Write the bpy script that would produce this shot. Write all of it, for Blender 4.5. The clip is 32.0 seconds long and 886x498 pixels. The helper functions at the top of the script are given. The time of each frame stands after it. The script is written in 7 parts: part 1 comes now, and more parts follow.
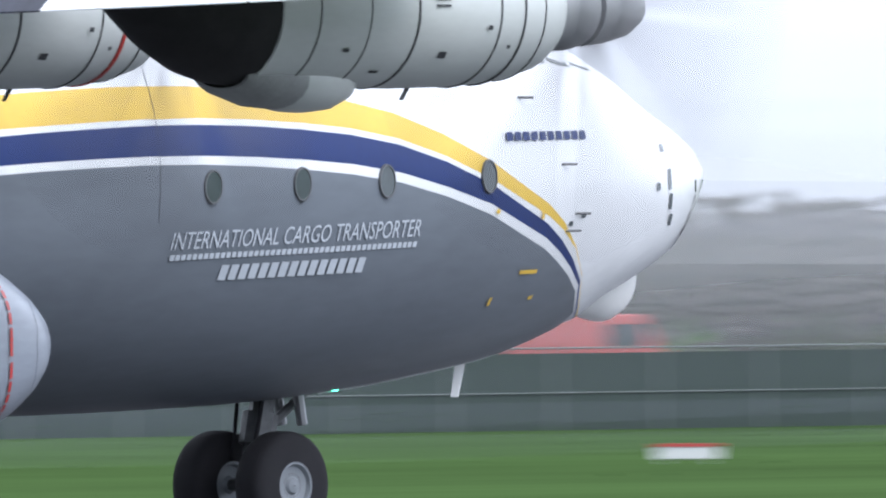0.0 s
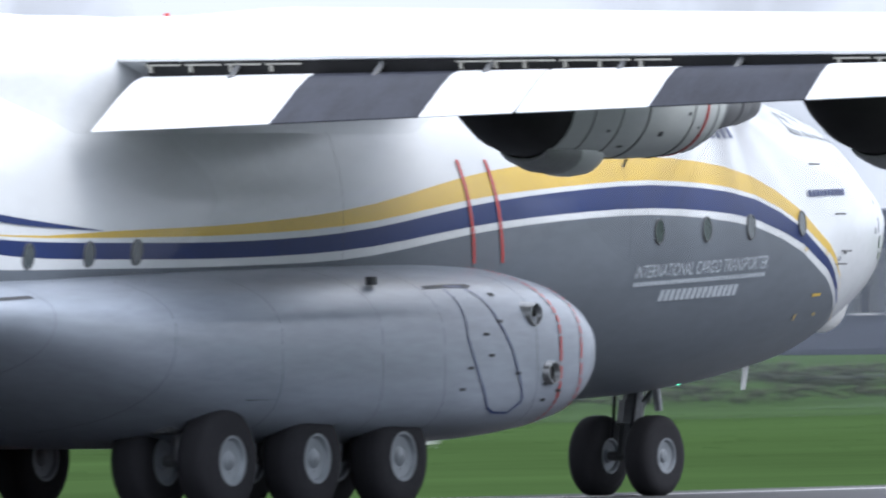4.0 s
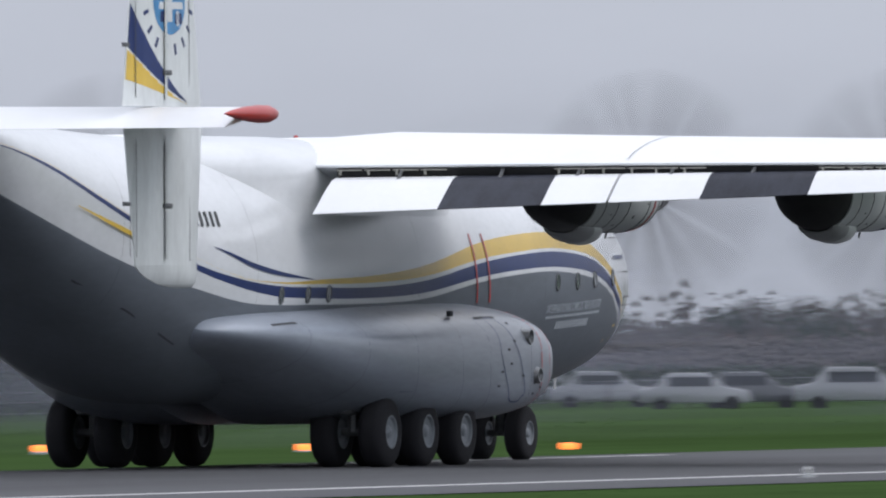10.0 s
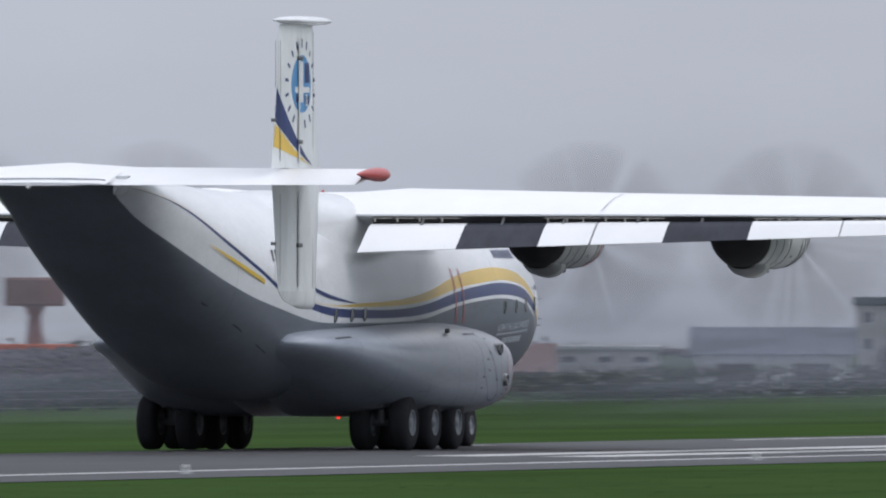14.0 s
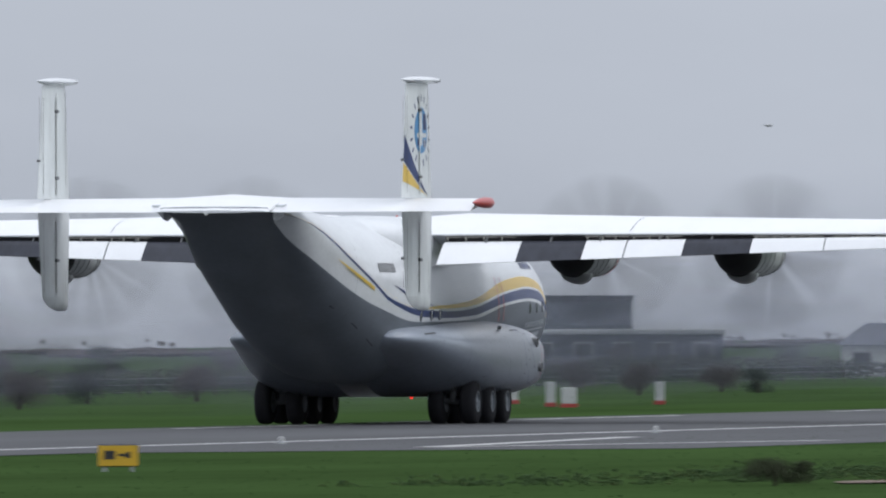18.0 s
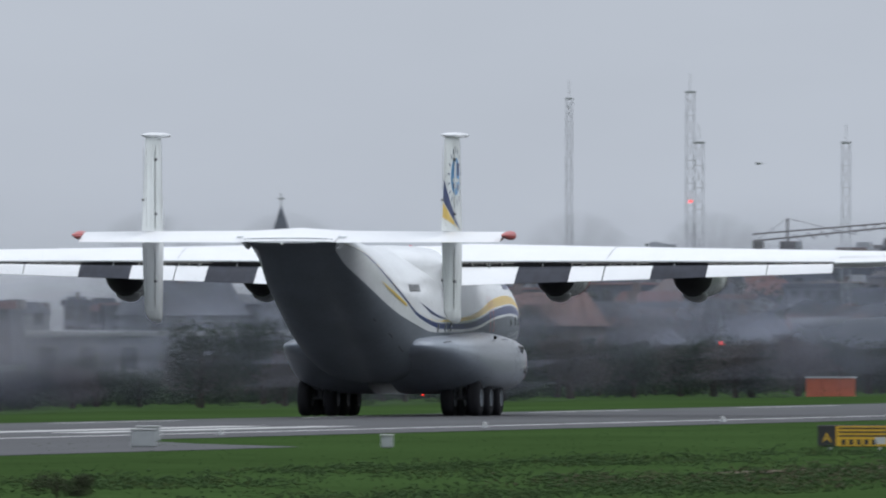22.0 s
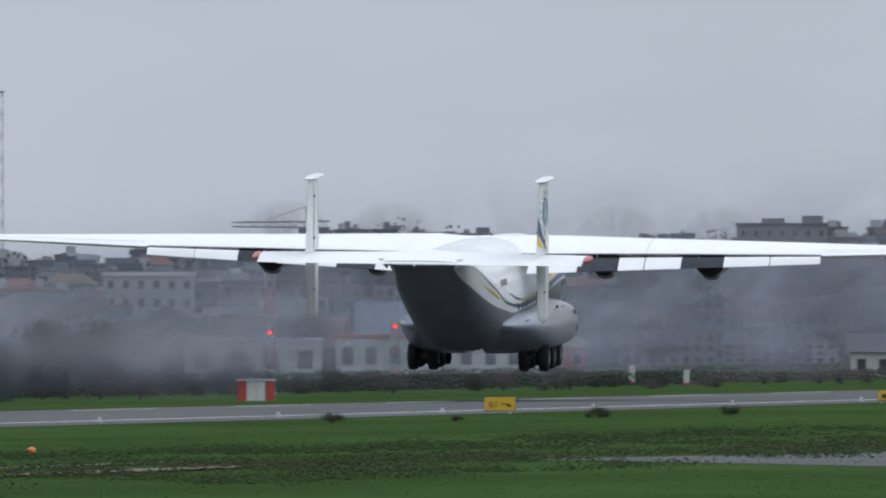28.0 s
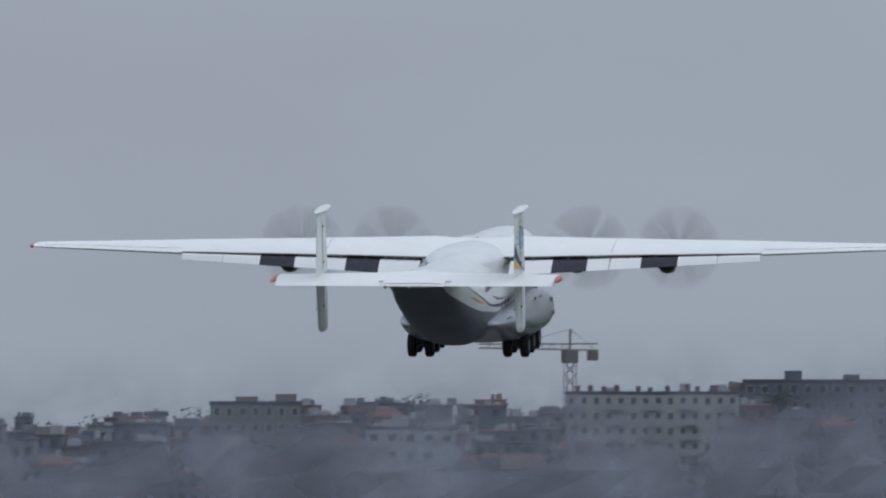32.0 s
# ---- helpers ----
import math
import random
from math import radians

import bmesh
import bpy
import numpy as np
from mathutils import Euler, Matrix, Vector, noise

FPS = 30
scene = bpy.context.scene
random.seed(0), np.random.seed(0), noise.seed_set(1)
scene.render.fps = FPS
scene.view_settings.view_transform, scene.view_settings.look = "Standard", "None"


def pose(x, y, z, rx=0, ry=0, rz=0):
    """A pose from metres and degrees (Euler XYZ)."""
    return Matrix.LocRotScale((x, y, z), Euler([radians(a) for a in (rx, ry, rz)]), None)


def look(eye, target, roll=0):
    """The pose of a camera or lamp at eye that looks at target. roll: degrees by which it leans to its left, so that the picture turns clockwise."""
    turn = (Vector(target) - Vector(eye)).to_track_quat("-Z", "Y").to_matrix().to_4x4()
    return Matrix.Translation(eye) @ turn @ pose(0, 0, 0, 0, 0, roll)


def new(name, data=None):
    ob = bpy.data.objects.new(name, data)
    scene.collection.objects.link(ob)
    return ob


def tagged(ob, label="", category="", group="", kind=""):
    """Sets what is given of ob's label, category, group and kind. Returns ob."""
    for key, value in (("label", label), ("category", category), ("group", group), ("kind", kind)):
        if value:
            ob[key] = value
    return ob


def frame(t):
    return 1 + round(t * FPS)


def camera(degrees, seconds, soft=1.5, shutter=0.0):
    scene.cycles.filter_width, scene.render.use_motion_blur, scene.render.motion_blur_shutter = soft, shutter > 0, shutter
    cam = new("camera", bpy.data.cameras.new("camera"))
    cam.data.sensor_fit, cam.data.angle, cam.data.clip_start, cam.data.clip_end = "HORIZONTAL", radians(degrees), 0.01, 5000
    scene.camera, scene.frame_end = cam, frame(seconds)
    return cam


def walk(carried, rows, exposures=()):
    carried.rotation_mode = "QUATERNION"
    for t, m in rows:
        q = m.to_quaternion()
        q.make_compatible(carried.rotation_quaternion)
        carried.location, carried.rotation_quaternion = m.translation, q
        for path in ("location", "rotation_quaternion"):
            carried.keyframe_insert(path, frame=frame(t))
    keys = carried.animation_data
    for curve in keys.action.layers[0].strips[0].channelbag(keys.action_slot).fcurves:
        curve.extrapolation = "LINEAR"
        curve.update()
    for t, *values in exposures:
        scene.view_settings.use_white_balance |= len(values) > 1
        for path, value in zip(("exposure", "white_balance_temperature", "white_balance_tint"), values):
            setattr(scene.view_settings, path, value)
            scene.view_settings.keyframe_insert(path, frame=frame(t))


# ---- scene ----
EYE = (0.0, 0.0, 5.581)


def aim(az, tilt, roll):
    """The camera on its tripod, turned az degrees from north to east and tilted."""
    a, b = radians(az), radians(tilt)
    way = Vector((math.sin(a) * math.cos(b), math.cos(a) * math.cos(b), math.sin(b)))
    return look(EYE, Vector(EYE) + way * 100, roll)


cam = camera(1.94479, 32.0, soft=2.1, shutter=0.55)
PATH = [
    (0, 46.7446, -0.3289, -0.149),
    (0.5, 48.6166, -0.2867, -0.091),
    (1, 50.2606, -0.2432, -0.142),
    (1.5, 51.7018, -0.2011, -0.103),
    (2.1, 53.5135, -0.1685, -0.249),
    (2.5, 54.6538, -0.1721, -0.103),
    (3, 56.0406, -0.1797, -0.087),
    (3.5, 57.2373, -0.1813, -0.151),
    (4, 58.3749, -0.1775, -0.476),
    (6.5, 63.9797, -0.1355, -0.283),
    (7, 64.8835, -0.1273, -0.183),
    (7.5, 65.8242, -0.1121, -0.327),
    (8, 66.6515, -0.0969, -0.287),
    (8.5, 67.4781, -0.0748, -0.155),
    (9, 68.2456, -0.0506, -0.111),
    (9.5, 68.9280, -0.0371, -0.186),
    (10, 69.5457, -0.0212, -0.264),
    (10.5, 70.1584, -0.0094, -0.316),
    (11, 70.7553, 0.0046, -0.302),
    (11.5, 71.3421, 0.0072, -0.202),
    (12, 71.9213, 0.0236, -0.098),
    (12.5, 72.4897, 0.0358, 0.023),
    (13, 73.0558, 0.0497, 0.141),
    (13.5, 73.5941, 0.0530, 0.160),
    (14, 74.1237, 0.0518, 0.138),
    (14.5, 74.6076, 0.0534, 0.089),
    (16.5, 76.2083, 0.0606, -0.465),
    (17, 76.5420, 0.0629, -0.328),
    (17.5, 76.8520, 0.0673, -0.169),
    (18, 77.1850, 0.0702, -0.152),
    (18.5, 77.5257, 0.0741, -0.241),
    (19, 77.8381, 0.0745, -0.276),
    (19.5, 78.1436, 0.0801, -0.147),
    (20, 78.4456, 0.0868, -0.082),
    (20.5, 78.7342, 0.0947, 0.060),
    (21, 79.0074, 0.1031, 0.043),
    (21.5, 79.2672, 0.1079, 0.046),
    (22, 79.5135, 0.1099, 0.056),
    (22.5, 79.7304, 0.1116, 0.007),
    (23, 79.9539, 0.1124, -0.052),
    (23.5, 80.1832, 0.1199, -0.064),
    (24, 80.3873, 0.1054, 0.081),
    (24.5, 80.5209, 0.1021, 0.140),
    (26.5, 81.3097, 0.1080, 0.078),
    (27, 81.4909, 0.1152, 0.056),
    (27.5, 81.6332, 0.1199, -0.021),
    (28, 81.7855, 0.1356, -0.032),
    (28.5, 81.9570, 0.1677, -0.021),
    (29, 82.1101, 0.2277, 0.041),
    (29.5, 82.2433, 0.2731, 0.036),
    (30, 82.3885, 0.3211, 0.021),
    (30.5, 82.5438, 0.3529, 0.003),
    (31, 82.6931, 0.3922, 0.029),
    (31.5, 82.8179, 0.4517, -0.065),
    (32, 82.9408, 0.5267, 0.039),
]
EXPOSURES = [(0.0, 1.1, 6150, 14), (2.0, 0.9, 6200, 15), (4.0, 0.85, 6250, 13), (7.0, 0.42, 6400, 14), (9.0, 0.13, 6450, 14), (13.0, -0.08, 6450, 14), (19.0, -0.04, 6400, 11), (24.0, -0.1, 6400, 10), (28.0, -0.08, 6330, 9), (30.0, -0.28, 6200, 10), (32.0, -0.6, 6130, 9)]
walk(cam, [(t, aim(az, tilt, roll)) for t, az, tilt, roll in PATH], EXPOSURES)

# the aircraft: seconds, metres along the runway, height, aside, pitch, bank, heading
FLIGHT = [
    (0, 222.62, 0.000, 0.000, 0.000, 0.000, 0.000),
    (0.5, 238.74, 0.000, 0.000, 0.000, 0.000, 0.000),
    (1, 255.21, 0.000, 0.000, 0.000, 0.000, 0.000),
    (1.5, 271.95, 0.000, 0.000, 0.000, 0.000, 0.000),
    (2.1, 292.53, 0.000, 0.000, 0.000, 0.000, 0.000),
    (2.5, 306.08, 0.000, 0.000, 0.000, 0.000, 0.000),
    (3, 323.23, 0.000, 0.000, 0.000, 0.000, 0.000),
    (3.5, 341.28, 0.000, 0.000, 0.000, 0.000, 0.000),
    (4, 360.41, 0.000, 0.000, 0.000, 0.000, 0.000),
    (6.5, 454.50, 0.000, 0.000, 0.000, 0.000, 0.000),
    (7, 474.72, 0.000, 0.000, 0.000, 0.000, 0.000),
    (7.5, 495.22, 0.000, 0.000, 0.000, 0.000, 0.000),
    (8, 516.34, 0.000, 0.000, 0.000, 0.000, 0.000),
    (8.5, 537.80, 0.000, 0.000, 0.000, 0.000, 0.000),
    (9, 559.14, 0.000, 0.000, 0.000, 0.000, 0.000),
    (9.5, 579.94, 0.000, 0.000, 0.000, 0.000, 0.000),
    (10, 600.51, 0.000, 0.000, 0.000, 0.000, 0.000),
    (10.5, 621.31, 0.000, 0.000, 0.000, 0.000, 0.000),
    (11, 642.83, 0.000, 0.000, 0.000, 0.000, 0.000),
    (11.5, 665.46, 0.000, 0.000, 0.000, 0.000, 0.000),
    (12, 688.97, 0.000, 0.000, 0.000, 0.000, 0.000),
    (12.5, 713.14, 0.000, 0.000, 0.000, 0.000, 0.000),
    (13, 737.77, 0.000, 0.000, 0.000, 0.000, 0.000),
    (13.5, 762.82, 0.000, 0.000, 0.000, 0.000, 0.000),
    (14, 788.07, 0.000, 0.000, 0.000, 0.000, 0.000),
    (14.5, 813.42, 0.000, 0.000, 0.000, 0.000, 0.000),
    (16.5, 912.85, 0.000, 0.000, 0.000, 0.000, 0.000),
    (17, 939.91, 0.000, 0.000, 0.000, 0.000, 0.000),
    (17.5, 967.37, 0.000, 0.000, 0.000, 0.000, 0.000),
    (18, 995.08, 0.000, 0.000, 0.000, 0.000, 0.000),
    (18.5, 1023.04, 0.000, 0.000, 0.000, 0.000, 0.000),
    (19, 1051.32, 0.000, 0.000, 0.000, 0.000, 0.000),
    (19.5, 1080.02, 0.000, 0.000, 0.000, 0.000, 0.000),
    (20, 1109.03, 0.000, 0.000, 0.000, 0.000, 0.000),
    (20.5, 1138.15, 0.000, 0.000, 0.000, 0.000, 0.000),
    (21, 1167.04, 0.000, 0.000, 0.000, 0.000, 0.000),
    (21.5, 1195.53, 0.000, 0.000, 0.000, 0.000, 0.000),
    (22, 1224.90, 0.000, 0.000, 0.000, 0.000, 0.000),
    (22.5, 1254.21, 0.000, 0.000, 0.000, 0.000, 0.000),
    (23, 1284.29, 0.000, 0.000, 0.000, 0.000, 0.000),
    (23.5, 1314.65, 0.000, 0.000, 0.000, 0.000, 0.000),
    (24, 1345.59, -0.354, -0.188, 0.418, -0.573, -0.042),
    (24.5, 1376.97, -0.255, -0.079, 1.071, -0.272, 0.053),
    (26.5, 1507.97, 0.399, -0.017, 2.031, 0.190, 0.491),
    (27, 1540.08, 0.784, 0.045, 2.801, 0.553, 0.500),
    (27.5, 1572.12, 1.255, 0.213, 3.413, 0.741, 0.211),
    (28, 1604.53, 2.039, 0.225, 3.666, 0.850, -0.042),
    (28.5, 1636.93, 3.111, 0.315, 3.717, 0.952, -0.263),
    (29, 1669.56, 4.452, 0.355, 3.723, 1.052, -0.456),
    (29.5, 1702.23, 5.916, 0.476, 3.989, 1.074, -0.670),
    (30, 1735.29, 7.558, 0.491, 4.462, 1.023, -0.853),
    (30.5, 1768.56, 9.140, 0.562, 5.064, 0.898, -1.005),
    (31, 1802.21, 10.908, 0.574, 5.774, 0.693, -1.179),
    (31.5, 1836.12, 12.981, 0.631, 6.492, 0.404, -1.351),
    (32, 1870.54, 15.431, 0.574, 7.219, 0.213, -1.563),
]
TRACK = 228.775

# ---- world and sun: a bright overcast sky ----
world = bpy.data.worlds.new("overcast")
scene.world = world
world.use_nodes = True
wn, wl = world.node_tree.nodes, world.node_tree.links
wn.clear()
w_out = wn.new("ShaderNodeOutputWorld")
w_bg = wn.new("ShaderNodeBackground")
w_sky = wn.new("ShaderNodeTexSky")
w_sky.sky_type = "NISHITA"
w_sky.sun_disc = False
w_sky.sun_elevation, w_sky.sun_rotation = radians(48), radians(164)
w_dim = wn.new("ShaderNodeVectorMath")
w_dim.operation = "SCALE"
w_dim.inputs["Scale"].default_value = 0.06
w_co = wn.new("ShaderNodeTexCoord")
w_sep = wn.new("ShaderNodeSeparateXYZ")
w_ramp = wn.new("ShaderNodeValToRGB")
w_ramp.color_ramp.elements[0].position, w_ramp.color_ramp.elements[0].color = 0.0, (0.53, 0.58, 0.66, 1)
w_ramp.color_ramp.elements[1].position, w_ramp.color_ramp.elements[1].color = 1.0, (1.3, 1.38, 1.5, 1)
w_ramp.color_ramp.elements.new(0.32).color = (1.02, 1.09, 1.19, 1)
w_noise = wn.new("ShaderNodeTexNoise")
w_noise.inputs["Scale"].default_value, w_noise.inputs["Detail"].default_value = 26.0, 5.0
w_map = wn.new("ShaderNodeMapRange")
w_map.inputs["To Min"].default_value, w_map.inputs["To Max"].default_value = 0.86, 1.14
w_stretch = wn.new("ShaderNodeMapping")
w_stretch.inputs["Scale"].default_value = (1, 1, 3)
w_mul = wn.new("ShaderNodeVectorMath")
w_mul.operation = "SCALE"
w_mix = wn.new("ShaderNodeMix")
w_mix.data_type = "RGBA"
w_mix.inputs["Factor"].default_value = 0.12
wl.new(w_co.outputs["Generated"], w_sep.inputs[0])
wl.new(w_sep.outputs["Z"], w_ramp.inputs[0])
wl.new(w_co.outputs["Generated"], w_stretch.inputs[0])
wl.new(w_stretch.outputs[0], w_noise.inputs["Vector"])
wl.new(w_noise.outputs[0], w_map.inputs[0])
wl.new(w_ramp.outputs[0], w_mul.inputs[0])
wl.new(w_map.outputs[0], w_mul.inputs["Scale"])
wl.new(w_sky.outputs[0], w_dim.inputs[0])
wl.new(w_mul.outputs[0], w_mix.inputs["A"])
wl.new(w_dim.outputs[0], w_mix.inputs["B"])
wl.new(w_mix.outputs["Result"], w_bg.inputs["Color"])
wl.new(w_bg.outputs[0], w_out.inputs[0])

sun = new("sun", bpy.data.lights.new("sun", "SUN"))
sun.data.energy, sun.data.angle, sun.data.color = 1.1, radians(45), (1.0, 0.98, 0.95)
sun.matrix_world = look((25, -85, 98), (0, 0, 0))

# ---- materials ----
def material(name, colour, rough=0.6, metal=0.0, vary=0.12, scale=3.0, bump=0.0, bump_scale=40.0, glow=None, coat=0.0, streak=None, per_piece=0.0, spec=0.5):
    """A painted or natural surface: base colour with stains at two scales, gloss that follows them, and fine relief."""
    m = bpy.data.materials.new(name)
    m.use_nodes = True
    n, l = m.node_tree.nodes, m.node_tree.links
    b = n["Principled BSDF"]
    b.inputs["Roughness"].default_value, b.inputs["Metallic"].default_value = rough, metal
    b.inputs["Coat Weight"].default_value, b.inputs["Coat Roughness"].default_value = coat, 0.22
    b.inputs["Specular IOR Level"].default_value = spec
    co = n.new("ShaderNodeTexCoord")
    mp = n.new("ShaderNodeMapping")
    mp.inputs["Scale"].default_value = streak or (1, 1, 1)
    l.new(co.outputs["Object"], mp.inputs[0])
    big, fine = n.new("ShaderNodeTexNoise"), n.new("ShaderNodeTexNoise")
    big.inputs["Scale"].default_value, big.inputs["Detail"].default_value = scale, 4
    fine.inputs["Scale"].default_value, fine.inputs["Detail"].default_value = scale * 9, 3
    l.new(mp.outputs[0], big.inputs["Vector"]), l.new(mp.outputs[0], fine.inputs["Vector"])
    add = n.new("ShaderNodeMath")
    add.operation = "MULTIPLY_ADD"
    add.inputs[1].default_value = 0.45
    l.new(fine.outputs[0], add.inputs[0]), l.new(big.outputs[0], add.inputs[2])
    rng = n.new("ShaderNodeMapRange")
    rng.inputs["From Min"].default_value, rng.inputs["From Max"].default_value = 0.35, 1.1
    rng.inputs["To Min"].default_value, rng.inputs["To Max"].default_value = 1 - vary, 1 + vary
    l.new(add.outputs[0], rng.inputs[0])
    mul = n.new("ShaderNodeVectorMath")
    mul.operation = "SCALE"
    mul.inputs[0].default_value = colour[:3]
    scale_from = rng.outputs[0]
    if per_piece:
        info = n.new("ShaderNodeNewGeometry")
        pr = n.new("ShaderNodeMapRange")
        pr.inputs["To Min"].default_value, pr.inputs["To Max"].default_value = 1 - per_piece, 1 + per_piece
        l.new(info.outputs["Random Per Island"], pr.inputs[0])
        pm = n.new("ShaderNodeMath")
        pm.operation = "MULTIPLY"
        l.new(pr.outputs[0], pm.inputs[0]), l.new(rng.outputs[0], pm.inputs[1])
        scale_from = pm.outputs[0]
    l.new(scale_from, mul.inputs["Scale"])
    l.new(mul.outputs[0], b.inputs["Base Color"])
    if bump:
        bn, bt = n.new("ShaderNodeBump"), n.new("ShaderNodeTexNoise")
        bt.inputs["Scale"].default_value, bt.inputs["Detail"].default_value = bump_scale, 3
        l.new(mp.outputs[0], bt.inputs["Vector"])
        bn.inputs["Strength"].default_value, bn.inputs["Distance"].default_value = bump, 0.05
        l.new(bt.outputs[0], bn.inputs["Height"]), l.new(bn.outputs[0], b.inputs["Normal"])
    if glow:
        b.inputs["Emission Color"].default_value, b.inputs["Emission Strength"].default_value = (*colour[:3], 1), glow
    return m


PAINT_WHITE = material("white_paint", (0.63, 0.65, 0.665), 0.27, vary=0.11, scale=0.6, bump=0.1, bump_scale=1.0, coat=0.35, streak=(0.6, 1, 1.3))
FIN_WHITE = material("stained_fin_paint", (0.62, 0.65, 0.65), 0.35, vary=0.22, scale=0.8, bump=0.05, bump_scale=1.6, coat=0.2, streak=(1.6, 1, 0.45))
PAINT_WING = material("wing_white_paint", (0.78, 0.79, 0.80), 0.4, vary=0.05, scale=0.6, coat=0.15)
PAINT_GREY = material("grey_paint", (0.122, 0.14, 0.162), 0.5, vary=0.2, scale=0.5, bump=0.08, bump_scale=0.9, coat=0.08, streak=(0.45, 1, 1.6), spec=0.25)
PAINT_POD = material("pod_grey_paint", (0.246, 0.276, 0.322), 0.3, vary=0.3, scale=0.55, bump=0.16, bump_scale=0.8, coat=0.28, spec=0.45, streak=(0.35, 1, 1.8))
PAINT_BLUE = material("blue_paint", (0.010, 0.026, 0.115), 0.35, vary=0.15, scale=0.7, coat=0.04, spec=0.25)
PAINT_YELLOW = material("yellow_paint", (0.62, 0.41, 0.045), 0.35, vary=0.12, scale=0.7, coat=0.2)
PAINT_RED = material("red_paint", (0.42, 0.028, 0.022), 0.35, vary=0.15, scale=2.0, coat=0.2)
PAINT_BLACK = material("black_paint", (0.029, 0.032, 0.044), 0.5, vary=0.5, scale=1.4, streak=(0.5, 1.6, 1), spec=0.25)
PAINT_LOGO = material("light_blue_paint", (0.05, 0.22, 0.45), 0.35, vary=0.3, scale=3.0)
PAINT_LETTER = material("letter_white_paint", (0.42, 0.46, 0.5), 0.45, vary=0.08, scale=2.0)
NACELLE = material("nacelle_paint", (0.50, 0.53, 0.52), 0.38, vary=0.09, scale=1.0, coat=0.1, streak=(0.5, 1.5, 1.5))
# soot on the exhausts; the same black paints shade in slot and openings
SOOT_GAP_BLACK = material("soot_and_shade_black", (0.012, 0.012, 0.013), 0.75, metal=0.2, vary=0.5, scale=3.0)
STEEL = material("bare_steel", (0.32, 0.33, 0.34), 0.38, metal=0.8, vary=0.15, scale=4.0)
SPINNER = material("spinner_metal", (0.30, 0.31, 0.32), 0.42, metal=0.35, vary=0.15, scale=4.0)
BLADE = material("propeller_blade_grey", (0.10, 0.10, 0.105), 0.45, vary=0.1, scale=4.0)
RUBBER = material("tyre_rubber", (0.019, 0.019, 0.022), 0.85, spec=0.2, vary=0.3, scale=6.0, bump=0.3)
RIM = material("wheel_rim_grey", (0.19, 0.21, 0.23), 0.5, metal=0.2, vary=0.12, scale=8.0)
SLOT_CREAM = material("cream_slot_primer", (0.34, 0.33, 0.295), 0.6, vary=0.2, scale=4.0)
STRUT = material("gear_strut_grey", (0.10, 0.105, 0.11), 0.45, metal=0.3, vary=0.3, scale=6.0)
SEAM = material("panel_seam", (0.03, 0.033, 0.038), 0.6, vary=0.2)
PANE = material("cabin_window_glass", (0.05, 0.065, 0.07), 0.08, vary=0.2, scale=5.0, coat=0.5)
RADOME = material("radome_white", (0.70, 0.71, 0.70), 0.45, vary=0.05, scale=1.0)
BEACON = material("red_beacon", (1.0, 0.03, 0.02), 0.3, glow=1.6)
GREEN_LAMP = material("green_lamp", (0.1, 1.0, 0.55), 0.3, glow=4.0)

ASPHALT = material("runway_asphalt", (0.069, 0.070, 0.075), 0.8, vary=0.28, scale=0.09, bump=0.2, bump_scale=3.0, streak=(0.12, 1, 1), spec=0.14)
MARKING = material("runway_marking_paint", (0.43, 0.43, 0.425), 0.7, vary=0.25, scale=0.5)
GRASS = material("mown_grass", (0.037, 0.067, 0.022), 1.0, spec=0.0, vary=0.32, scale=0.05, bump=0.5, bump_scale=1.5, streak=(0.35, 1, 1))
WEEDS = material("rough_weeds", (0.047, 0.077, 0.034), 1.0, spec=0.0, vary=0.35, scale=0.3, per_piece=0.25)
EARTH = material("bare_earth", (0.12, 0.085, 0.06), 0.95, vary=0.35, scale=0.4)
CONCRETE = material("pale_concrete", (0.30, 0.29, 0.27), 0.85, vary=0.2, scale=0.3)


# ---- mesh helpers ----
def part(name, bm, mats, parent=None, label="", smooth=True):
    """Links a bmesh as one mesh object under a thing or a part."""
    me = bpy.data.meshes.new(name)
    bm.to_mesh(me)
    bm.free()
    for m in mats if isinstance(mats, (list, tuple)) else (mats,):
        me.materials.append(m)
    me.polygons.foreach_set("use_smooth", [smooth] * len(me.polygons))
    if smooth:
        me.set_sharp_from_angle(angle=radians(42))
    ob = new(name, me)
    ob.parent = parent
    return tagged(ob, label)


def share(name, me, parent, m=None):
    """One more object on a mesh that is there already."""
    ob = new(name, me)
    ob.parent = parent
    if m is not None:
        ob.matrix_basis = m
    return ob


def thing(name, label, category, m=None, group="", kind=""):
    ob = new(name)
    ob.empty_display_size = 0.5
    if m is not None:
        ob.matrix_basis = m
    return tagged(ob, label, category, group, kind)


def boxes(*dims, bm=None):
    """A bmesh of bevelled boxes: rows of x0, y0, z0, x1, y1, z1."""
    bm = bm or bmesh.new()
    for x0, y0, z0, x1, y1, z1 in dims:
        v = [bm.verts.new((x, y, z)) for z in (z0, z1) for x, y in ((x0, y0), (x1, y0), (x1, y1), (x0, y1))]
        for f in ((3, 2, 1, 0), (4, 5, 6, 7), (0, 1, 5, 4), (1, 2, 6, 5), (2, 3, 7, 6), (3, 0, 4, 7)):
            bm.faces.new([v[i] for i in f])
    return bm


def bevelled(bm, w, seg=2):
    bmesh.ops.bevel(bm, geom=bm.edges[:], offset=w, segments=seg, affect="EDGES", profile=0.5)
    return bm


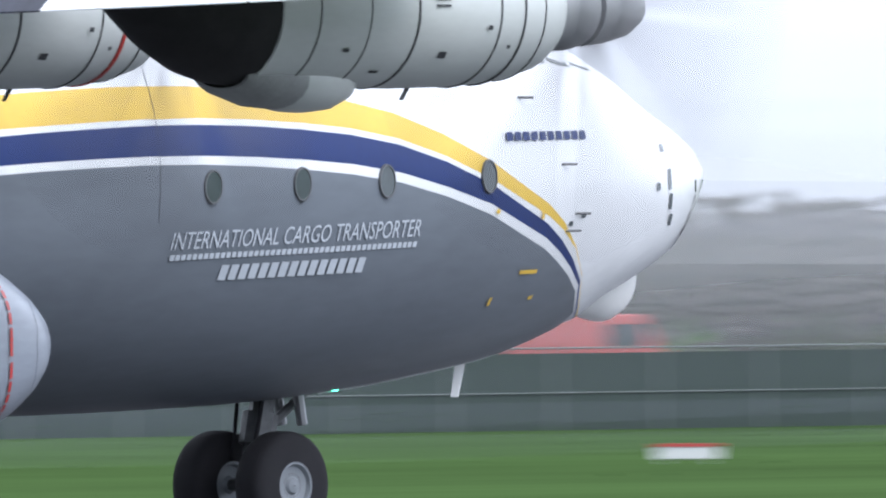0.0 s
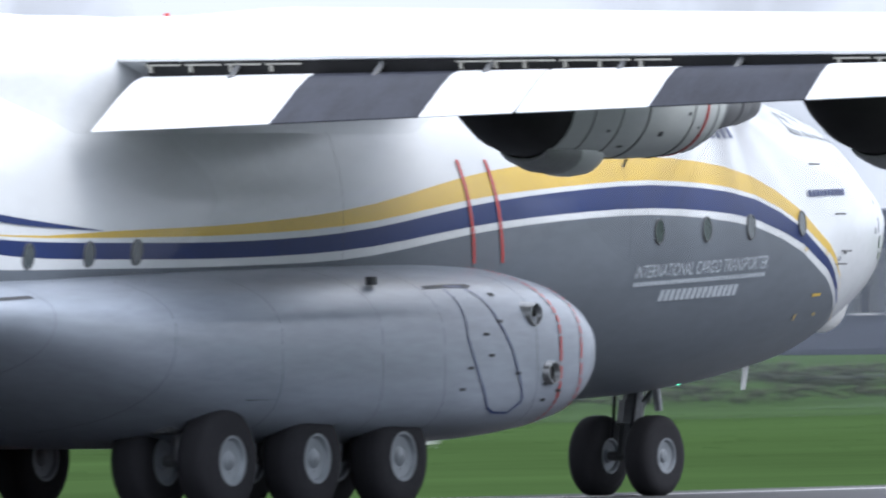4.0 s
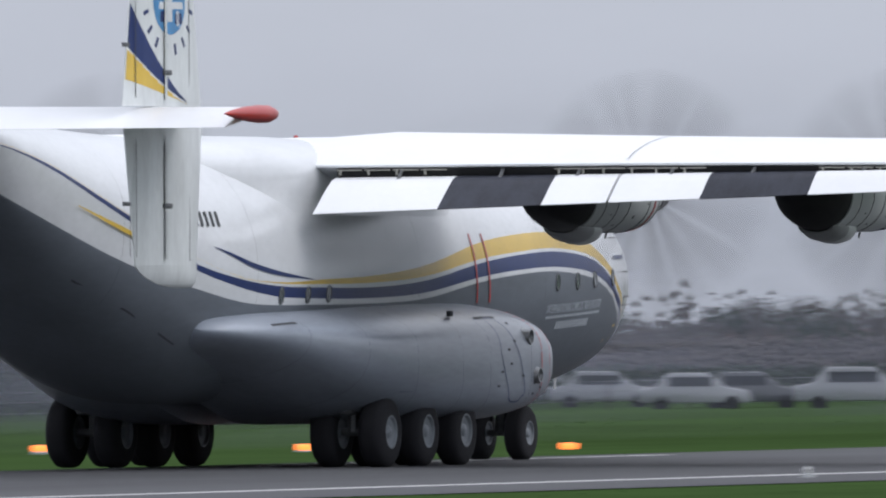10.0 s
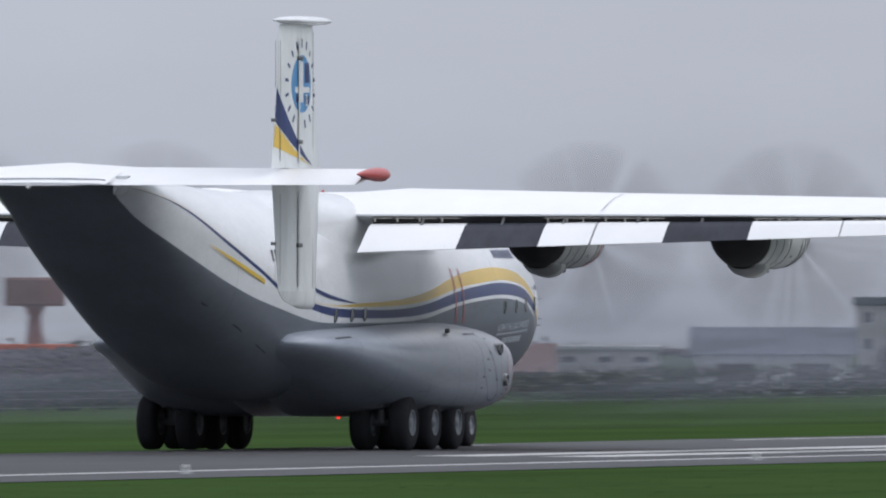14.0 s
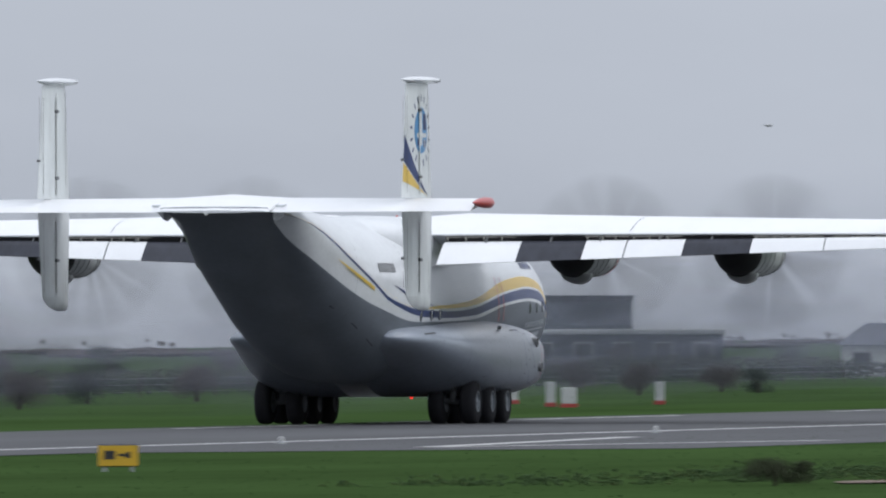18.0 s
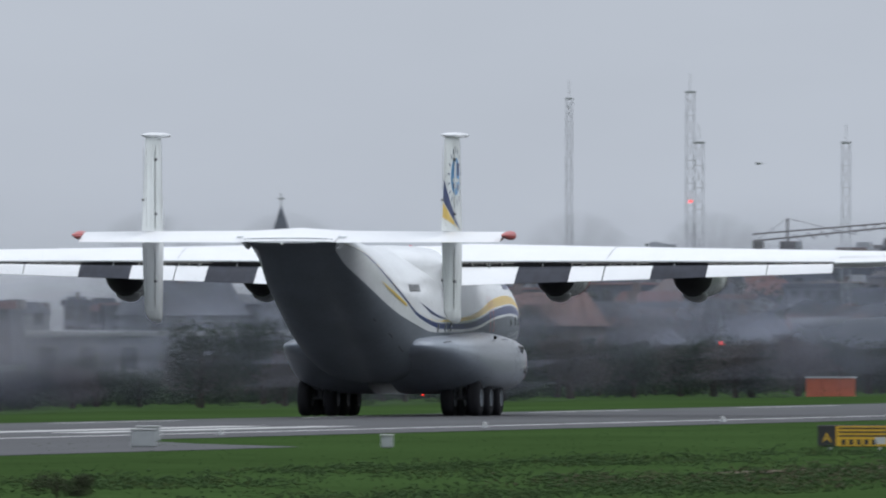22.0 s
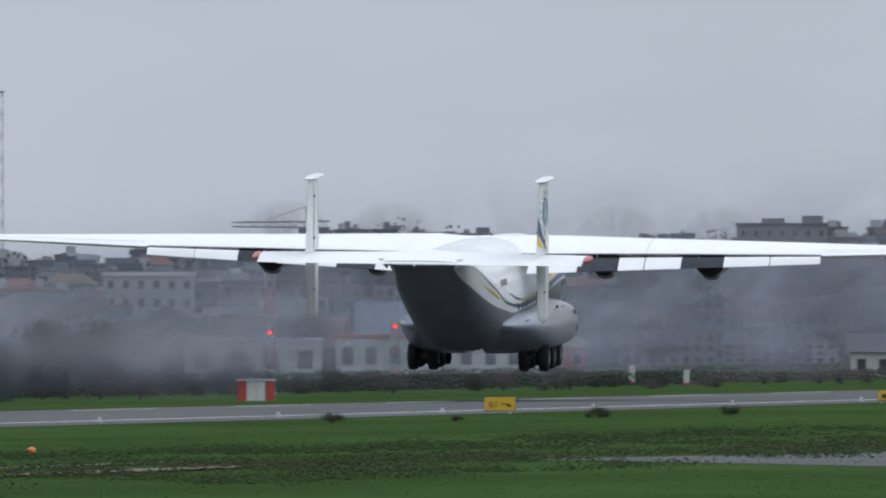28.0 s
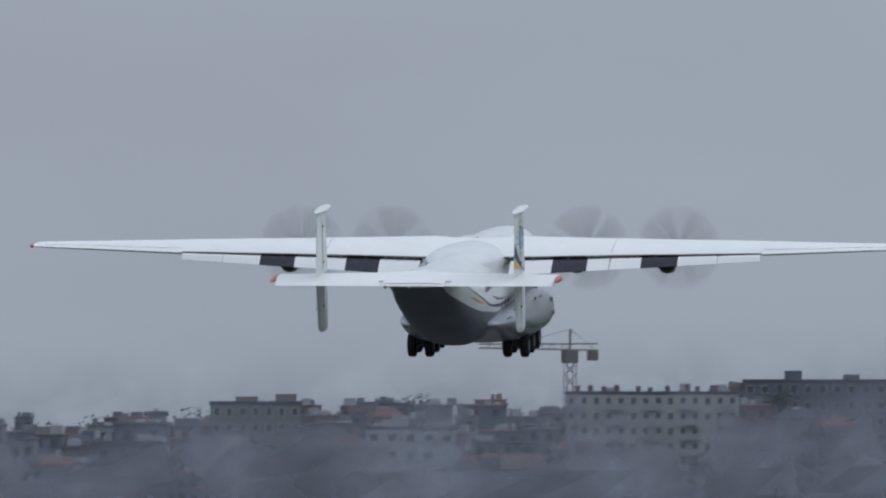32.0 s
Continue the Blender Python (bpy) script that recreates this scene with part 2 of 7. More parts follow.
def skin(rings, bm=None, close=True, caps=True, mats=None):
    """Joins rings of points, each the same in number, to a skin. mats: a slot for each strip between neighbouring points."""
    bm = bm or bmesh.new()
    vs = [[bm.verts.new(p) for p in r] for r in rings]
    n = len(rings[0])
    for a, b in zip(vs, vs[1:]):
        for i in range(n if close else n - 1):
            j = (i + 1) % n
            try:
                f = bm.faces.new((a[i], a[j], b[j], b[i]))
                if mats:
                    f.material_index = mats[i]
            except ValueError:
                pass
    if caps and close:
        for r in (vs[0][::-1], vs[-1]):
            bm.faces.new(r)
    return bm


def turned(rows, seg=24, axis="x", bm=None, centre=(0, 0, 0), caps=True):
    """A turned body: rows of place along the axis and radius."""
    rings = []
    for s, r in rows:
        ring = []
        for k in range(seg):
            a = 2 * math.pi * k / seg
            c, d = r * math.cos(a), r * math.sin(a)
            p = (s, c, d) if axis == "x" else (d, s, c) if axis == "y" else (c, d, s)
            ring.append((p[0] + centre[0], p[1] + centre[1], p[2] + centre[2]))
        rings.append(ring)
    return skin(rings, bm, caps=caps)


def rod(a, b, r, bm=None, seg=8, r2=None):
    """A round bar from a to b."""
    a, b = Vector(a), Vector(b)
    m = (b - a).to_track_quat("Z", "Y").to_matrix()
    rings = [[tuple(p + m @ Vector((q * math.cos(2 * math.pi * k / seg), q * math.sin(2 * math.pi * k / seg), 0))) for k in range(seg)] for p, q in ((a, r), (b, r2 or r))]
    return skin(rings, bm)


def tidy(bm):
    bmesh.ops.recalc_face_normals(bm, faces=bm.faces[:])
    return bm


def at(rows, x):
    """Reads a table of x and values by smooth interpolation."""
    if x <= rows[0][0]:
        return rows[0][1]
    for (a, p), (b, q) in zip(rows, rows[1:]):
        if x <= b:
            return p + (q - p) * (x - a) / (b - a)
    return rows[-1][1]


def smooth_at(rows, x):
    """The same with a cubic through the rows."""
    xs = [r[0] for r in rows]
    if x <= xs[0]:
        return rows[0][1]
    if x >= xs[-1]:
        return rows[-1][1]
    i = max(k for k in range(len(xs)) if xs[k] <= x)
    i = min(i, len(xs) - 2)
    p = [rows[max(i - 1, 0)], rows[i], rows[i + 1], rows[min(i + 2, len(xs) - 1)]]
    d1 = (p[2][1] - p[0][1]) / ((p[2][0] - p[0][0]) or 1)
    d2 = (p[3][1] - p[1][1]) / ((p[3][0] - p[1][0]) or 1)
    h = p[2][0] - p[1][0]
    u = (x - p[1][0]) / h
    return (2 * u**3 - 3 * u**2 + 1) * p[1][1] + (u**3 - 2 * u**2 + u) * h * d1 + (3 * u**2 - 2 * u**3) * p[2][1] + (u**3 - u**2) * h * d2


# ---- the aircraft: x forward, y to port, z up from the wheels' foot, x = 0 at the middle main axle ----
plane = thing("cargo_aircraft", "white and grey four-engined turboprop cargo aircraft with yellow and blue stripes", "aircraft")

TOP = [(-28.6, 8.42), (-27, 8.66), (-25, 8.82), (-20, 8.62), (-15, 8.3), (-9, 8.1), (-3, 8.06), (4, 7.95), (8, 7.84), (13, 7.58), (16, 7.34), (18.5, 7.06), (20.5, 6.74), (22, 6.42), (23, 6.03), (23.9, 5.55), (24.6, 5.24), (25.05, 4.98), (25.38, 4.7)]
KEEL = [(-28.6, 8.26), (-28.1, 8.16), (-26.5, 7.7), (-24, 6.55), (-21, 5.2), (-18, 4.05), (-15.4, 3.1), (-13, 2.4), (-10.5, 1.78), (-8, 1.6), (0, 1.6), (12, 1.6), (15.5, 1.68), (17, 1.76), (18.5, 1.9), (20, 2.09), (21.2, 2.3), (22.3, 2.62), (23.3, 2.98), (24.3, 3.42), (24.9, 3.9), (25.25, 4.35), (25.38, 4.62)]
HALF = [(-28.6, 2.1), (-26, 2.3), (-22, 2.52), (-18, 2.72), (-14, 2.9), (-9, 3.05), (8, 3.06), (12, 3.0), (15, 2.83), (17, 2.62), (19, 2.3), (20.5, 1.98), (22, 1.58), (23, 1.25), (24, 0.85), (24.7, 0.5), (25.1, 0.28), (25.38, 0.04)]
# heights of the stripes' edges on the side: grey to white, white to blue, blue to white, white to yellow, yellow to white
GREY_TOP = [(-28.6, 8.38), (-27.5, 8.2), (-26, 7.65), (-24, 6.95), (-20, 5.9), (-15.7, 4.95), (-12.3, 4.45), (-8.7, 4.05), (-4, 4.0), (0, 4.02), (3.5, 4.12), (7.4, 4.52), (10.2, 4.70), (13.1, 4.77), (16.2, 4.62), (17.8, 4.39), (19.65, 3.94), (20.7, 3.55), (21.6, 3.12), (22.2, 2.72), (22.6, 2.66), (25.4, 2.6)]
BLUE_LOW = [(-28.6, 8.3), (-24, 7.9), (-21, 7.36), (-17.3, 6.36), (-13.4, 5.28), (-12.3, 4.9), (-9.5, 4.46), (-6.9, 4.21), (-4, 4.15), (0, 4.15), (3.5, 4.27), (7.4, 4.64), (10.2, 4.81), (13.1, 4.88), (16.2, 4.75), (17.8, 4.51), (19.65, 4.08), (20.7, 3.68), (21.6, 3.2), (22.2, 2.78), (25.4, 2.62)]
BLUE_TOP = [(-28.6, 8.31), (-24, 7.92), (-21, 7.44), (-17.3, 6.48), (-13.4, 5.42), (-12.3, 5.05), (-9.5, 4.66), (-6.9, 4.47), (-4, 4.42), (0, 4.42), (3.5, 4.57), (7.4, 4.99), (10.2, 5.18), (13.1, 5.27), (16.2, 5.12), (17.8, 4.84), (19.65, 4.29), (20.7, 3.84), (21.6, 3.26), (22.2, 2.8), (25.4, 2.64)]
YEL_LOW = [(-28.6, 8.33), (-24, 7.94), (-21, 7.46), (-17.3, 6.5), (-13.4, 5.44), (-9.5, 4.7), (-6.9, 4.53), (-4, 4.5), (0, 4.53), (3.5, 4.68), (7.4, 5.09), (10.2, 5.26), (13.1, 5.35), (16.2, 5.2), (17.8, 4.91), (19.65, 4.36), (20.7, 3.96), (21.3, 3.6), (22.2, 2.82), (25.4, 2.66)]
YEL_TOP = [(-28.6, 8.34), (-24, 7.95), (-21, 7.47), (-17.3, 6.51), (-13.4, 5.45), (-9.5, 4.71), (-6.5, 4.55), (-4, 4.61), (0, 4.71), (3.5, 4.95), (7.4, 5.49), (10.2, 5.69), (13.1, 5.75), (16.2, 5.55), (17.8, 5.2), (19.65, 4.56), (20.7, 4.08), (21.3, 3.62), (22.2, 2.84), (25.4, 2.68)]


def section(x):
    return smooth_at(TOP, x), smooth_at(KEEL, x), max(smooth_at(HALF, x), 0.03)


def middle(x):
    """Height of the widest place of the fuselage at x."""
    t, k, _ = section(x)
    return k + (t - k) * at([(-28.6, 0.75), (-22, 0.62), (-14, 0.52), (-8, 0.5), (26, 0.5)], x)


def side_y(x, z):
    """Half width of the fuselage at x and height z."""
    t, k, w = section(x)
    m = middle(x)
    if z >= m:
        u = min((z - m) / (t - m), 1)
        return w * (1 - u**2) ** 0.5
    u = min((m - z) / (m - k), 1)
    e = at([(-28.6, 3.4), (-18, 2.8), (-12, 2.5), (-8, 2.3), (26, 2.05)], x)
    return w * (1 - u**e) ** (1 / e)


def half_ring(x):
    """Points from the keel up to the crown on the starboard side, with rows on the stripes' edges, and paint slots for each strip."""
    t, k, w = section(x)
    marks = [k] + [min(max(smooth_at(b, x), k + 0.001 * i), t - 0.001 * (9 - i)) for i, b in enumerate((GREY_TOP, BLUE_LOW, BLUE_TOP, YEL_LOW, YEL_TOP), 1)] + [t]
    for i in range(1, len(marks)):
        marks[i] = max(marks[i], marks[i - 1] + 0.0005)
    rows, slots = [], []
    for i, (a, b, n, s) in enumerate(zip(marks, marks[1:], (14, 1, 3, 1, 3, 14), (0, 1, 2, 1, 3, 1))):
        for j in range(n):
            u = j / n
            if i == 0:
                u = 1 - math.cos(u * math.pi / 2)
            if i == 5:
                u = math.sin(u * math.pi / 2)
            z = a + (b - a) * u
            rows.append((x, -side_y(x, z), z))
            slots.append(s)
    rows.append((x, 0, t))
    return rows, slots


stations = [-28.6, -28.3, -27.5, -26.5, -25] + [-24 + 1.0 * i for i in range(44)] + [20.4, 20.8, 21.2, 21.6, 22, 22.4, 22.8, 23.2, 23.6, 24, 24.3, 24.6, 24.85, 25.05, 25.2, 25.3, 25.38]
rings, slots = [], None
for x in stations:
    r, s = half_ring(x)
    r[0] = (x, 0, r[0][2])
    rings.append(r + [(p[0], -p[1], p[2]) for p in r[-2:0:-1]])
    slots = s + s[::-1]
bm = skin(rings, mats=slots)
bmesh.ops.remove_doubles(bm, verts=bm.verts[:], dist=0.0004)
fuselage = part("fuselage", tidy(bm), [PAINT_GREY, PAINT_WHITE, PAINT_BLUE, PAINT_YELLOW], plane, "white upper hull and grey belly with yellow and blue stripes")


def decal(pts, mat, name, parent, lift=0.02, label="", both=True):
    """Paint laid on the hull's side: a strip between two rows of (x, z), on both sides."""
    for s in (-1, 1) if both else (-1,):
        bm = bmesh.new()
        vs = [[bm.verts.new((x, s * (side_y(x, z) + lift), z)) for x, z in row] for row in pts]
        for a, b in zip(vs, vs[1:]):
            for i in range(len(a) - 1):
                bm.faces.new((a[i], a[i + 1], b[i + 1], b[i]))
        part(name, tidy(bm), mat, parent, label)


def strip(low, high, x0, x1, n):
    xs = [x0 + (x1 - x0) * i / n for i in range(n + 1)]
    return [[(x, smooth_at(low, x)) for x in xs], [(x, smooth_at(high, x)) for x in xs]]


# the second blue streak that curls up behind the yellow one, and the thin yellow streak at the tail
decal(strip([(-11, 5.42), (-10, 5.22), (-8.6, 4.93), (-6.9, 4.73), (-4.4, 4.61)], [(-11, 5.43), (-10, 5.29), (-8.6, 5.05), (-6.9, 4.84), (-4.4, 4.62)], -11, -4.4, 18), PAINT_BLUE, "stripe", fuselage)
decal(strip([(-19.2, 6.42), (-16.5, 5.78), (-14, 5.22)], [(-19.2, 6.44), (-16.5, 5.9), (-14, 5.36)], -19.2, -14, 12), PAINT_YELLOW, "stripe", fuselage)
# two red lines that mark the propellers' plane
for x0 in (7.0, 7.9):
    zs = [4.0 + 1.72 * i / 10 for i in range(11)]
    decal([[(x0 + 0.12 - 0.22 * (z - 4), z) for z in zs], [(x0 + 0.21 - 0.22 * (z - 4), z) for z in zs]], PAINT_RED, "danger_line", fuselage)


def oval_window(x, z, s):
    y = side_y(x, z)
    tilt = (side_y(x, z + 0.15) - side_y(x, z - 0.15)) / 0.3
    yaw = (side_y(x + 0.2, z) - side_y(x - 0.2, z)) / 0.4
    frame_bm, pane_bm = bmesh.new(), bmesh.new()
    def at_(a, r1, r2, d):
        dx, dz = r1 * math.cos(a), r2 * math.sin(a)
        return (x + dx, s * (y + d + tilt * dz + yaw * dx), z + dz)
    n = 20
    ang = [2 * math.pi * k / n for k in range(n)]
    skin([[at_(a, 0.175, 0.22, -0.01) for a in ang], [at_(a, 0.17, 0.215, 0.025) for a in ang], [at_(a, 0.15, 0.192, 0.025) for a in ang], [at_(a, 0.147, 0.19, 0.012) for a in ang]], frame_bm, caps=False)
    pane_bm.faces.new([pane_bm.verts.new(at_(a, 0.149, 0.191, 0.016)) for a in ang])
    fr = part("cabin_window", tidy(frame_bm), STRUT, plane)
    part("pane", tidy(pane_bm), PANE, fr)


for s in (-1, 1):
    for x, z in ((13.2, 4.49), (14.94, 4.52), (16.67, 4.55), (18.93, 4.6), (-6.56, 4.22), (-4.75, 4.24), (-3.32, 4.26)):
        oval_window(x, z, s)


def lettering(text, height, x0, x1, z0, mat, s, slant=0.0, name="lettering"):
    """Words on the hull, bent to its side."""
    cu = bpy.data.curves.new(name, "FONT")
    cu.body, cu.size, cu.shear, cu.resolution_u = text, 1.0, slant, 3
    tmp = bpy.data.objects.new(name, cu)
    me = bpy.data.meshes.new_from_object(tmp)
    bpy.data.objects.remove(tmp)
    bm = bmesh.new()
    bm.from_mesh(me)
    bmesh.ops.triangulate(bm, faces=bm.faces[:])
    xs, ys = [v.co.x for v in bm.verts], [v.co.y for v in bm.verts]
    a, b, c, d = min(xs), max(xs), min(ys), max(ys)
    for v in bm.verts:
        u, q = (v.co.x - a) / (b - a), (v.co.y - c) / (d - c)
        x = x0 + (x1 - x0) * u if s < 0 else x1 - (x1 - x0) * u
        z = z0 + height * q + (x - x0) * 0.03
        v.co = (x, s * (side_y(x, z) + 0.015), z)
    return part(name, tidy(bm), mat, fuselage)


def bars(x0, x1, z0, h, n, mat, s, slant=0.15, rise=0.03, fill=0.74):
    """A line of writing as plain bars."""
    bm = bmesh.new()
    step = (x1 - x0) / n
    for i in range(n):
        a, b = x0 + step * (i + 0.06), x0 + step * (i + 0.06 + fill)
        zz = z0 + (a - x0) * rise
        q = [(a, zz), (b, zz), (b + slant * h, zz + h), (a + slant * h, zz + h)]
        bm.faces.new([bm.verts.new((x, s * (side_y(x, z) + 0.015), z)) for x, z in q])
    return part("lettering", tidy(bm), mat, fuselage)


for s in (-1, 1):
    lettering("INTERNATIONAL CARGO TRANSPORTER", 0.22, 12.49, 17.43, 3.70, PAINT_LETTER, s, 0.2)
    bars(12.5, 17.4, 3.57, 0.07, 46, PAINT_LETTER, s)
    bars(13.5, 16.38, 3.32, 0.19, 15, PAINT_LETTER, s)
    bars(19.4, 21.45, 5.05, 0.11, 10, PAINT_BLUE, s, 0.1, 0.01)
    bars(13.2, 17.0, 6.05, 0.27, 15, PAINT_BLUE, s, 0.2, 0.0, 0.55)
    bars(-13.1, -10.15, 5.92, 0.36, 8, SEAM, s, 0.1, 0.0, 0.5)
    # small yellow rescue marks round the nose
    for x, z, w_, h_ in ((19.9, 3.35, 0.42, 0.05), (19.4, 2.95, 0.06, 0.1), (20.35, 3.02, 0.1, 0.05), (19.1, 4.12, 0.08, 0.06), (20.2, 4.05, 0.06, 0.1)):
        decal([[(x, z), (x + w_, z + 0.01)], [(x, z + h_), (x + w_, z + h_ + 0.01)]], PAINT_YELLOW, "rescue_mark", fuselage, both=False) if s < 0 else None

# chin radome, blade aerials, lamps, probes
rings = []
for u in range(13):
    a = math.pi * u / 12
    x = 23.25 - 0.72 * math.cos(a)
    r = math.sin(a) ** 0.55
    low = at([(22.6, 0.42), (23.5, 0.62), (24.2, 0.55)], x)
    rings.append([(x + 0.25 * max(math.sin(q), 0) * r, 0.4 * r * math.cos(q), 3.3 + low * r * math.sin(q)) for q in [2 * math.pi * k / 18 for k in range(18)]])
part("chin_radome", tidy(skin(rings)), RADOME, plane, "white chin radome under the nose")


def blade_aerial(x, y, z, h, c, mat, name="blade_aerial", parent=plane):
    rings = [[(x + sx * c * (1 - 0.25 * u) - 0.12 * u, y + sy * 0.03, z - h * u) for sx, sy in ((0.5, 0), (0.1, 1), (-0.5, 0), (0.1, -1))] for u in (0, 0.5, 1)]
    return part(name, tidy(skin(rings)), mat, parent)


blade_aerial(20.75, -0.1, 2.25, 0.48, 0.2, RADOME)
# the lit edge of the nose gear bay, painted as a pale rod along the keel
bm = skin([[(18.0 + 0.5 * i, -0.2 + 0.022 * math.cos(q), smooth_at(KEEL, 18.0 + 0.5 * i) + 0.01 + 0.022 * math.sin(q)) for q in [2 * math.pi * k / 6 for k in range(6)]] for i in range(9)])
part("keel_lit_edge", bm, NACELLE, fuselage, "pale rod for the lit edge along the keel")
blade_aerial(9.6, 0, 1.62, 0.25, 0.25, STRUT)
for name, x, y, z, mat in (("green_nose_lamp", 18.24, -0.25, 1.93, GREEN_LAMP), ("belly_beacon", 1.5, -0.8, 1.03, BEACON), ("top_beacon", 2.5, 0, 8.12, PAINT_RED)):
    part(name, tidy(turned([(-0.06, 0.03), (-0.04, 0.06), (0.02, 0.06), (0.05, 0.03)], 12, "z", centre=(x, y, z))), mat, plane)
for x, z in ((20.9, 3.9), (21.1, 4.12), (20.75, 4.75), (20.0, 5.6)):
    y = -side_y(x, z)
    part("air_probe", tidy(rod((x - 0.03, y, z), (x + 0.16, y - 0.09, z), 0.018, seg=6)), STRUT, plane)
# the glazed nose: dark panes low in front
for k in range(5):
    z0, z1 = 3.62 + 0.19 * k, 3.77 + 0.19 * k
    for s in (-1, 1):
        bm = bmesh.new()
        q = []
        for z, e in ((z0, 0.12), (z0, 0.45), (z1, 0.45), (z1, 0.12)):
            xs = [24.0 + 0.02 * i for i in range(70)]
            x = max([v for v in xs if side_y(v, z) > e and section(v)[1] < z] or [24.0])
            q.append((x + 0.02, s * (e + 0.01), z))
        bm.faces.new([bm.verts.new(p) for p in q])
        part("nose_pane", tidy(bm), PANE, plane)
# small dark panes and sockets low on the side of the nose
for x, z, w_, h_ in ((23.74, 4.42, 0.1, 0.26), (23.76, 4.16, 0.1, 0.2), (23.8, 3.95, 0.1, 0.15), (23.6, 4.9, 0.14, 0.1), (23.35, 4.4, 0.1, 0.1), (21.2, 4.06, 0.12, 0.07), (20.9, 3.96, 0.1, 0.06)):
    decal([[(x, z), (x + w_, z)], [(x + 0.02, z + h_), (x + w_ + 0.02, z + h_)]], PANE, "nose_pane", fuselage, 0.012)
# cockpit panes, a band round the crown of the nose
for k in range(4):
    for s in (-1, 1):
        bm = bmesh.new()
        x0, x1 = 22.35 - 0.62 * k, 22.35 - 0.62 * k - 0.5
        q = [(x0, 5.95 + 0.04 * k), (x1, 6.03 + 0.04 * k), (x1 - 0.06, 6.42 + 0.03 * k), (x0 - 0.1, 6.3 + 0.03 * k)]
        vs = []
        for x, z in q:
            z = min(z, section(x)[0] - 0.05)
            vs.append(bm.verts.new((x, s * (side_y(x, z) + 0.015), z)))
        bm.faces.new(vs)
        part("cockpit_pane", tidy(bm), PANE, plane)

# seams of the hull's skin and of the ramp
for x in (12.2, 3.0, -8.2, -16.5):
    t, k, w = section(x)
    zs = [4.05 + (t - 4.25) * i / 16 for i in range(17)]
    decal([[(x, z) for z in zs], [(x + 0.01, z) for z in zs]], SEAM, "skin_seam", fuselage, 0.006)
for s in (-1, 1):
    decal([[(-18.2, 4.62), (-15.2, 3.85), (-12.2, 3.05)], [(-18.2, 4.66), (-15.2, 3.89), (-12.2, 3.09)]], SEAM, "door_seam", fuselage, 0.008) if s < 0 else None

# wheel sponsons
POD_TOP = [(-11.6, 3.55), (-11.45, 3.72), (-11.1, 3.84), (-10.3, 3.9), (-8.5, 3.94), (-6, 3.97), (-1, 4.06), (4, 4.1), (7, 4.04), (8.1, 3.9), (8.68, 3.64), (9.07, 3.3), (9.3, 2.93), (9.39, 2.7), (9.46, 2.48)]
POD_LOW = [(-11.6, 3.2), (-11.45, 2.98), (-11.1, 2.8), (-10.3, 2.6), (-8.8, 2.3), (-7.2, 1.96), (-5.8, 1.62), (-4.6, 1.33), (-3.5, 1.13), (-2.2, 1.06), (-0.5, 1.05), (5, 1.04), (7.0, 1.12), (8.1, 1.27), (8.68, 1.5), (9.1, 1.85), (9.39, 2.24), (9.46, 2.42)]
POD_OUT = [(-11.6, 2.9), (-11.45, 3.2), (-11.1, 3.45), (-10.3, 3.72), (-8.5, 4.05), (-7, 4.3), (-4, 4.65), (0, 4.78), (5, 4.82), (7.2, 4.78), (8.3, 4.6), (8.84, 4.33), (9.22, 3.9), (9.39, 3.4), (9.46, 2.7)]
# how high the widest line of the sponson lies between its foot and its crown, and how sharp its belly and its back are
POD_RIDGE = [(-10.7, 0.55), (-8.5, 0.62), (-5, 0.6), (-1, 0.54), (4, 0.5), (9.7, 0.5)]
POD_BACK = [(-11.6, 1.0), (-7, 0.85), (-2, 0.72), (5, 0.66), (8, 0.7), (9.7, 0.95)]
POD_BELLY = [(-11.7, 1.0), (-8, 0.95), (-4, 0.8), (-1, 0.5), (5, 0.42), (8, 0.55), (9.7, 0.95)]

POD_IN = 0.6


def pod_ring(x, a, s, lift=0.0):
    """The point of the sponson's skin at x and the angle a, from its foot (-90 degrees) to its crown (90)."""
    t, k, o = smooth_at(POD_TOP, x), smooth_at(POD_LOW, x), smooth_at(POD_OUT, x)
    c = k + (t - k) * at(POD_RIDGE, x)
    ca, sa = max(math.cos(a), 0), math.sin(a)
    e = at(POD_BACK if sa > 0 else POD_BELLY, x)
    return (x, s * (POD_IN + (o - POD_IN + lift) * ca**e), c + (t - c + lift if sa > 0 else c - k + lift) * math.copysign(abs(sa) ** e, sa))


def pod_y(x, z):
    """Half width of the sponson at x and height z."""
    t, k, o = smooth_at(POD_TOP, x), smooth_at(POD_LOW, x), smooth_at(POD_OUT, x)
    c = k + (t - k) * at(POD_RIDGE, x)
    e = at(POD_BACK if z > c else POD_BELLY, x)
    q = min(abs(z - c) / (t - c if z > c else c - k), 1) ** (1 / e)
    return POD_IN + (o - POD_IN) * max(1 - q * q, 0) ** (e / 2)


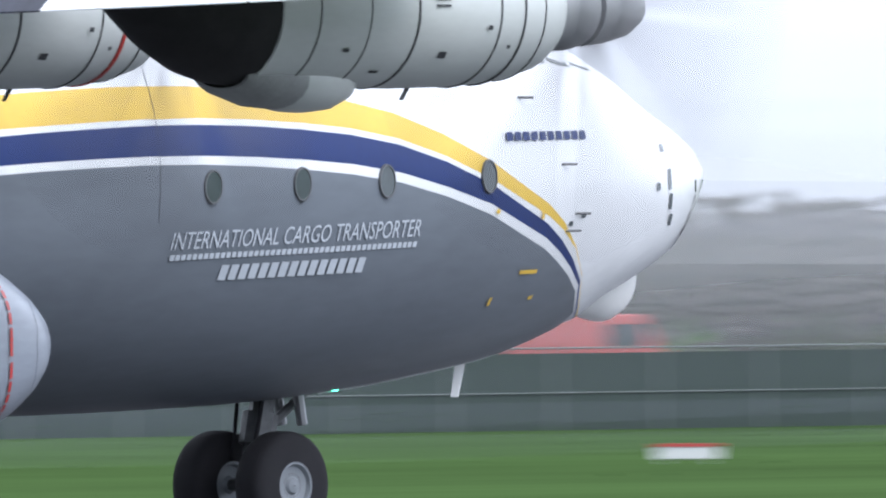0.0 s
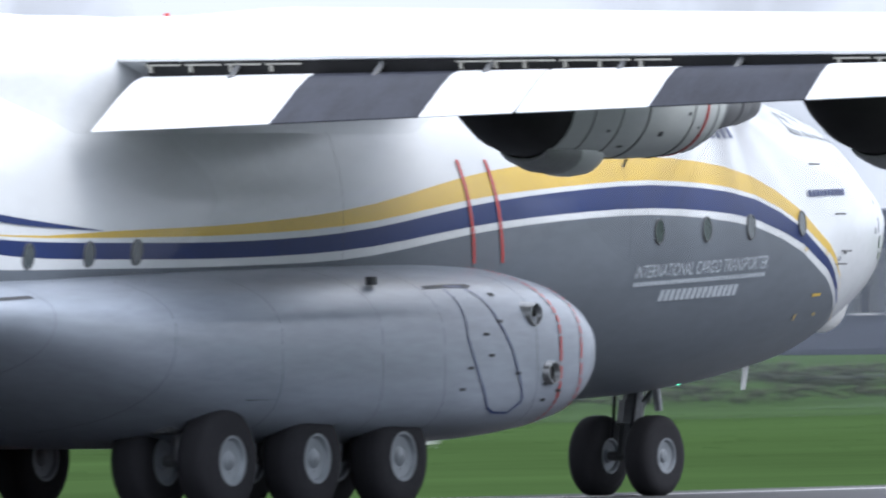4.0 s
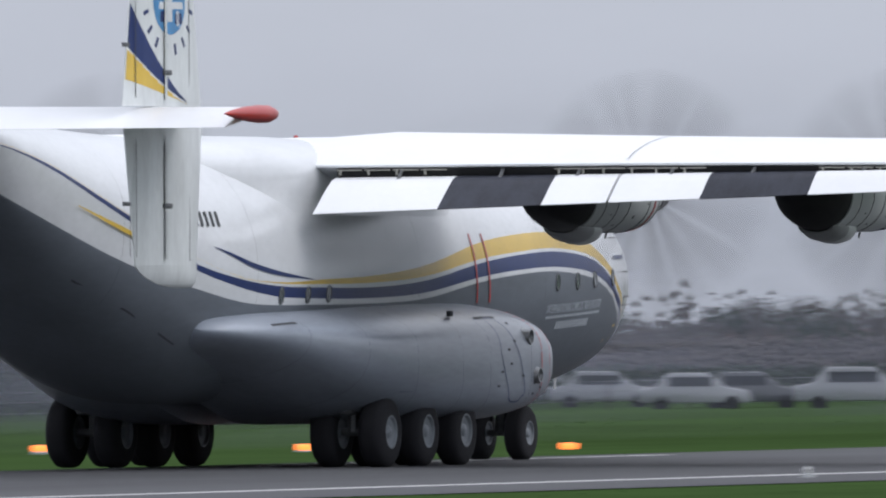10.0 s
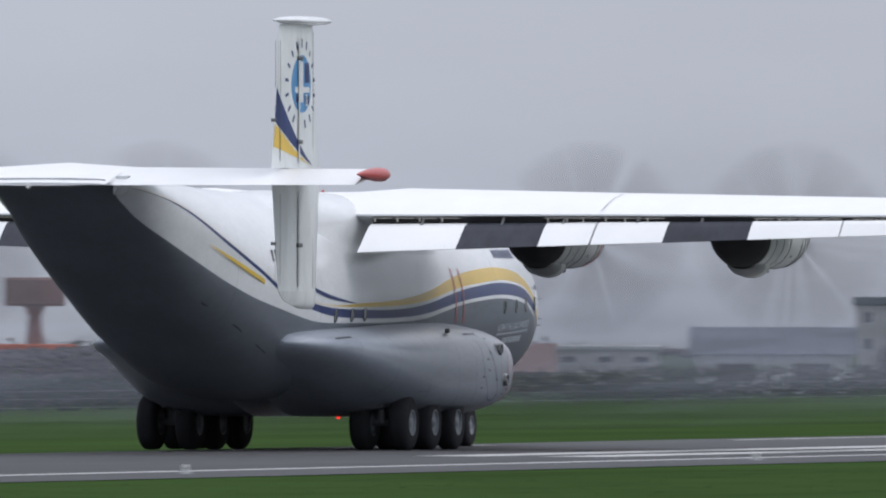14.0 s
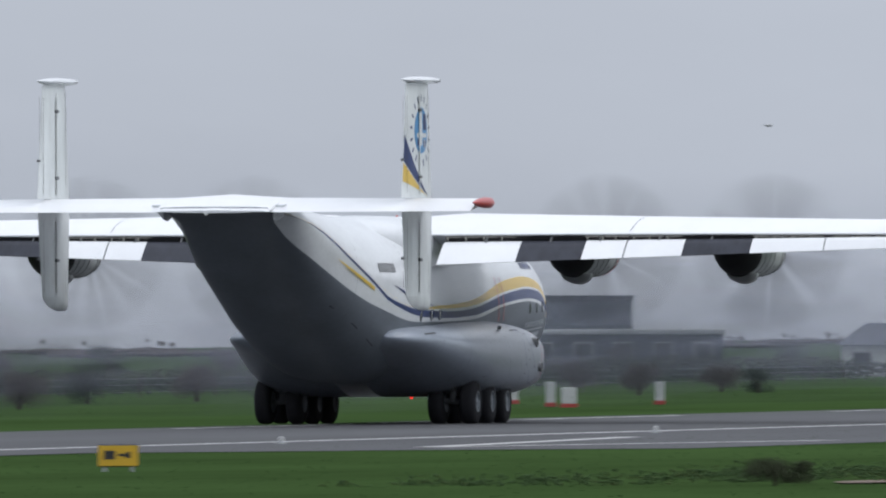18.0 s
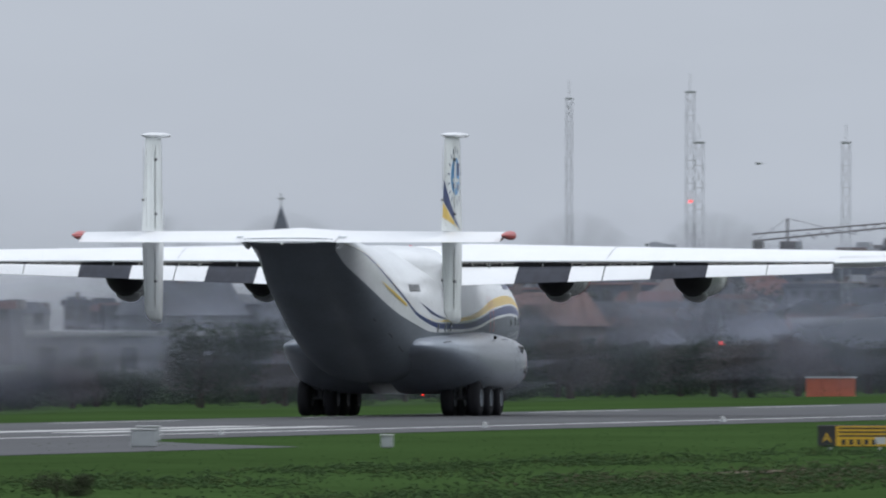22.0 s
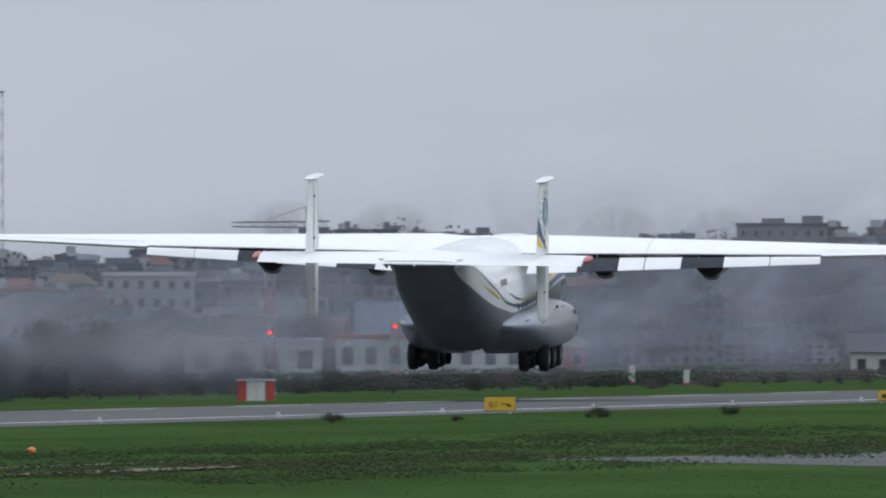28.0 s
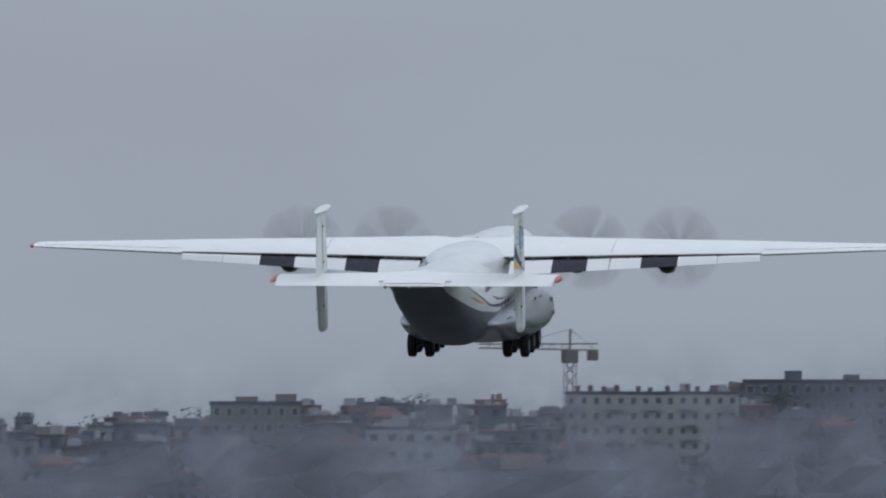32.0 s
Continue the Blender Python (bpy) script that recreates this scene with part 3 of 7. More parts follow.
for s in (-1, 1):
    rings = []
    for x in [-11.6, -11.55, -11.45, -11.3, -11.1, -10.7, -10.3, -9.4, -8.5] + [-7.7 + 0.8 * i for i in range(19)] + [7.4, 7.9, 8.3, 8.6, 8.84, 9.03, 9.19, 9.3, 9.38, 9.42, 9.45]:
        rings.append([pod_ring(x, -math.pi / 2 + math.pi * i / 40, s) for i in range(41)])
    pod = part("wheel_sponson", tidy(skin(rings)), PAINT_POD, plane, "light grey wheel sponson with dashed red bands")

    def pod_strip(pts, wid, mat, name, dash=0):
        """A painted line along (x, z) points of the sponson's side."""
        bm = bmesh.new()
        for i, ((xa, za), (xb, zb)) in enumerate(zip(pts, pts[1:])):
            if dash and i % dash == dash - 1:
                continue
            d = Vector((xb - xa, zb - za)).normalized()
            nx, nz = -d.y * wid / 2, d.x * wid / 2
            q = [(xa + nx, za + nz), (xa - nx, za - nz), (xb - nx, zb - nz), (xb + nx, zb + nz)]
            bm.faces.new([bm.verts.new((x, s * (pod_y(x, z) + 0.014), z)) for x, z in q])
            if dash and i % dash == dash - 2:
                bmesh.ops.remove_doubles(bm, verts=bm.verts[:], dist=0.001)
                part(name, tidy(bm), mat, pod)
                bm = bmesh.new()
        if bm.verts:
            bmesh.ops.remove_doubles(bm, verts=bm.verts[:], dist=0.02)
            part(name, tidy(bm), mat, pod)
        else:
            bm.free()

    # dashed red bands round the front
    for x0, wid in ((6.95, 0.075), (7.72, 0.06)):
        for i in range(30):
            a0, a1 = radians(-78 + 5.5 * i), radians(-78 + 5.5 * i + 4.4)
            bm = bmesh.new()
            q = [pod_ring(x0 + dx, a_, s, 0.012) for dx, a_ in ((0, a0), (wid, a0), (wid, (a0 + a1) / 2), (wid, a1), (0, a1), (0, (a0 + a1) / 2))]
            bm.faces.new([bm.verts.new(p) for p in q])
            part("red_band", tidy(bm), PAINT_RED, pod)
    # butt joints of the skin, and a long joint over the wheels
    for x0 in (-7.6, -4.6, -1.6, 1.4, 3.3, 6.2, 8.35):
        bm = bmesh.new()
        vs = [[bm.verts.new(pod_ring(x0 + dx, radians(-75 + 8 * i), s, 0.006)) for i in range(20)] for dx in (0, 0.012)]
        for i in range(19):
            bm.faces.new((vs[0][i], vs[0][i + 1], vs[1][i + 1], vs[1][i]))
        part("skin_seam", tidy(bm), SEAM, pod)
    # the service door with its dark rounded seam
    pts = [(4.05, 3.6), (4.02, 2.8), (4.4, 2.1), (4.72, 1.64), (4.95, 1.56), (5.45, 1.55), (5.78, 1.74), (5.64, 2.11), (5.39, 2.62), (5.04, 3.06), (4.83, 3.49), (4.65, 3.64), (4.05, 3.64)]
    fine = []
    for (xa, za), (xb, zb) in zip(pts, pts[1:]):
        fine += [(xa + (xb - xa) * i / 6, za + (zb - za) * i / 6) for i in range(6)]
    pod_strip(fine, 0.035, PAINT_BLUE, "door_seam")
    pod_strip([(3.48, 3.63), (4.2, 3.65), (4.95, 3.65)], 0.045, SEAM, "panel_line")
    for z in (2.17, 1.85):
        pod_strip([(-2.4 + i * 0.78, z + 0.012 * i) for i in range(9)], 0.018, SEAM, "panel_line")
    for x, z in ((5.08, 3.06), (5.58, 2.2), (4.1, 2.3), (4.6, 2.85), (4.75, 2.5), (5.3, 3.5), (6.45, 2.15), (6.47, 2.02), (6.5, 1.75), (6.95, 1.9), (3.85, 1.95)):
        pod_strip([(x - 0.09, z), (x + 0.09, z)], 0.05, SEAM, "latch")
    pod_strip([(-9.2, 3.52), (-8.5, 3.55), (-7.8, 3.57)], 0.05, SEAM, "vent_slot")
    # two round intakes with bright lips
    for x, z, r in ((6.14, 3.16, 0.17), (6.58, 2.2, 0.165)):
        y = pod_y(x, z)
        def tube(rows):
            return skin([[(x + 0.45 * d + q * math.cos(a_), s * (y + d), z + q * math.sin(a_)) for a_ in [2 * math.pi * k / 20 for k in range(20)]] for d, q in rows], caps=False)

        lip = part("air_outlet", tidy(tube([(-0.2, r * 1.3), (0.04, r * 1.2), (0.1, r * 1.1), (0.1, r * 0.98), (0.0, r * 0.95)])), STEEL, pod, "bright metal outlet tube")
        # a black disc closes the tube and stands for the shade inside
        bm = tube([(0.01, r * 0.96), (0.005, 0.01)])
        part("hole_shade", tidy(bm), SOOT_GAP_BLACK, lip)
    part("inspection_box", bevelled(boxes((1.9, s * 4.22 - 0.06, 3.68, 2.1, s * 4.22 + 0.06, 3.82)), 0.02), SEAM, pod)


# ---- wings ----
WING = [  # y, leading edge x, trailing edge x, height of the trailing edge, height of the crown, thickness
    (0, 5.9, -3.4, 7.42, 8.10, 1.15), (2.0, 5.8, -3.4, 7.41, 8.12, 1.2), (3.2, 5.7, -3.42, 7.40, 8.24, 1.25), (10.4, 5.0, -2.35, 7.42, 8.10, 1.0),
    (21.1, 4.1, -0.75, 7.40, 7.93, 0.72), (21.2, 4.1, -1.0, 7.34, 7.93, 0.75), (27, 3.4, -0.4, 7.50, 7.84, 0.5), (32.2, 2.7, 0.2, 7.62, 7.77, 0.25)]


def wing_row(y):
    y = abs(y)
    for a, b in zip(WING, WING[1:]):
        if y <= b[0]:
            u = (y - a[0]) / (b[0] - a[0])
            return [p + (q - p) * u for p, q in zip(a, b)]
    return WING[-1]


def wing_top(u, r):
    """Height of the upper skin at u, from the trailing edge (0) to the leading edge (1)."""
    _, le, te, zt, zc, th = r
    zl = zc - th * 0.6
    rise = zt + (zl - zt) * u
    return rise + (zc - (zt + (zl - zt) * 0.6)) * (4 * 0.25 * (math.sin(math.pi * min(u, 1)) ** 0.75))


for s in (-1, 1):
    ys = [0, 1.6, 3.2, 5, 7.15, 9, 10.4, 12, 13.8, 16, 18.5, 21.1, 21.2, 24, 27, 30, 31.6, 32.1, 32.3]
    rings = []
    for y in ys:
        r = wing_row(y)
        _, le, te, zt, zc, th = r
        f = 1.0 if y < 32 else 0.6 if y < 32.2 else 0.2
        up, low = [], []
        for i in range(15):
            u = i / 14
            x = te + (le - te) * (1 - (1 - u) ** 1.6)
            v = (x - te) / (le - te)
            z = wing_top(v, r)
            up.append((x, s * y, zt + (z - zt) * f))
            t_here = th * (math.sin(math.pi * min(max(v, 0), 1)) ** 0.6) * f + 0.05
            low.append((x, s * y, zt + (z - zt) * f - t_here))
        rings.append(up + low[-2::-1])
    wing = part("wing", tidy(skin(rings)), PAINT_WING, plane, "white high wing with open flaps")
    # wing tip lamp
    part("tip_lamp", tidy(turned([(-0.4, 0.04), (-0.2, 0.12), (0.15, 0.12), (0.4, 0.03)], 10, "x", centre=(0.35, s * 32.3, 7.62))), PAINT_RED, wing)

    # flaps: panels behind a dark slot
    panels = [(3.3, 6.3, 0), (6.3, 8.8, 1), (8.8, 10.35, 0), (10.42, 12.62, 0), (12.62, 15.22, 1), (15.22, 18.0, 0), (18.05, 21.1, 0)]

    def flap_row(y):
        u = (y - 3.36) / (21.1 - 3.36)
        te = Vector((-5.06 + 3.75 * u, s * y, 6.22 + 0.62 * u))
        le = Vector((-3.3 + 2.6 * u, s * y, 7.0 + 0.14 * u))
        return le, te

    for y0, y1, black in panels:
        rings = []
        for y in (y0, (y0 + y1) / 2, y1):
            le, te = flap_row(y)
            d = te - le
            nrm = Vector((d.z, 0, -d.x)).normalized()
            if nrm.z < 0:
                nrm = -nrm
            ring = []
            for v, h in ((1, 0.0), (0.75, 0.07), (0.45, 0.16), (0.2, 0.20), (0.05, 0.15), (0, 0.05), (0.03, -0.05), (0.2, -0.10), (0.6, -0.06), (1, -0.02)):
                ring.append(tuple(le + d * v + nrm * h))
            rings.append(ring)
        part("flap", tidy(skin(rings)), PAINT_BLACK if black else PAINT_WING, plane, "flap panel painted black" if black else "white flap panel")
    # a black filler paints the slot's shade; the flap brackets stand in it
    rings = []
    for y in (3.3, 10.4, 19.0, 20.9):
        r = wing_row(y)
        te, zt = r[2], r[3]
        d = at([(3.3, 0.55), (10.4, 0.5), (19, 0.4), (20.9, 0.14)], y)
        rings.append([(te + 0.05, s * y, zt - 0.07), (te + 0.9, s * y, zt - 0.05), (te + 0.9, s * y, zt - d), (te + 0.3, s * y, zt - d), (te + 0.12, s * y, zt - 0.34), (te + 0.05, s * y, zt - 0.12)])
    part("slot_shade_fill", tidy(skin(rings)), SOOT_GAP_BLACK, wing)
    for y in [3.6, 4.3, 5.0, 5.7, 9.0, 9.6, 10.1, 10.8, 11.4, 12.1, 15.5, 16.2, 16.9, 17.6, 18.6, 19.4, 20.2, 20.8]:
        le, te = flap_row(y)
        r = wing_row(y)
        bm = boxes((r[2] - 0.01, s * y - 0.33, r[3] - 0.135, r[2] + 0.04, s * y + 0.33, r[3] - 0.105))
        part("slot_vane", tidy(bm), SLOT_CREAM, wing)
        part("slot_rib", tidy(boxes((r[2] - 0.03, s * y + 0.2, r[3] - 0.24, r[2] + 0.06, s * y + 0.24, r[3] - 0.12))), SLOT_CREAM, wing)
    for y in (4.9, 7.4, 9.3, 11.6, 13.6, 16.3, 19.0):
        le, te = flap_row(y)
        r = wing_row(y)
        bm = rod((r[2] + 0.1, s * y, r[3] - 0.1), tuple(le + (te - le) * 0.22 + Vector((0, 0, 0.16))), 0.05, seg=6)
        part("flap_bracket", tidy(bm), STRUT, wing)
    # aileron and tab seams on the outer wing
    for y0, y1 in ((21.3, 26.5), (26.6, 31.4)):
        bm = bmesh.new()
        q = []
        for y, o in ((y0, 0.55), (y1, 0.45), (y1, 0.48), (y0, 0.58)):
            r = wing_row(y)
            x = r[2] + o
            q.append((x, s * y, wing_top(o / (r[1] - r[2]), r) + 0.012))
        bm.faces.new([bm.verts.new(p) for p in q])
        part("aileron_seam", tidy(bm), SEAM, wing)
    # skin seams across the chord
    for y in (10.4,):
        bm = bmesh.new()
        r = wing_row(y)
        a, b = [], []
        for i in range(12):
            v = 0.02 + 0.9 * i / 11
            x = r[2] + (r[1] - r[2]) * v
            a.append(bm.verts.new((x, s * y, wing_top(v, r) + 0.012)))
            b.append(bm.verts.new((x, s * (y + 0.02), wing_top(v, wing_row(y + 0.02)) + 0.012)))
        for i in range(11):
            bm.faces.new((a[i], a[i + 1], b[i + 1], b[i]))
        part("skin_seam", tidy(bm), SEAM, wing)

# wing root fairing on the hull
rings = []
for x in [-10 + 0.75 * i for i in range(26)]:
    w = at([(-10, 1.75), (-8.5, 2.0), (-6.5, 2.45), (-4.5, 2.85), (-3, 3.05), (5, 3.05), (6.5, 2.6), (7.5, 2.1), (8.75, 1.6)], x)
    h = at([(-10, 7.9), (-7.5, 8.06), (-5, 8.14), (-1, 8.13), (4, 8.02), (6.5, 7.85), (8.75, 7.65)], x)
    w = min(w, side_y(x, 5.9) - 0.09)
    side = []
    for u in (0, 0.125, 0.25, 0.375, 0.5, 0.625, 0.75, 0.875):
        z, q = 5.5 + 1.6 * u, u * u * (3 - 2 * u)
        side.append((side_y(x, z) - 0.02 + (w - side_y(x, z) + 0.02) * q, z))
    crown = [(w * math.cos(a), 7.1 + (h - 7.1) * math.sin(a) ** 0.75) for a in [math.pi * k / 20 for k in range(21)]]
    rings.append([(x, y, z) for y, z in side + crown + [(-y, z) for y, z in side[::-1]]])
part("wing_fairing", tidy(skin(rings)), PAINT_WHITE, plane)

# ---- engines ----
COOLER = material("sooty_cooler_paint", (0.24, 0.25, 0.25), 0.5, vary=0.3, scale=2.0)
spinning, blades = [], []
BLADE_R = 3.1


def propeller(x, y, z, turn, start):
    """A propeller with its hub and four blades; it turns about x."""
    bm = turned([(-0.36, 0.50), (-0.3, 0.53), (0.1, 0.52), (0.34, 0.47)] if turn > 0 else [(-0.36, 0.47), (0.0, 0.44), (0.35, 0.36), (0.6, 0.22), (0.72, 0.1), (0.76, 0.02)], 20, "x")
    hub = part("propeller", tidy(bm), SPINNER, plane, "grey four-bladed propeller")
    for k in range(4):
        m = Matrix.Rotation(math.pi / 2 * k, 4, "X")
        rings = []
        for u in range(9):
            r = 0.4 + (BLADE_R - 0.4) * u / 8
            c = at([(0.4, 0.22), (0.9, 0.38), (1.8, 0.46), (2.6, 0.4), (3.0, 0.28), (3.1, 0.12)], r)
            tw = radians(at([(0.4, 62), (3.1, 28)], r)) * turn
            th = at([(0.4, 0.10), (3.1, 0.02)], r)
            ring = []
            for v, h in ((-0.5, 0), (-0.2, 1), (0.2, 1), (0.5, 0), (0.2, -1), (-0.2, -1)):
                dx, dy = h * th, v * c
                ring.append(tuple(m @ Vector((dx * math.cos(tw) + dy * math.sin(tw), dy * math.cos(tw) - dx * math.sin(tw), r))))
            rings.append(ring)
        blades.append((part("blade", tidy(skin(rings)), BLADE, hub), turn))
    spinning.append((hub, x, y, z, turn, start))
    return hub


for i, y0 in enumerate((-13.8, -7.15, 7.15, 13.8)):
    z0 = 6.68
    body = [(7.42, 0.56), (7.36, 0.66), (7.15, 0.78), (6.7, 0.89), (6.0, 0.95), (5.0, 0.97), (3.8, 0.97), (2.8, 0.965), (2.12, 0.955), (2.1, 0.9)]
    nac = part("engine_nacelle", tidy(turned(body, 36, "x", centre=(0, y0, z0), caps=False)), NACELLE, plane, "pale grey engine nacelle with dark exhaust")
    # the sooty rear body that sinks into the wing
    rings = []
    for x, r, dz in ((2.3, 0.94, 0), (1.9, 0.93, 0.01), (1.45, 0.87, 0.06), (0.95, 0.74, 0.17), (0.4, 0.54, 0.34), (-0.1, 0.3, 0.5), (-0.4, 0.1, 0.62)):
        rings.append([(x, y0 + r * math.cos(a), z0 + dz + r * math.sin(a)) for a in [2 * math.pi * k / 28 for k in range(28)]])
    part("exhaust_fairing", tidy(skin(rings)), SOOT_GAP_BLACK, nac, "soot-black exhaust fairing")
    # oil cooler under it: a pale rounded scoop in front, a darker outlet with an open end behind
    rings = []
    for x, ry, rz, dz in ((2.8, 0.5, 0.33, -0.86), (3.05, 0.53, 0.38, -0.87), (3.4, 0.51, 0.4, -0.86), (3.75, 0.45, 0.38, -0.85), (4.0, 0.35, 0.3, -0.84), (4.12, 0.2, 0.18, -0.84), (4.15, 0.08, 0.07, -0.84)):
        rings.append([(x, y0 + ry * math.cos(a), z0 + dz + rz * math.sin(a)) for a in [2 * math.pi * k / 20 for k in range(20)]])
    part("oil_cooler", tidy(skin(rings)), NACELLE, nac, "pale rounded oil cooler scoop")
    rings = []
    for x, ry, rz, dz in ((2.02, 0.40, 0.16, -0.8), (2.0, 0.46, 0.2, -0.8), (2.1, 0.5, 0.26, -0.81), (2.5, 0.54, 0.34, -0.85), (3.1, 0.52, 0.36, -0.87)):
        rings.append([(x, y0 + ry * math.cos(a), z0 + dz + rz * math.sin(a)) for a in [2 * math.pi * k / 20 for k in range(20)]])
    part("cooler_outlet", tidy(skin(rings, caps=False)), COOLER, nac, "grey oil cooler outlet")
    # the outlet's inner shade, put in as a black disc
    part("throat_shade", tidy(skin([[(2.1, y0 + q * 0.44 * math.cos(a), z0 - 0.8 + q * 0.2 * math.sin(a)) for a in [2 * math.pi * k / 16 for k in range(16)]] for q in (0.02, 1.0)], caps=False)), SOOT_GAP_BLACK, nac)
    # joint lines, a red ring, small vents and an aerial
    for x, r, mat, w in ((4.45, 0.975, SEAM, 0.03), (6.35, 0.935, PAINT_RED if abs(y0) < 10 else SEAM, 0.05 if abs(y0) < 10 else 0.015), (2.75, 0.968, SEAM, 0.015), (5.9, 0.962, SEAM, 0.012), (3.62, 0.972, SEAM, 0.012), (6.75, 0.885, SEAM, 0.012)):
        part("ring_line", tidy(turned([(x - w / 2, r - 0.03), (x - w / 2, r + 0.006), (x + w / 2, r + 0.006), (x + w / 2, r - 0.03)], 36, "x", centre=(0, y0, z0))), mat, nac)
    for x, a, w, h in ((5.0, -0.62, 0.14, 0.10), (5.7, -0.25, 0.08, 0.06), (3.3, -0.55, 0.1, 0.05), (4.0, -0.9, 0.16, 0.05), (6.1, -0.5, 0.06, 0.05), (4.85, 0.1, 0.25, 0.03), (4.85, 0.02, 0.25, 0.03)):
        for sgn in (-1, 1):
            bm = bmesh.new()
            q = []
            for dx, da in ((-w / 2, -h / 2), (w / 2, -h / 2), (w / 2, h / 2), (-w / 2, h / 2)):
                aa = a + da
                q.append((x + dx, y0 + sgn * 0.985 * math.cos(aa), z0 + 0.985 * math.sin(aa)))
            bm.faces.new([bm.verts.new(p) for p in q])
            part("vent", tidy(bm), SEAM, nac)
    blade_aerial(5.25, y0, z0 - 0.95, 0.16, 0.1, STRUT, "drain_mast", nac)
    propeller(7.83, y0, z0, 1, 17 * i)
    propeller(8.62, y0, z0, -1, 31 * i + 9)

# ---- tail ----
rings = []
for y in (-10.0, -8, -5, -2.2, 0, 2.2, 5, 8, 10.0):
    u = abs(y) / 10.0
    le, te = -23.6 - 1.3 * u, -28.5 - 0.1 * u
    zc = 8.55 + 0.02 * u + (0.12 if abs(y) < 1 else 0)
    th = 0.24 - 0.09 * u
    ring = []
    for v, h in ((0, 0.02), (0.15, 0.4), (0.4, 0.85), (0.65, 1), (0.88, 0.75), (0.97, 0.4), (1, 0), (0.97, -0.4), (0.88, -0.75), (0.65, -1), (0.4, -0.85), (0.15, -0.4), (0, -0.02)):
        ring.append((te + (le - te) * v, y, zc + th * h - 0.34 * max(0.42 - v, 0) / 0.42))
    rings.append(ring)
part("tailplane", tidy(skin(rings)), PAINT_WING, plane, "white tailplane between the twin fins")
# broad flat tail edge over the cargo ramp, with a notch at each corner
rings = []
for xx, w, zt_, zb in ((-25.2, 2.1, 8.74, 8.5), (-26.5, 2.2, 8.76, 8.42), (-28.2, 2.24, 8.5, 8.28), (-28.9, 2.2, 8.27, 8.22)):
    rings.append([(xx, y, z) for y, z in ((-w, zb + 0.02), (-w, zt_ - 0.05), (-w * 0.9, zt_), (0, zt_ + 0.02), (w * 0.9, zt_), (w, zt_ - 0.05), (w, zb + 0.02), (w * 0.5, zb - 0.02), (0, zb - 0.03), (-w * 0.5, zb - 0.02))])
part("tail_edge", tidy(skin(rings)), PAINT_WING, plane, "flat white tail edge over the ramp", smooth=False)
for s in (-1, 1):
    part("corner_fillet", tidy(skin([[(x, s * (2.15 + d), z) for d, z in ((0, 8.5), (0.5 * q, 8.5), (0.1 * q, 8.5 - 0.5 * q), (0, 8.5 - 0.62 * q))] for x, q in ((-27.9, 0.9), (-27.2, 1.0), (-26.2, 0.7), (-25.4, 0.2))])), PAINT_WHITE, plane)
part("tail_lamp", tidy(turned([(-0.1, 0.06), (0, 0.1), (0.1, 0.06)], 10, "x", centre=(-28.85, 0.25, 8.18))), RADOME, plane)
for y in (-9.3, -7.9, -5.6, -3.4, 3.4, 5.6, 7.9, 9.3):
    part("hinge", bevelled(boxes((-26.6, y - 0.05, 8.34, -26.2, y + 0.05, 8.42)), 0.015), STRUT, plane)
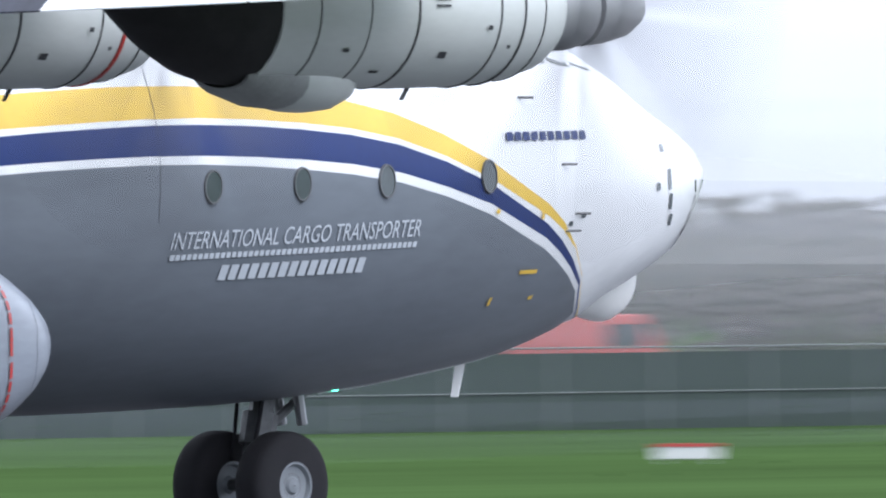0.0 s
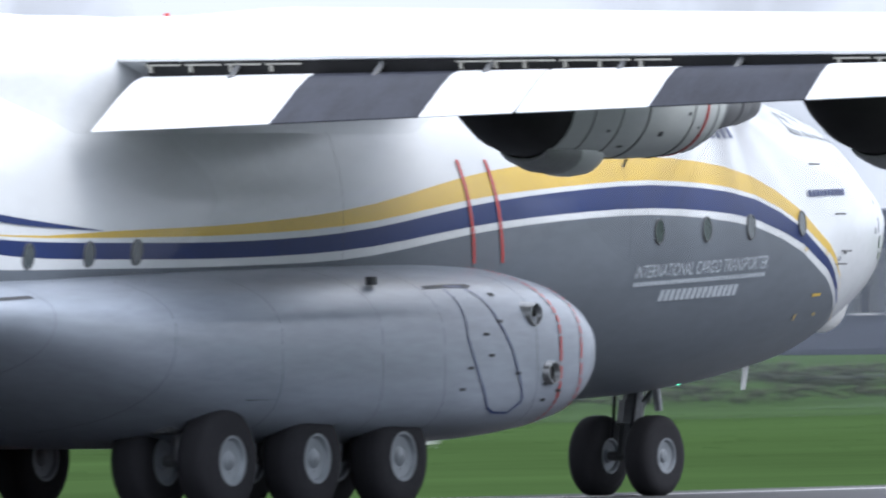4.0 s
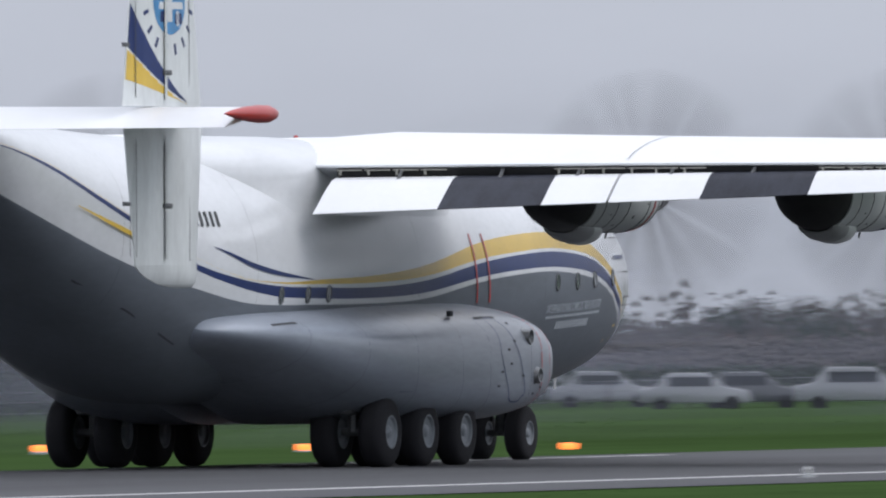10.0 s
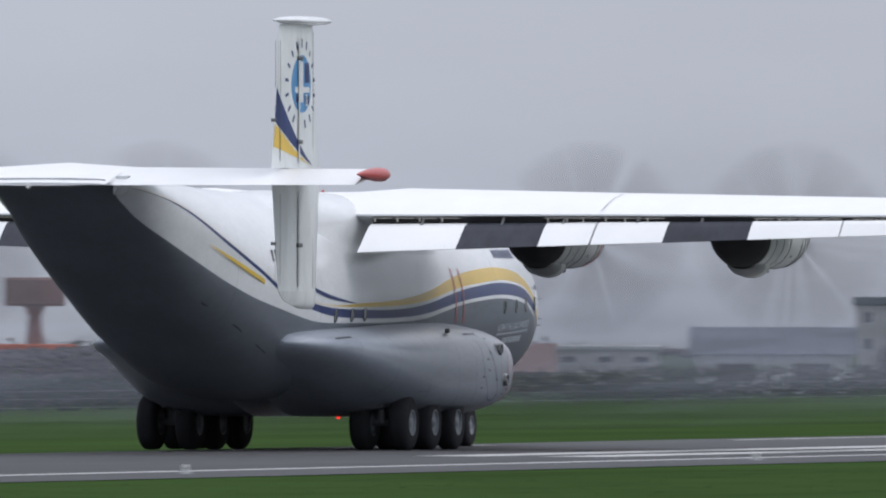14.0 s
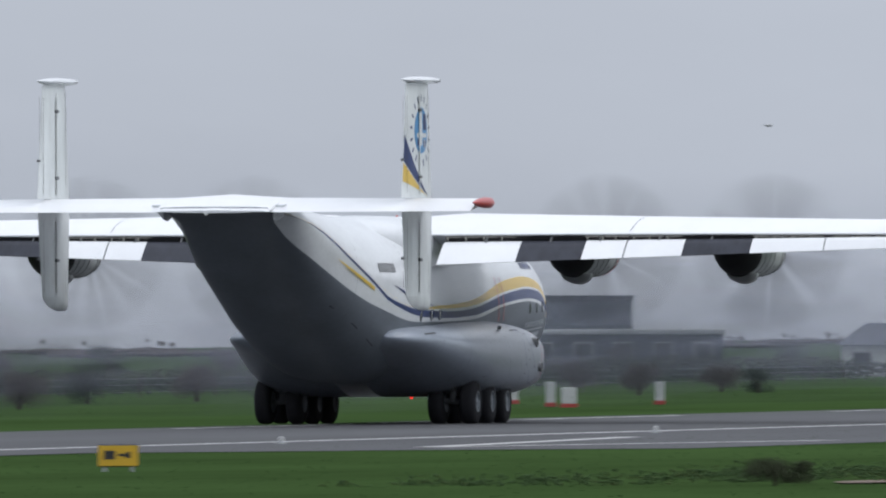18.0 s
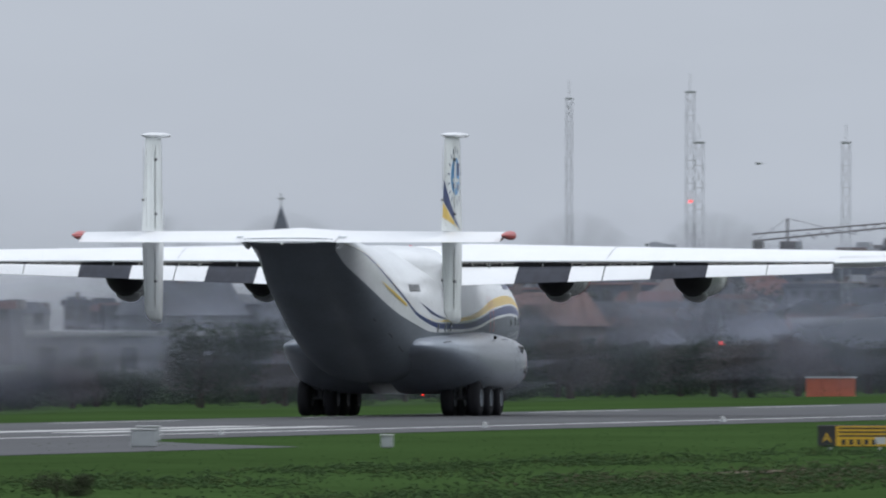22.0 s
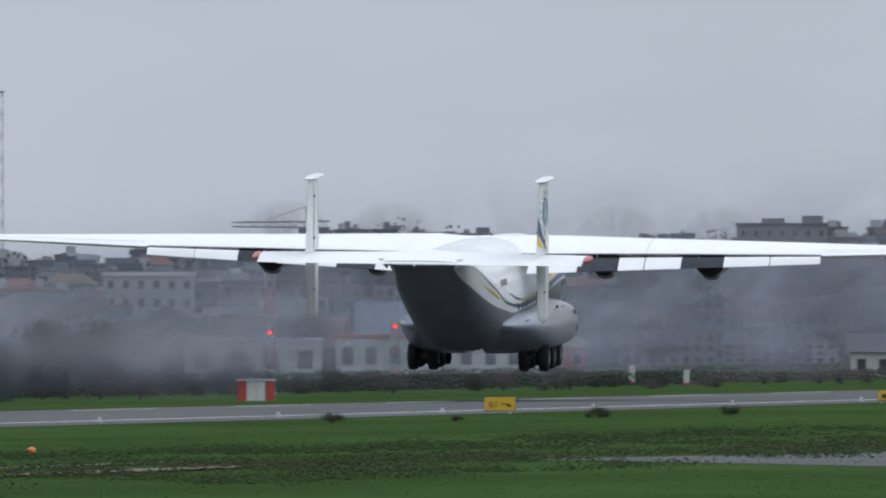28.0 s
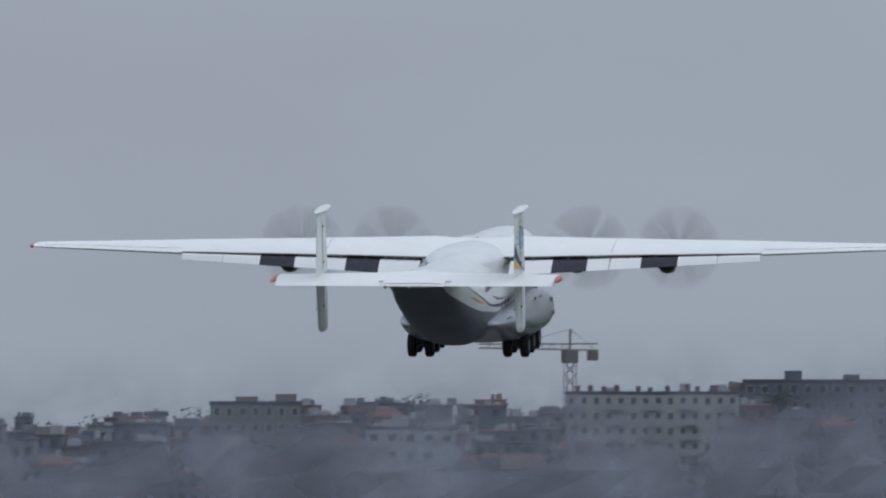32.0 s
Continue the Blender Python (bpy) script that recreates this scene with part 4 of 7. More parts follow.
for s in (-1, 1):
    yf = 7.12 * s
    fin = None
    for lo, hi, a, b in ((8.75, 13.12, (-27.8, -22.6), (-26.95, -23.4)), (5.0, 8.45, (-27.0, -22.95), (-27.75, -22.55))):
        rings = []
        for i in range(7):
            u = i / 6
            te, le = a[0] + (b[0] - a[0]) * u, a[1] + (b[1] - a[1]) * u
            z = lo + (hi - lo) * u
            rings.append([(te + (le - te) * v, yf + h * 0.17, z) for v, h in ((0, 0.05), (0.2, 0.55), (0.5, 0.95), (0.7, 1), (0.9, 0.7), (1, 0), (0.9, -0.7), (0.7, -1), (0.5, -0.95), (0.2, -0.55), (0, -0.05))])
        piece = part("fin", tidy(skin(rings)), FIN_WHITE, plane, "tall white upper fin" if lo > 8 else "dirty white lower fin")
        fin = fin or piece
        # rudder seam and hinge; the grey strip paints the recessed gap's shadow
        for q in (-1, 1):
            for nm, x0, x1, z0, z1, mat, d in (("rudder_gap_shade", -25.42, -25.26, lo + 0.15, hi - 0.55, NACELLE, 0.176), ("rudder_seam", -25.45, -25.42, lo + 0.15, hi - 0.4, SEAM, 0.178), ("tab_seam", -27.1, -27.06, lo + 0.2, hi - 0.5, SEAM, 0.08), ("boot_seam", -23.78, -23.74, lo + 0.1, hi - 0.2, SEAM, 0.148)):
                bm = bmesh.new()
                bm.faces.new([bm.verts.new((x, yf + q * d, z)) for x, z in ((x0, z0), (x1, z0), (x1, z1), (x0, z1))])
                part(nm, tidy(bm), mat, piece)
        for z in ((9.55, 12.1) if lo > 8 else (6.4,)):
            part("hinge", bevelled(boxes((-25.5, yf - 0.2, z - 0.06, -25.0, yf + 0.2, z + 0.06)), 0.02), STRUT, piece)
        part("hinge", bevelled(boxes((-27.72, yf - 0.03, lo + 1.4, -27.3, yf + 0.03, lo + 1.5)), 0.01), STRUT, piece)
    # bullet cap on top, rounded foot below
    rings = []
    for x, r in ((-27.3, 0.04), (-27.0, 0.2), (-26.0, 0.34), (-24.6, 0.4), (-23.2, 0.38), (-22.3, 0.29), (-21.8, 0.16), (-21.6, 0.02)):
        rings.append([(x, yf + 1.05 * r * math.cos(q), 13.24 + 0.36 * r * math.sin(q)) for q in [2 * math.pi * k / 16 for k in range(16)]])
    part("fin_cap", tidy(skin(rings)), PAINT_WHITE, plane, "bullet-shaped cap on the fin")
    rings = []
    for z, te, le, k in ((5.0, -27.0, -22.95, 1.0), (4.86, -26.75, -22.93, 0.97), (4.7, -26.3, -22.95, 0.86), (4.56, -25.6, -23.05, 0.62), (4.48, -24.9, -23.25, 0.3), (4.46, -24.4, -23.5, 0.08)):
        rings.append([(te + (le - te) * v, yf + h * 0.17 * k, z) for v, h in ((0, 0.05), (0.2, 0.55), (0.5, 0.95), (0.7, 1), (0.9, 0.7), (1, 0), (0.9, -0.7), (0.7, -1), (0.5, -0.95), (0.2, -0.55), (0, -0.05))])
    part("fin_foot", tidy(skin(rings)), FIN_WHITE, plane)
    # paint on the outer face of the starboard fin: blue and yellow wedges, a round emblem with a ring of marks
    if s < 0:
        def fin_paint(pts, mat, name, lift=0.006):
            bm = bmesh.new()
            bm.faces.new([bm.verts.new((v, 0, z)) for v, z in pts])
            bmesh.ops.triangulate(bm, faces=bm.faces[:])
            for _ in range(3 if len(pts) < 9 else 1):
                bmesh.ops.subdivide_edges(bm, edges=bm.edges[:], cuts=1, use_grid_fill=True)
            for p in bm.verts:
                v, z = p.co.x, p.co.z
                u = (z - 8.75) / 4.37
                te, le = -27.8 + 0.85 * u, -22.6 - 0.8 * u
                h = at([(0, 0.05), (0.2, 0.55), (0.5, 0.95), (0.7, 1), (0.9, 0.7), (1, 0)], v)
                p.co = (te + (le - te) * v, yf - 0.17 * h - lift, z)
            part(name, tidy(bm), mat, fin)

        for k in range(8):
            v0, v1 = 0.012 + 0.0917 * k, 0.012 + 0.0917 * (k + 1)
            up = [8.84 + 2.38 * max(1 - v / 0.746, 0) ** 1.25 for v in (v0, v1)]
            mid = [8.83 + 1.34 * max(1 - v / 0.746, 0) ** 1.25 for v in (v0, v1)]
            low = [8.80 + 0.6 * max(1 - v / 0.746, 0) ** 0.95 for v in (v0, v1)]
            fin_paint([(v0, mid[0] + 0.02), (v1, mid[1] + 0.01), (v1, up[1] + 0.01), (v0, up[0] + 0.02)], PAINT_BLUE, "wedge")
            fin_paint([(v0, low[0]), (v1, low[1]), (v1, mid[1] - 0.02), (v0, mid[0] - 0.06)], PAINT_YELLOW, "wedge")
        fin_paint([(0.535 + 0.235 * math.cos(2 * math.pi * k / 24), 11.32 + 0.88 * math.sin(2 * math.pi * k / 24)) for k in range(24)], PAINT_LOGO, "emblem")
        for v0, v1, z0, z1, mat in ((0.49, 0.56, 10.75, 12.0, PAINT_WHITE), (0.38, 0.72, 11.05, 11.22, PAINT_WHITE), (0.6, 0.72, 11.35, 11.95, PAINT_BLUE), (0.4, 0.47, 10.75, 11.0, PAINT_BLUE), (0.62, 0.66, 10.65, 11.0, PAINT_WHITE), (0.6, 0.7, 10.7, 10.95, PAINT_BLUE)):
            fin_paint([(v0, z0), (v1, z0), (v1, z1), (v0, z1)], mat, "emblem_bar", 0.011)
        for k in range(17):
            a = 2 * math.pi * k / 17 + 0.1
            cv, cz = 0.535 + 0.335 * math.cos(a), 11.32 + 1.24 * math.sin(a)
            tx, tz = -math.sin(a), math.cos(a)
            fin_paint([(cv + i * tx * 0.014 + j * math.cos(a) * 0.033, cz + i * tz * 0.05 + j * math.sin(a) * 0.13) for i, j in ((-1, -1), (1, -1), (1, 1), (-1, 1))], PAINT_BLUE, "emblem_mark")
    # red bullet at the tailplane's tip
    part("tip_pod", tidy(turned([(-29.05, 0.02), (-28.5, 0.1), (-27.8, 0.17), (-27.0, 0.215), (-26.3, 0.21), (-25.85, 0.13), (-25.65, 0.03)], 16, "x", centre=(0, 10.2 * s, 8.55))), PAINT_RED, plane, "red bullet at the tailplane's tip")

# ---- landing gear ----
wheels = []


def wheel(x, y, r, w, out, hole=0.47):
    """A fat tyre on a dished rim; it turns about y."""
    h = w / 2
    tyre = part("wheel", tidy(turned([(-h, r * hole), (-h, r * 0.72), (-h * 0.92, r * 0.88), (-h * 0.7, r * 0.97), (-h * 0.4, r), (h * 0.4, r), (h * 0.7, r * 0.97), (h * 0.92, r * 0.88), (h, r * 0.72), (h, r * hole)], 40, "y", caps=False)), RUBBER, plane, "black tyre on a grey rim")
    for q in (-1, 1):
        bm = turned([(q * h * 0.98, r * hole * 1.02), (q * h * 0.98, r * hole * 0.9), (q * h * 0.78, r * hole * 0.8), (q * h * 0.72, r * hole * 0.4), (q * h * 0.86, r * hole * 0.3), (q * h * 0.9, 0.01)], 28, "y", caps=False)
        rim = part("rim", tidy(bm), RIM, tyre)
    for k in range(6):
        a = 2 * math.pi * k / 6
        part("bolt", tidy(turned([(out * h * 0.64, 0.035), (out * h * 0.74, 0.035)], 6, "y", centre=(r * hole * 0.56 * math.cos(a), 0, r * hole * 0.56 * math.sin(a)))), STRUT, tyre)
    wheels.append((tyre, x, y, r))
    return tyre


for s in (-1, 1):
    for x in (2.66, 0.0, -2.6):
        for y in (4.1, 2.84):
            wheel(x, s * y, 0.875, 0.62, s if y > 3 else -s)
        leg = part("main_leg", tidy(rod((x, s * 3.4, 0.875), (x, s * 3.4, 1.9), 0.14)), STRUT, plane)
        part("axle", tidy(rod((x, s * 2.6, 0.875), (x, s * 4.2, 0.875), 0.1)), STRUT, leg)
        part("gear_fairing", bevelled(boxes((x - 0.75, s * 3.4 - 0.25, 1.3, x + 0.75, s * 3.4 + 0.25, 1.7)), 0.12), STRUT, leg)
for y in (-0.55, 0.55):
    wheel(16.95, y, 0.69, 0.5, math.copysign(1, y), 0.44)
leg = part("nose_leg", tidy(rod((16.95, 0, 0.69), (17.25, 0, 2.1), 0.16)), STRUT, plane, "dark nose gear leg with hoses")
part("axle", tidy(rod((16.95, -0.6, 0.69), (16.95, 0.6, 0.69), 0.08)), STRUT, leg)
part("collar", tidy(rod((17.06, 0, 1.2), (17.14, 0, 1.6), 0.23)), STRUT, leg)
part("drag_brace", tidy(rod((17.1, 0.0, 1.3), (18.1, 0, 1.95), 0.06)), STRUT, leg)
for q in (-0.18, 0.18):
    part("steering_jack", tidy(rod((17.72, q, 1.45), (17.62, q, 1.95), 0.07)), STEEL, leg)
    part("hose", tidy(rod((16.8, q, 1.0), (16.95, q * 1.2, 1.8), 0.03, seg=6)), RUBBER, leg)


# ---- the airfield ----
def land(az, r, z=0.0):
    """A place on the ground at an azimuth in degrees and a distance from the camera."""
    a = radians(az)
    return Vector((r * math.sin(a), r * math.cos(a), z))


def ground_z(y):
    """The field's fall across the runway."""
    return at([(-400, -2.0), (60, -0.4), (150, 0.0), (231, 0.0), (252, -0.52), (300, -0.8), (420, -1.0), (600, -1.0), (1000, -6.0), (1500, -14.0), (5000, -62.0)], y)


bm = bmesh.new()
ys = [-4900, -1500, -400, -100, 60, 120, 150, 180, 205, 231, 241.5, 252, 300, 360, 420, 600, 800, 1000, 1500, 3000, 4900]
xs = [-4900, -3000, -1500, -500, 0, 300, 600, 900, 1200, 1600, 2000, 3000, 4900]
grid = [[bm.verts.new((x, y, ground_z(y))) for x in xs] for y in ys]
for a, b in zip(grid, grid[1:]):
    for i in range(len(xs) - 1):
        bm.faces.new((a[i], a[i + 1], b[i + 1], b[i]))
ground = tagged(part("ground", tidy(bm), GRASS, None, "mown green airfield grass"), category="grass", kind="structure")


def sheet(name, poly, mat, lift, label, category):
    """A flat piece of paving on the field: rows of corner points from near to far."""
    bm = bmesh.new()
    vs = [[bm.verts.new((x, y, ground_z(y) + lift)) for x, y in row] for row in poly]
    for a, b in zip(vs, vs[1:]):
        for i in range(len(a) - 1):
            bm.faces.new((a[i], a[i + 1], b[i + 1], b[i]))
    return tagged(part(name, tidy(bm), mat, None, label, smooth=False), category=category, kind="structure")


rx = [-1500 + 200 * i for i in range(32)]
runway = sheet("runway", [[(x, y) for x in rx] for y in (199.5, 205, 218, 231, 241.5, 252)], ASPHALT, 0.02, "dark grey asphalt runway", "runway")


def line(x0, x1, y, w, parent, name="edge_line"):
    bm = bmesh.new()
    n = max(1, int((x1 - x0) / 200))
    q = [[bm.verts.new((x0 + (x1 - x0) * i / n, yy, ground_z(yy) + 0.026)) for i in range(n + 1)] for yy in (y - w / 2, y + w / 2)]
    for i in range(n):
        bm.faces.new((q[0][i], q[0][i + 1], q[1][i + 1], q[1][i]))
    return part(name, tidy(bm), MARKING, parent, smooth=False)


line(-1500, 4500, 206.2, 0.9, runway)
line(-1500, 4500, 250.3, 0.9, runway)
for k in range(70):
    line(-600 + 60 * k, -570 + 60 * k, 228.8, 0.6, runway, "centre_dash")
for x0 in (420, 760, 1060):
    for y in (212, 216):
        line(x0, x0 + 60, y, 2.2, runway, "touchdown_bar")


# ---- the land beyond the runway ----
# plain wall and roof colours are kept greyish, with distance haze mixed in
WALL_WHITE = material("white_render", (0.52, 0.53, 0.52), 0.8, vary=0.12, scale=0.3, spec=0.2)
WALL_CREAM = material("cream_render", (0.36, 0.355, 0.34), 0.85, vary=0.15, scale=0.3, spec=0.2)
WALL_BRICK = material("brown_brick", (0.19, 0.145, 0.13), 0.9, vary=0.25, scale=0.8, spec=0.2)
WALL_GREY = material("grey_cladding", (0.17, 0.185, 0.21), 0.6, vary=0.12, scale=0.3, spec=0.2)
WALL_DARK = material("dark_blue_cladding", (0.055, 0.065, 0.085), 0.6, vary=0.2, scale=0.3, spec=0.2)
WALL_ORANGE = material("orange_sheet_metal", (0.48, 0.10, 0.035), 0.55, vary=0.15, scale=1.0)
WALL_BLUE = material("blue_sheet_metal", (0.035, 0.095, 0.33), 0.55, vary=0.15, scale=0.5)
WALL_RED = material("red_sheet_metal", (0.36, 0.045, 0.04), 0.55, vary=0.15, scale=0.8)
ROOF_RED = material("red_roof_tiles", (0.19, 0.118, 0.106), 0.85, vary=0.25, scale=1.2, spec=0.2)
ROOF_DARK = material("slate_roof", (0.09, 0.10, 0.12), 0.75, vary=0.25, scale=1.0, spec=0.2)
ROOF_BLUE = material("blue_grey_sheet_roof", (0.10, 0.13, 0.19), 0.6, vary=0.12, scale=0.2)
ROOF_PALE = material("pale_sheet_roof", (0.45, 0.46, 0.47), 0.6, vary=0.1, scale=0.4)
ROOF_BROWN = material("brown_roof_tiles", (0.15, 0.115, 0.105), 0.85, vary=0.25, scale=1.2, spec=0.2)
# town colours: greyed and blued further, so the paint itself holds some haze
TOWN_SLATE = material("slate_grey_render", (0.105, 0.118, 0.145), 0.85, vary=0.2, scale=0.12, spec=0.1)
TOWN_WARM = material("haze_greyed_warm_render", (0.17, 0.162, 0.165), 0.85, vary=0.2, scale=0.12, spec=0.1)
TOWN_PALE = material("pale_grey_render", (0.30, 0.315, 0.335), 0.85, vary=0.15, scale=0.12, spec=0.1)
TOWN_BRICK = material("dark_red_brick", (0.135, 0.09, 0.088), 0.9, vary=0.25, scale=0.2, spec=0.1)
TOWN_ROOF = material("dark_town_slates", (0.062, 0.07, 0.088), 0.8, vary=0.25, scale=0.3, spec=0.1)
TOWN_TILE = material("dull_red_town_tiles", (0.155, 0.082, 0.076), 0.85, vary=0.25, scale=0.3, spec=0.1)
WIN_FRAME = material("window_frame_paint", (0.42, 0.42, 0.41), 0.6, vary=0.1)
WIN_DARK = material("dark_window_glass", (0.03, 0.035, 0.042), 0.15, vary=0.3, scale=0.7)
BARK = material("tree_bark", (0.055, 0.045, 0.038), 0.95, vary=0.3, scale=3.0, spec=0.1)
TWIGS = material("bare_winter_twigs", (0.095, 0.084, 0.080), 1.0, vary=0.12, scale=0.5, spec=0.0, per_piece=0.1)
LEAF_DARK = material("dark_evergreen_leaves", (0.034, 0.048, 0.032), 0.9, vary=0.3, scale=0.5, spec=0.0, per_piece=0.25)
LEAF_OLIVE = material("olive_leaves", (0.055, 0.064, 0.040), 0.9, vary=0.3, scale=0.5, spec=0.0, per_piece=0.25)
NETTING = material("green_fence_netting", (0.040, 0.055, 0.048), 0.9, vary=0.02, scale=0.5, spec=0.1)
FENCE_POST = material("weathered_fence_steel", (0.13, 0.145, 0.14), 0.6, metal=0.2, vary=0.12, scale=3.0)
GALV = material("galvanised_steel", (0.36, 0.38, 0.38), 0.5, metal=0.4, vary=0.12, scale=3.0)
LAMP_RED = material("red_warning_lamp", (1.0, 0.05, 0.04), 0.4, glow=2.2)
LAMP_ORANGE = material("orange_field_lamp", (1.0, 0.22, 0.04), 0.4, glow=2.0)
CAR_WHITE = material("white_car_paint", (0.27, 0.28, 0.30), 0.3, vary=0.05, coat=0.5)
CAR_DARK = material("dark_car_paint", (0.06, 0.065, 0.075), 0.3, vary=0.1, coat=0.5)
rng = np.random.RandomState(7)
EYE_Z = EYE[2]
BASE = -1.0


def edge(az):
    """Distance from the camera to the far rim of the field."""
    return 330.0 / math.cos(radians(az))


def spot(az, r, z=BASE):
    """A pose on the land, its x to the right and its y away from the camera."""
    p = land(az, r, z)
    return Matrix.Translation(p) @ Matrix.Rotation(-radians(az), 4, "Z")


def rise(el, r, base=BASE):
    """Height over the land of what stands el degrees above the camera's level at r."""
    return max(EYE_Z + r * math.tan(radians(el)) - base, 0.4)


WINDOW_MESHES = {}


def window_mesh(w, h):
    key = (round(w, 1), round(h, 1))
    if key not in WINDOW_MESHES:
        w, h = max(key[0], 0.3), max(key[1], 0.3)
        bm = boxes((-w / 2, -0.06, 0, w / 2, 0.02, 0.08), (-w / 2, -0.06, h - 0.08, w / 2, 0.02, h), (-w / 2, -0.06, 0.08, -w / 2 + 0.08, 0.02, h - 0.08), (w / 2 - 0.08, -0.06, 0.08, w / 2, 0.02, h - 0.08))
        n = len(bm.faces)
        f = bm.faces.new([bm.verts.new(p) for p in ((-w / 2 + 0.08, -0.01, 0.08), (w / 2 - 0.08, -0.01, 0.08), (w / 2 - 0.08, -0.01, h - 0.08), (-w / 2 + 0.08, -0.01, h - 0.08))])
        f.material_index = 1
        me = bpy.data.meshes.new("window")
        bm.to_mesh(me)
        bm.free()
        me.materials.append(WIN_FRAME), me.materials.append(WIN_DARK)
        WINDOW_MESHES[key] = me
    return WINDOW_MESHES[key]


def building(name, label, az0, az1, el, k, wall, roof, shape="gable", floors=2, cols=4, depth=12.0, turn=0.0, category="building", group="", far=False):
    """A building that spans two azimuths and reaches up to el degrees, k times as far as the field's rim."""
    az = (az0 + az1) / 2
    r = edge(az) * k
    w = r * radians(az1 - az0)
    h = rise(el, r)
    b = thing(name, label, category, spot(az, r) @ Matrix.Rotation(radians(turn), 4, "Z"), group)
    eave = h if shape == "flat" else h - min(h * 0.4, max(w, 4.0) * 0.3)
    if shape == "barn":
        eave = h * 0.42
    part("wall", boxes((-w / 2, 0, -0.3, w / 2, depth, eave)), wall, b, smooth=False)
    o = min(0.4, w * 0.05)
    if shape == "flat":
        rf = boxes((-w / 2 - 0.15, -0.15, eave, w / 2 + 0.15, depth + 0.15, eave + min(0.5, 0.12 * h)))
        rf = bevelled(rf, 0.05, 1)
        part("roof", rf, roof, b, smooth=False)
        if w > 12 and h > 5:
            for q in range(2):
                u = -w / 2 + w * (0.25 + 0.4 * q) + rng.uniform(-1, 1)
                part("roof_house", boxes((u, 2, eave + 0.3, u + rng.uniform(1.5, 3.5), 5, eave + rng.uniform(1.0, 2.2))), wall, b, smooth=False)
    elif shape == "gable_front":
        bm = bmesh.new()
        pts = [(-w / 2 - o, eave - 0.1), (0, h), (w / 2 + o, eave - 0.1), (w / 2 + o, eave - 0.35), (0, h - 0.3), (-w / 2 - o, eave - 0.35)]
        skin([[(x, y, z) for x, z in pts] for y in (-o, depth + o)], bm)
        part("roof", tidy(bm), roof, b, smooth=False)
        bm = bmesh.new()
        bm.faces.new([bm.verts.new(p) for p in ((-w / 2, -0.004, eave - 0.3), (w / 2, -0.004, eave - 0.3), (0, -0.004, h - 0.25))])
        part("gable", bm, wall, b, smooth=False)
    else:
        inset = w * 0.12 if shape == "hip" else -o
        bm = bmesh.new()
        v = [bm.verts.new(p) for p in ((-w / 2 - o, -o, eave), (w / 2 + o, -o, eave), (w / 2 + o, depth + o, eave), (-w / 2 - o, depth + o, eave), (-w / 2 + inset, depth / 2, h), (w / 2 - inset, depth / 2, h))]
        for f in ((0, 1, 5, 4), (1, 2, 5), (2, 3, 4, 5), (3, 0, 4), (3, 2, 1, 0)):
            bm.faces.new([v[i] for i in f])
        part("roof", tidy(bm), roof, b, smooth=False)
        if h > 4 and w > 6:
            u = rng.uniform(-w / 4, w / 4)
            part("chimney", boxes((u, depth / 2 - 0.5, h - 0.6, u + 0.8, depth / 2 + 0.3, h + 0.9)), WALL_BRICK, b, smooth=False)
    if floors and cols:
        fh, cw = eave / floors, w / cols
        me = window_mesh(min(cw * 0.5, 2.6), fh * 0.5)
        spots = [(-w / 2 + cw * (j + 0.5), -0.012, fh * (i + 0.3)) for i in range(floors) for j in range(cols) if rng.rand() > 0.06]
        if far:
            # the small panes of a far house stay one piece
            bm = bmesh.new()
            ww, hh = min(cw * 0.5, 1.6), fh * 0.5
            for x, y, z in spots:
                boxes((x - ww / 2, -0.05, z, x + ww / 2, 0.02, z + hh), bm=bm)
            tagged(part("window_row", bm, WIN_DARK, b, smooth=False), kind="stuff")
        else:
            for p in spots:
                share("window", me, b, Matrix.Translation(p))
    return b, w, h


def clump_mesh(name, centres, sizes, mat):
    """Many small uneven leaf clumps in one mesh."""
    n = len(centres)
    base = np.array([(1, 0, 0), (-1, 0, 0), (0, 1, 0), (0, -1, 0), (0, 0, 1), (0, 0, -1)], float)
    faces = np.array([(0, 2, 4), (2, 1, 4), (1, 3, 4), (3, 0, 4), (2, 0, 5), (1, 2, 5), (3, 1, 5), (0, 3, 5)])
    ang = rng.uniform(0, 6.28, n)
    c, s = np.cos(ang), np.sin(ang)
    v = base[None] * rng.uniform(0.55, 1.35, (n, 6, 1)) * sizes[:, None, :]
    v = np.stack([v[..., 0] * c[:, None] - v[..., 1] * s[:, None], v[..., 0] * s[:, None] + v[..., 1] * c[:, None], v[..., 2]], -1) + centres[:, None, :]
    f = (faces[None] + 6 * np.arange(n)[:, None, None]).reshape(-1, 3)
    me = bpy.data.meshes.new(name)
    me.vertices.add(6 * n), me.loops.add(24 * n), me.polygons.add(8 * n)
    me.vertices.foreach_set("co", v.astype(np.float32).ravel())
    me.loops.foreach_set("vertex_index", f.astype(np.int32).ravel())
    me.polygons.foreach_set("loop_start", np.arange(0, 24 * n, 3, dtype=np.int32))
    me.update(calc_edges=True)
    me.materials.append(mat)
    return me


